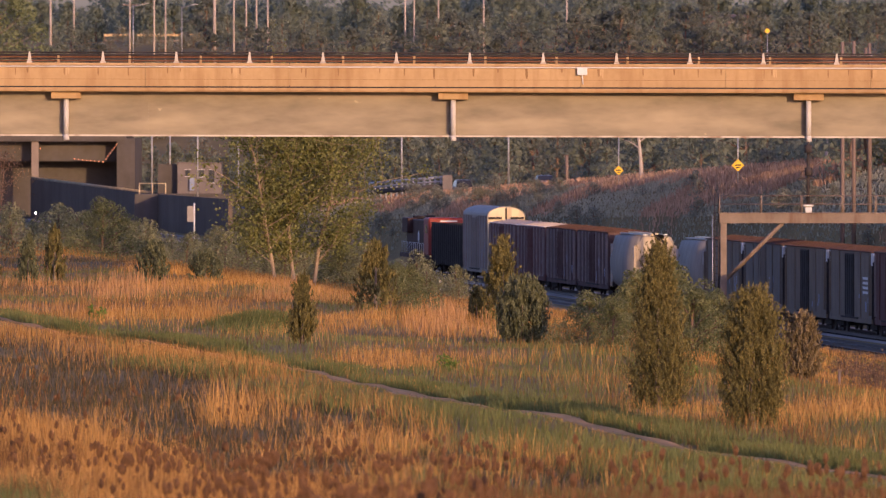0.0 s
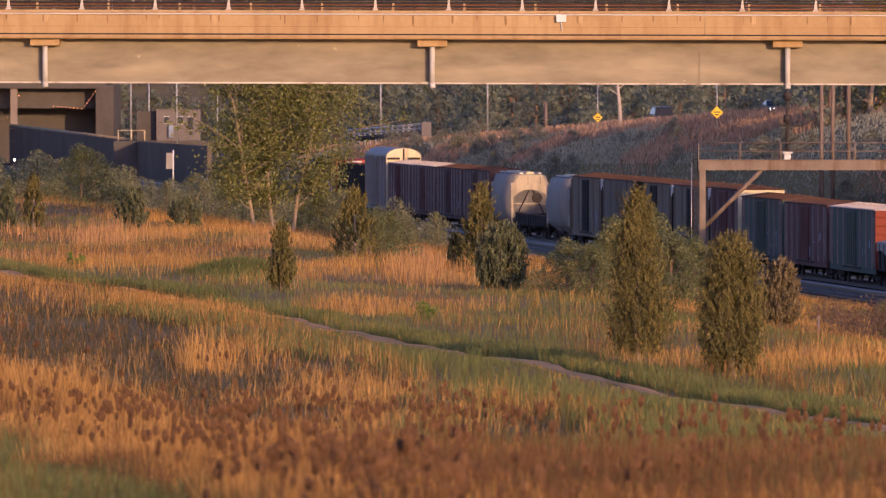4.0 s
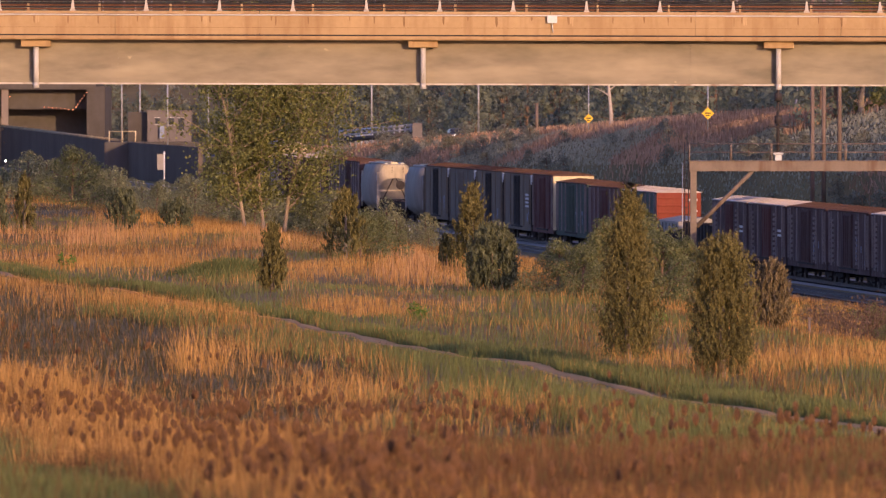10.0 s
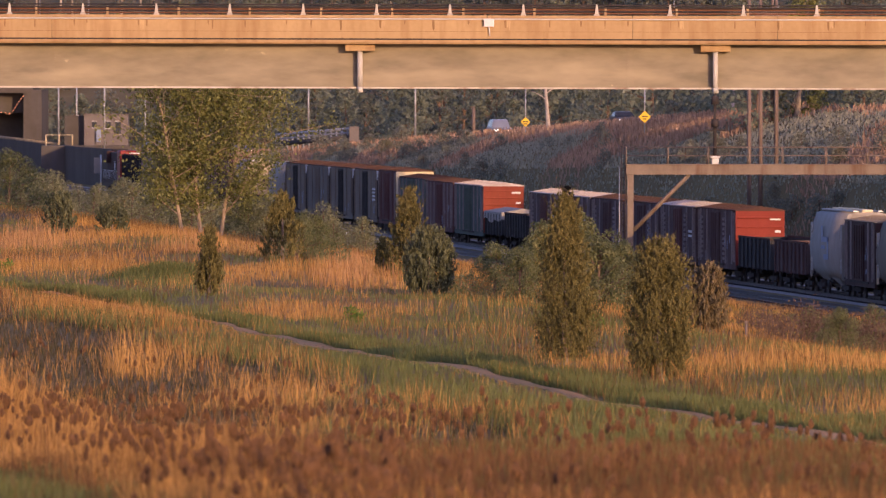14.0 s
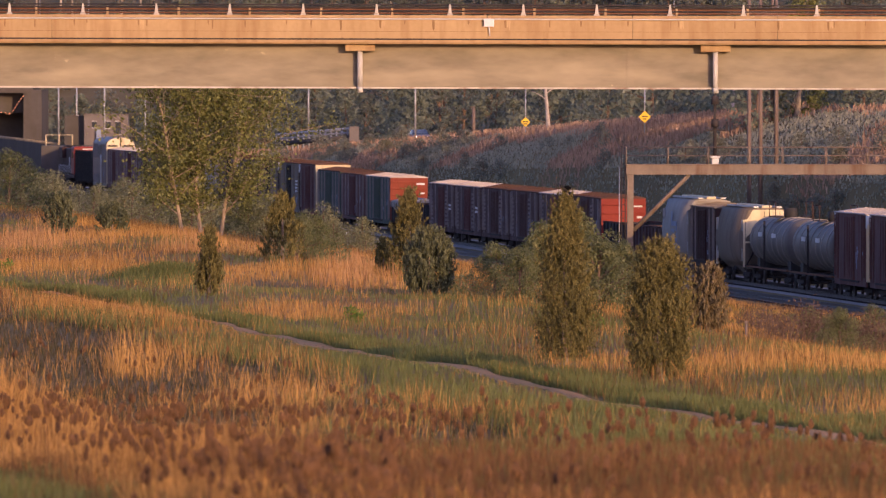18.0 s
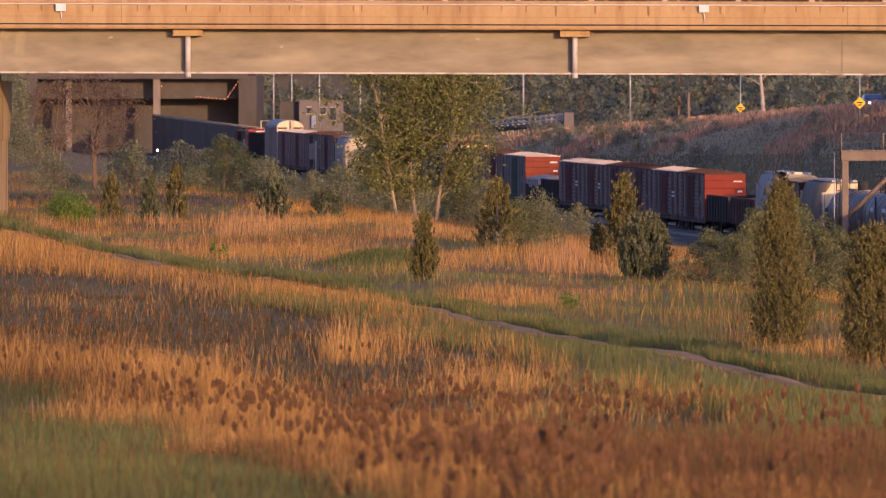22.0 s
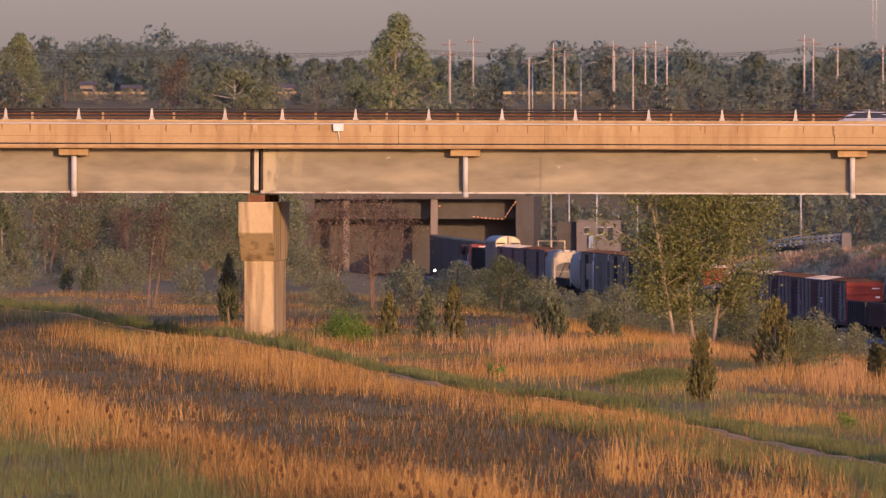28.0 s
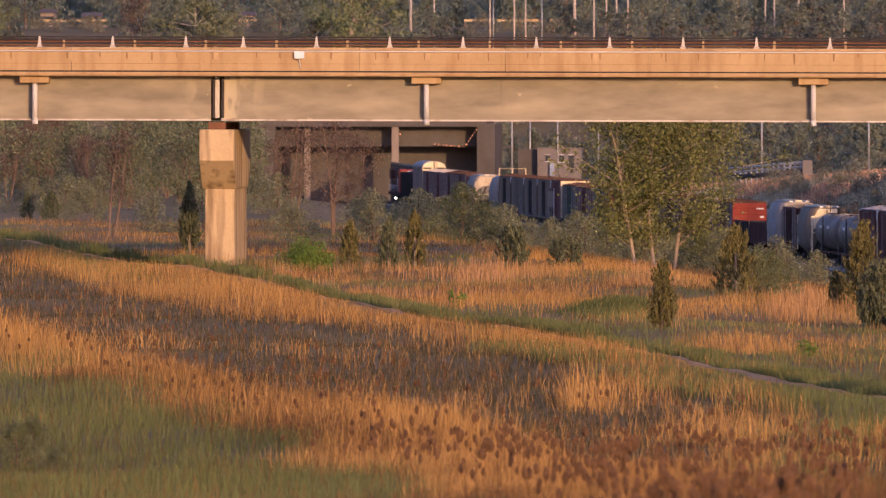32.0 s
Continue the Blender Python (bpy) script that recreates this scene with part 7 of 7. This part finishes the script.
def green_share(x, y, b, delta):
    g = 0.85 * np.exp(-((delta + 7) / 7.0) ** 2) + 0.70 * np.clip(1 - np.abs(delta - 14) / 20, 0, 1) * np.clip((b + 0.03) / 0.02, 0.12, 1)
    g += 0.97 * np.clip((np.interp(b, GREEN_B, GREEN_D) - y) / (0.12 * y) + 0.5 + 1.5 * (hash_noise(x, y * 0.5, 3, 61) - 0.5), 0, 1)
    g += 0.85 * np.clip((hash_noise(x, y * 0.35, 5, 3) * 0.7 + hash_noise(x, y * 0.5, 1.7, 13) * 0.3 - 0.43) * 6, 0, 1) * (delta < -8)
    g += (0.25 + 0.6 * hash_noise(x, y * 0.4, 3.5, 71)) * np.clip((b + 0.012) / 0.014, 0, 1) * np.clip(delta / 6, 0, 1) * np.clip((95 - delta) / 30, 0.35, 1)
    g += 0.35 * np.clip((b - 0.0) / 0.02, 0, 1) * (delta < -8) * (delta > -45)
    g += 0.8 * np.clip((-0.062 - b) / 0.012, 0, 1) * np.clip((75 - delta) / 30, 0, 1) * (delta > 0)
    g = np.where((y < 166) & (b > -0.012), g * 0.8, g)
    g += 0.5 * np.exp(-((x + 5.8) / 1.0) ** 2 - ((y - 303) / 5) ** 2)
    return np.clip(g, 0, 0.96)


def height_cap(delta, b):
    """Short turf before the trail, so that it lies open."""
    front = np.where(delta < 5, 0.06 + 0.018 * np.maximum(delta, 0), 0.15 + 0.02 * (delta - 5)) * np.where(b < -0.05, 1.5, 1.0)
    front = front * np.interp(b, (-0.065, -0.045, -0.022, -0.009), (0.55, 0.8, 1.7, 1.0))
    far = np.interp(b, TB, TD)
    y = far - delta
    clear = -6.4 * y / far - np.maximum(-1.75 - 0.0282 * y, -6.4)
    front = np.where(b > -0.012, np.minimum(front, 0.03 + 0.75 * np.maximum(clear, 0)), front)
    lip = -6.4 * y / np.interp(b, (-0.03, 0.0, 0.06), (185, 172, 168)) - np.maximum(-1.75 - 0.0282 * y, -6.4)
    front = np.where((y < 168) & (b > -0.045), np.minimum(front, np.interp(b, (-0.045, -0.01), (0.9, 0.06)) + 0.7 * np.maximum(lip, 0)), front)
    front = np.where(y < 172, np.minimum(front, 0.5), front)
    return np.where(delta > -1.0, front, 0.26 + 0.03 * np.maximum(-delta - 7, 0))


# the band of dark weeds and painted shade: bearing, distance, width
DARK_B = np.array([-0.10, -0.0845, -0.0725, -0.0579, -0.041, -0.0225, 0.01, 0.06])
DARK_D = np.array([410, 370, 302, 264, 246, 212, 168, 156])
DARK_W = np.array([0.19, 0.19, 0.15, 0.15, 0.15, 0.17, 0.09, 0.07])


def build_grass():
    rng, x, y, b, dl = meadow(570000, 84, 560, 11, 0.85)
    g = green_share(x, y, b, dl)
    pick = rng.random(len(x))
    clump = hash_noise(x, y, 1.6, 5) * 0.6 + hash_noise(x, y, 0.5, 6) * 0.4
    tall = np.clip((hash_noise(x, y * 0.55, 5.0, 8) * 0.6 + hash_noise(x, y * 0.4, 2.0, 18) * 0.4 - 0.36) * 3.2, 0, 1)
    patch = hash_noise(x, y * 0.6, 9, 28)
    dd = np.interp(b, DARK_B, DARK_D)
    dark = 1.5 * np.exp(-((y - 0.97 * dd) / (np.interp(b, DARK_B, DARK_W) * dd)) ** 4) * np.clip((hash_noise(x, y * 0.5, 3.5, 38) * 0.6 + hash_noise(x, y * 0.5, 1.2, 39) * 0.4 - 0.24) * 5 + np.interp(b, (-0.06, -0.03, 0.0), (0.6, 0.5, 0.1)), 0, 1)
    dark = np.maximum(dark, 0.35 * np.clip((hash_noise(x, y * 0.4, 6, 48) - 0.7) * 5, 0, 1) * (dl < -14))
    brown = 0.05 + np.where(y < 168, 0.22 + 0.36 * np.clip((b + 0.02) / 0.03, 0, 1), 0.0) + 0.5 * np.clip((patch * 0.6 + hash_noise(x, y * 0.45, 2.6, 58) * 0.4 - 0.52) * 5, 0, 1)
    cap = height_cap(dl, b)
    wide = 0.008 + 0.000036 * np.minimum(y, 190) + 0.000012 * np.maximum(y - 190, 0)
    keep = (np.abs(dl) > np.where(y > 245, 0.45, 1.1)) | (rng.random(len(x)) < np.interp(b, (-0.02, -0.01), (0.85, 0.05)))
    low = np.where(y < np.interp(b, GREEN_B, GREEN_D), 0.7, 1.0) * np.where(y < 0.84 * dd, 1.25, 1.0)
    g = g * np.clip(1 - dark, 0, 1)
    second = rng.random(len(x))
    isdark = (second < np.minimum(dark, 0.9)) & (pick >= g)
    for kind, sel, mt, h0, h1 in (("green_grass", pick < g, "green", 0.15, 0.30), ("dark_weeds", isdark, "weed", 0.18, 0.18), ("dead_stalks", ~isdark & (pick >= g) & (pick < g + np.maximum(brown, 0.8 * np.minimum(dark, 1))), "brown", 0.26, 0.42), ("dry_grass", ~isdark & (pick >= g + brown), "tan", 0.20, 0.62)):
        s = sel & keep
        n = s.sum()
        h = (h0 + h1 * (0.35 * clump[s] + 0.75 * tall[s] * (1 - 0.7 * np.minimum(dark[s], 1)))) * (0.7 + 0.6 * rng.random(n)) * low[s]
        h = np.where(dl[s] < -9, h * 0.54, h)
        h = np.where(rng.random(n) < 0.25, h, h * (1 - 0.55 * np.minimum(dark[s], 1)))
        h = np.minimum(h, cap[s] * (0.7 + 0.6 * rng.random(n)))
        label = {"green_grass": "fresh green meadow grass", "dark_weeds": "low dark grey-brown weeds with a band of shade in their colour", "dead_stalks": "dead brown weed stalks", "dry_grass": "tall dry tan meadow grass"}[kind]
        tagged(new(kind, blades(kind, x[s], y[s], h, wide[s] * (0.6 + 0.8 * rng.random(n)), rng, M[mt], 0.22)), label, "grass", kind="stuff")


build_grass()


def build_verge():
    """Lush green turf along the trail's far side and in strips before it."""
    rng = np.random.default_rng(41)
    n = 76000
    b = -0.100 + 0.168 * rng.random(n)
    far_side = rng.random(n) < 0.55
    back = np.where(far_side, 1.0 + 8 * rng.random(n) ** 1.3, -(1.0 + 32 * rng.random(n) ** 1.2))
    y = np.interp(b, TB, TD) + back
    x = b * y
    keep = far_side | ((b > -0.035) & (hash_noise(x, y, 3, 51) > 0.35))
    keep &= hash_noise(x, y * 0.5, 4, 52) * 0.6 + hash_noise(x, y, 1.1, 54) * 0.4 > 0.36
    x, y, back = x[keep], y[keep], back[keep]
    h = np.where(back > 0, (0.10 + 0.24 * hash_noise(x, y, 2, 53)) * np.clip(y / 280, 1, 1.7), np.minimum(0.34, 0.035 + 0.015 * -back)) * (0.7 + 0.6 * rng.random(len(x)))
    tagged(new("verge_grass", blades("verge_grass", x, y, h, 0.012 + 0.00006 * y, rng, M["green"], 0.25)), "lush green grass along the trail", "grass", kind="stuff")


build_verge()


def build_reeds():
    """Pale pinkish reed stalks in loose stands before the thickets."""
    rng = np.random.default_rng(47)
    n = 70000
    y = rng.uniform(262, 400, n)
    b = rng.uniform(-0.095, 0.048, n)
    x = b * y
    stand = hash_noise(x, y * 0.25, 3.0, 81) * 0.65 + hash_noise(x, y * 0.5, 0.9, 82) * 0.35
    far = np.interp(b, TB, TD)
    keep = (stand > 0.63) & (y > far + 16) & (y > 278) & (b < 0.03) & (34.24 - 0.1096 * (y - 498) - x > 13)
    x, y, stand = x[keep], y[keep], stand[keep]
    h = (0.20 + 2.0 * (stand - 0.56)) * (0.6 + 0.6 * rng.random(len(x)))
    tagged(new("dry_reeds", blades("dry_reeds", x, y, h, 0.012 + 0.00003 * y, rng, M["reed"], 0.09)), "pale pinkish dry reed stalks before the thickets", "grass", kind="stuff")


build_reeds()


def build_mound():
    rng = np.random.default_rng(43)
    x, y = -5.8 + rng.normal(size=3600) * 0.75, 305 + rng.normal(size=3600) * 3.5
    tagged(new("mound_grass", blades("mound_grass", x, y, 0.10 + 0.20 * rng.random(3600), np.full(3600, 0.03), rng, M["green"], 0.4)), "dark green grass on a low mound", "grass", kind="stuff")


build_mound()


def build_teasels():
    rng, x, y, b, dl = meadow(5600, 68, 330, 21, 1.1)
    grove = hash_noise(x, y * 0.7, 4, 9) * 0.65 + hash_noise(x, y, 1.5, 29) * 0.35
    keep = (grove > 0.44) & ((y < 168) | (rng.random(len(x)) < np.interp(b, (-0.05, -0.03), (0.75, 0.2)))) & (y < np.interp(b, (-0.06, -0.03), (300, 215))) & (y < np.interp(b, DARK_B, DARK_D) * (0.90 + 0.1 * rng.random(len(x)))) & (y > np.interp(b, GREEN_B, GREEN_D) * (0.93 + 0.12 * rng.random(len(x))))
    keep &= (b < 0.006) | (rng.random(len(x)) < 0.3)
    x, y = x[keep], y[keep]
    n = len(x)
    z = grade(x, y)
    h = np.where(y < 110, 0.42, 0.58) + 0.5 * rng.random(n)
    far = np.interp(x / y, TB, TD)
    h = np.where((x / y > -0.012) & (y < far), np.minimum(h, 0.1 + 0.8 * np.maximum(-6.4 * y / far - np.maximum(-1.75 - 0.0282 * y, -6.4), 0)), h)
    tagged(new("teasel_stalks", blades("teasel_stalks", x, y, h, np.full(n, 0.016), rng, M["brown"], 0.05)), "tall dead brown teasel stalks", "weeds", kind="stuff")
    k = 2
    cx, cy, cz = np.repeat(x, k), np.repeat(y, k), np.repeat(z + h, k)
    off = rng.normal(size=(n * k, 3)) * np.array([0.10, 0.10, 0.14])
    off[::k] = 0
    c = np.stack([cx, cy, cz], 1) + off
    r = 0.026 + 0.024 * rng.random(n * k)
    ln = r * 1.9
    tris = []
    for s in (-1, 1):
        for q in range(5):
            a0, a1 = q * math.tau / 5, (q + 1) * math.tau / 5
            p0 = c + np.stack([np.cos(a0) * r, np.sin(a0) * r, 0 * r], 1)
            p1 = c + np.stack([np.cos(a1) * r, np.sin(a1) * r, 0 * r], 1)
            up = np.stack([0 * r, 0 * r, s * ln * 0.6], 1)
            q0, q1 = c + (p0 - c) * 0.7 + up, c + (p1 - c) * 0.7 + up
            pt = c + np.stack([0 * r, 0 * r, s * ln], 1)
            for tri in ((p0, p1, q1), (p0, q1, q0), (q0, q1, pt)):
                tris.append(np.stack(tri if s > 0 else tri[::-1], 1))
    v = np.concatenate(tris, 1).reshape(-1, 3)
    tagged(new("teasel_heads", soup("teasel_heads", v, 3, M["head"])), "dark brown prickly teasel seed heads", "weeds", kind="stuff")


build_teasels()

# rough grass on the road bank
rng_ = np.random.default_rng(31)
yy = rng_.uniform(470, 1050, 150000)
xx = 34.24 - 0.1096 * (yy - 498) + rng_.uniform(7, 42, 150000)
ok_ = np.abs(xx - (2.1 - 0.135 * (yy - 1000))) > 7.5
xx, yy = xx[ok_], yy[ok_]
rise_ = (xx - (34.24 - 0.1096 * (yy - 498)) - 7) / (2.1 - 0.135 * (yy - 1000) - 34.24 + 0.1096 * (yy - 498) - 13.5)
dry = hash_noise(xx, yy * 0.5, 9, 4) * 0.6 + hash_noise(xx, yy, 3, 14) * 0.2 + rise_ * 0.55 > 0.62
tagged(new("bank_grass", blades("bank_grass", xx[dry], yy[dry], 0.22 + 0.35 * rng_.random(dry.sum()), np.full(dry.sum(), 0.12), rng_, M["bankgrass"])), "dry reddish grass on the road bank", "grass", kind="stuff")
tagged(new("bank_turf", blades("bank_turf", xx[~dry], yy[~dry], 0.09 + 0.15 * rng_.random((~dry).sum()), np.full((~dry).sum(), 0.16), rng_, M["turf"])), "dull green turf on the road bank", "grass", kind="stuff")

# ---- vehicles and birds that move ----
ROAD_RUN = [(760, 1620), (150, 1330), (10, 1220), (-18.15, 1150), (2.1, 1000), (35.85, 750), (69.6, 500), (110, 330), (330, 120), (900, -150)]


def road_point(s):
    """Place and heading s metres along the road, counted from the far end."""
    for a, b in zip(ROAD_RUN, ROAD_RUN[1:]):
        d = math.dist(a, b)
        if s <= d or b == ROAD_RUN[-1]:
            x, y = a[0] + (b[0] - a[0]) * s / d, a[1] + (b[1] - a[1]) * s / d
            return x, y, math.degrees(math.atan2(b[1] - a[1], b[0] - a[0]))
        s -= d


def road_s(y):
    """Metres along the road at distance y, on its straight stretch."""
    s = 0
    for a, b in zip(ROAD_RUN, ROAD_RUN[1:]):
        if a[1] >= y >= b[1]:
            return s + math.dist(a, b) * (a[1] - y) / (a[1] - b[1])
        s += math.dist(a, b)


# which car, when it passes the given distance
FAR_CARS = [("suv", "cardark", "dark car with lit headlights", 0.0, 1000), ("sedan", "cardark", "dark car with lit headlights", 0.0, 942), ("sedan", "cardark", "dark car with lit headlights", 9.0, 1018), ("suv", "carsilver", "silver car with lit headlights", 11.0, 1018), ("sedan", "carblue", "blue-grey car with lit headlights", 17.0, 1000)]
for kind, paint, label, t0, y0 in FAR_CARS:
    VEHICLES.append((vehicle(kind, M[paint], label + " on the road"), t0, y0))
bridge_cars = [(vehicle("pickup", M["carwhite"], "white pickup truck crossing the bridge", False), 14.5, 1404 - 619, -25.0, 410.4), (vehicle("sedan", M["carsilver"], "silver sedan crossing the bridge", False), 19.0, 268 - 619, 25.9, 404.8), (vehicle("sedan", M["carsilver"], "grey sedan crossing the bridge", False), 28.5, 935 - 784 - 728, -29.0, 405.2)]


def bird(label, k=1.0, name="blackbird"):
    t = thing(name, label, "bird")
    bm = bmesh.new()
    bmesh.ops.create_uvsphere(bm, u_segments=10, v_segments=7, radius=1, matrix=Matrix.Diagonal((0.13, 0.05, 0.05, 1)))
    cyl(bm, (0.12, 0, 0.02), (0.2, 0, 0.02), 0.03, 0.005, 6)
    cyl(bm, (-0.1, 0, 0), (-0.24, 0, 0), 0.03, 0.05, 6)
    part("body", bm, M["bird"], t, m=Matrix.Scale(k, 4))
    for s in (-1, 1):
        bm = bmesh.new()
        vs = [bm.verts.new(p) for p in ((0.07, s * 0.03, 0.01), (0.09, s * 0.16, 0.05), (0.0, s * 0.27, 0.07), (-0.08, s * 0.14, 0.04), (-0.07, s * 0.03, 0.01))]
        f = bm.faces.new(vs)
        bmesh.ops.solidify(bm, geom=[f], thickness=0.008)
        part("wing", bm, M["bird"], t, m=Matrix.Scale(k, 4))
    return t


flier = bird("small dark blackbird flying low over the meadow")
crosser = bird("large dark brown bird flying past with spread wings", 2.1, "dark_bird")
sitter = bird("dark blackbird perched on a cedar tip")
sitter.matrix_basis = pose(381 / 17100 * 213, 213, gz(381 / 17100 * 213, 213) + 3.92, 0, -35, 200)


def motions():
    for t, y0 in TRAIN:
        walk(t, [(s, pose(track_x(y0 + SPEED * s), y0 + SPEED * s, RAIL, 0, 0, HEAD)) for s in range(0, 33, 2)])
    for t, t0, y0 in VEHICLES:
        s0 = road_s(y0)
        rows = []
        for s in range(0, 33):
            x, y, a = road_point(max(5.0, s0 + 36.0 * (s - t0)))
            rows.append((s, pose(x, y, max(road_z(y), gz(x, y) + 0.03), 0, 0, a)))
        walk(t, rows)
    walk(flier, [(s, pose(-3.36 - 8.75 * (s - 6), 280, -4.6 + 0.25 * math.sin(s * 2.1), 0, 0, 180)) for s in range(0, 33)])
    walk(crosser, [(s, pose(-7.65 + 21.5 * (s - 11), 250, -0.85 + 0.1 * math.sin(s * 3.0), 25, 0, 0)) for s in range(0, 33)])
    for t, t0, r0, v, y in bridge_cars:
        x0 = r0 / 17100 * y
        # the bridge's far ends are out of view: a car stands there before and after it crosses
        rows = []
        for s in range(0, 33):
            x = min(max(x0 + v * (s - t0), -140), 125)
            rows.append((s, pose(x, y, 1.72 - 0.00258 * x, 0, 0.148 if v > 0 else -0.148, 0 if v > 0 else 180)))
        walk(t, rows)


motions()
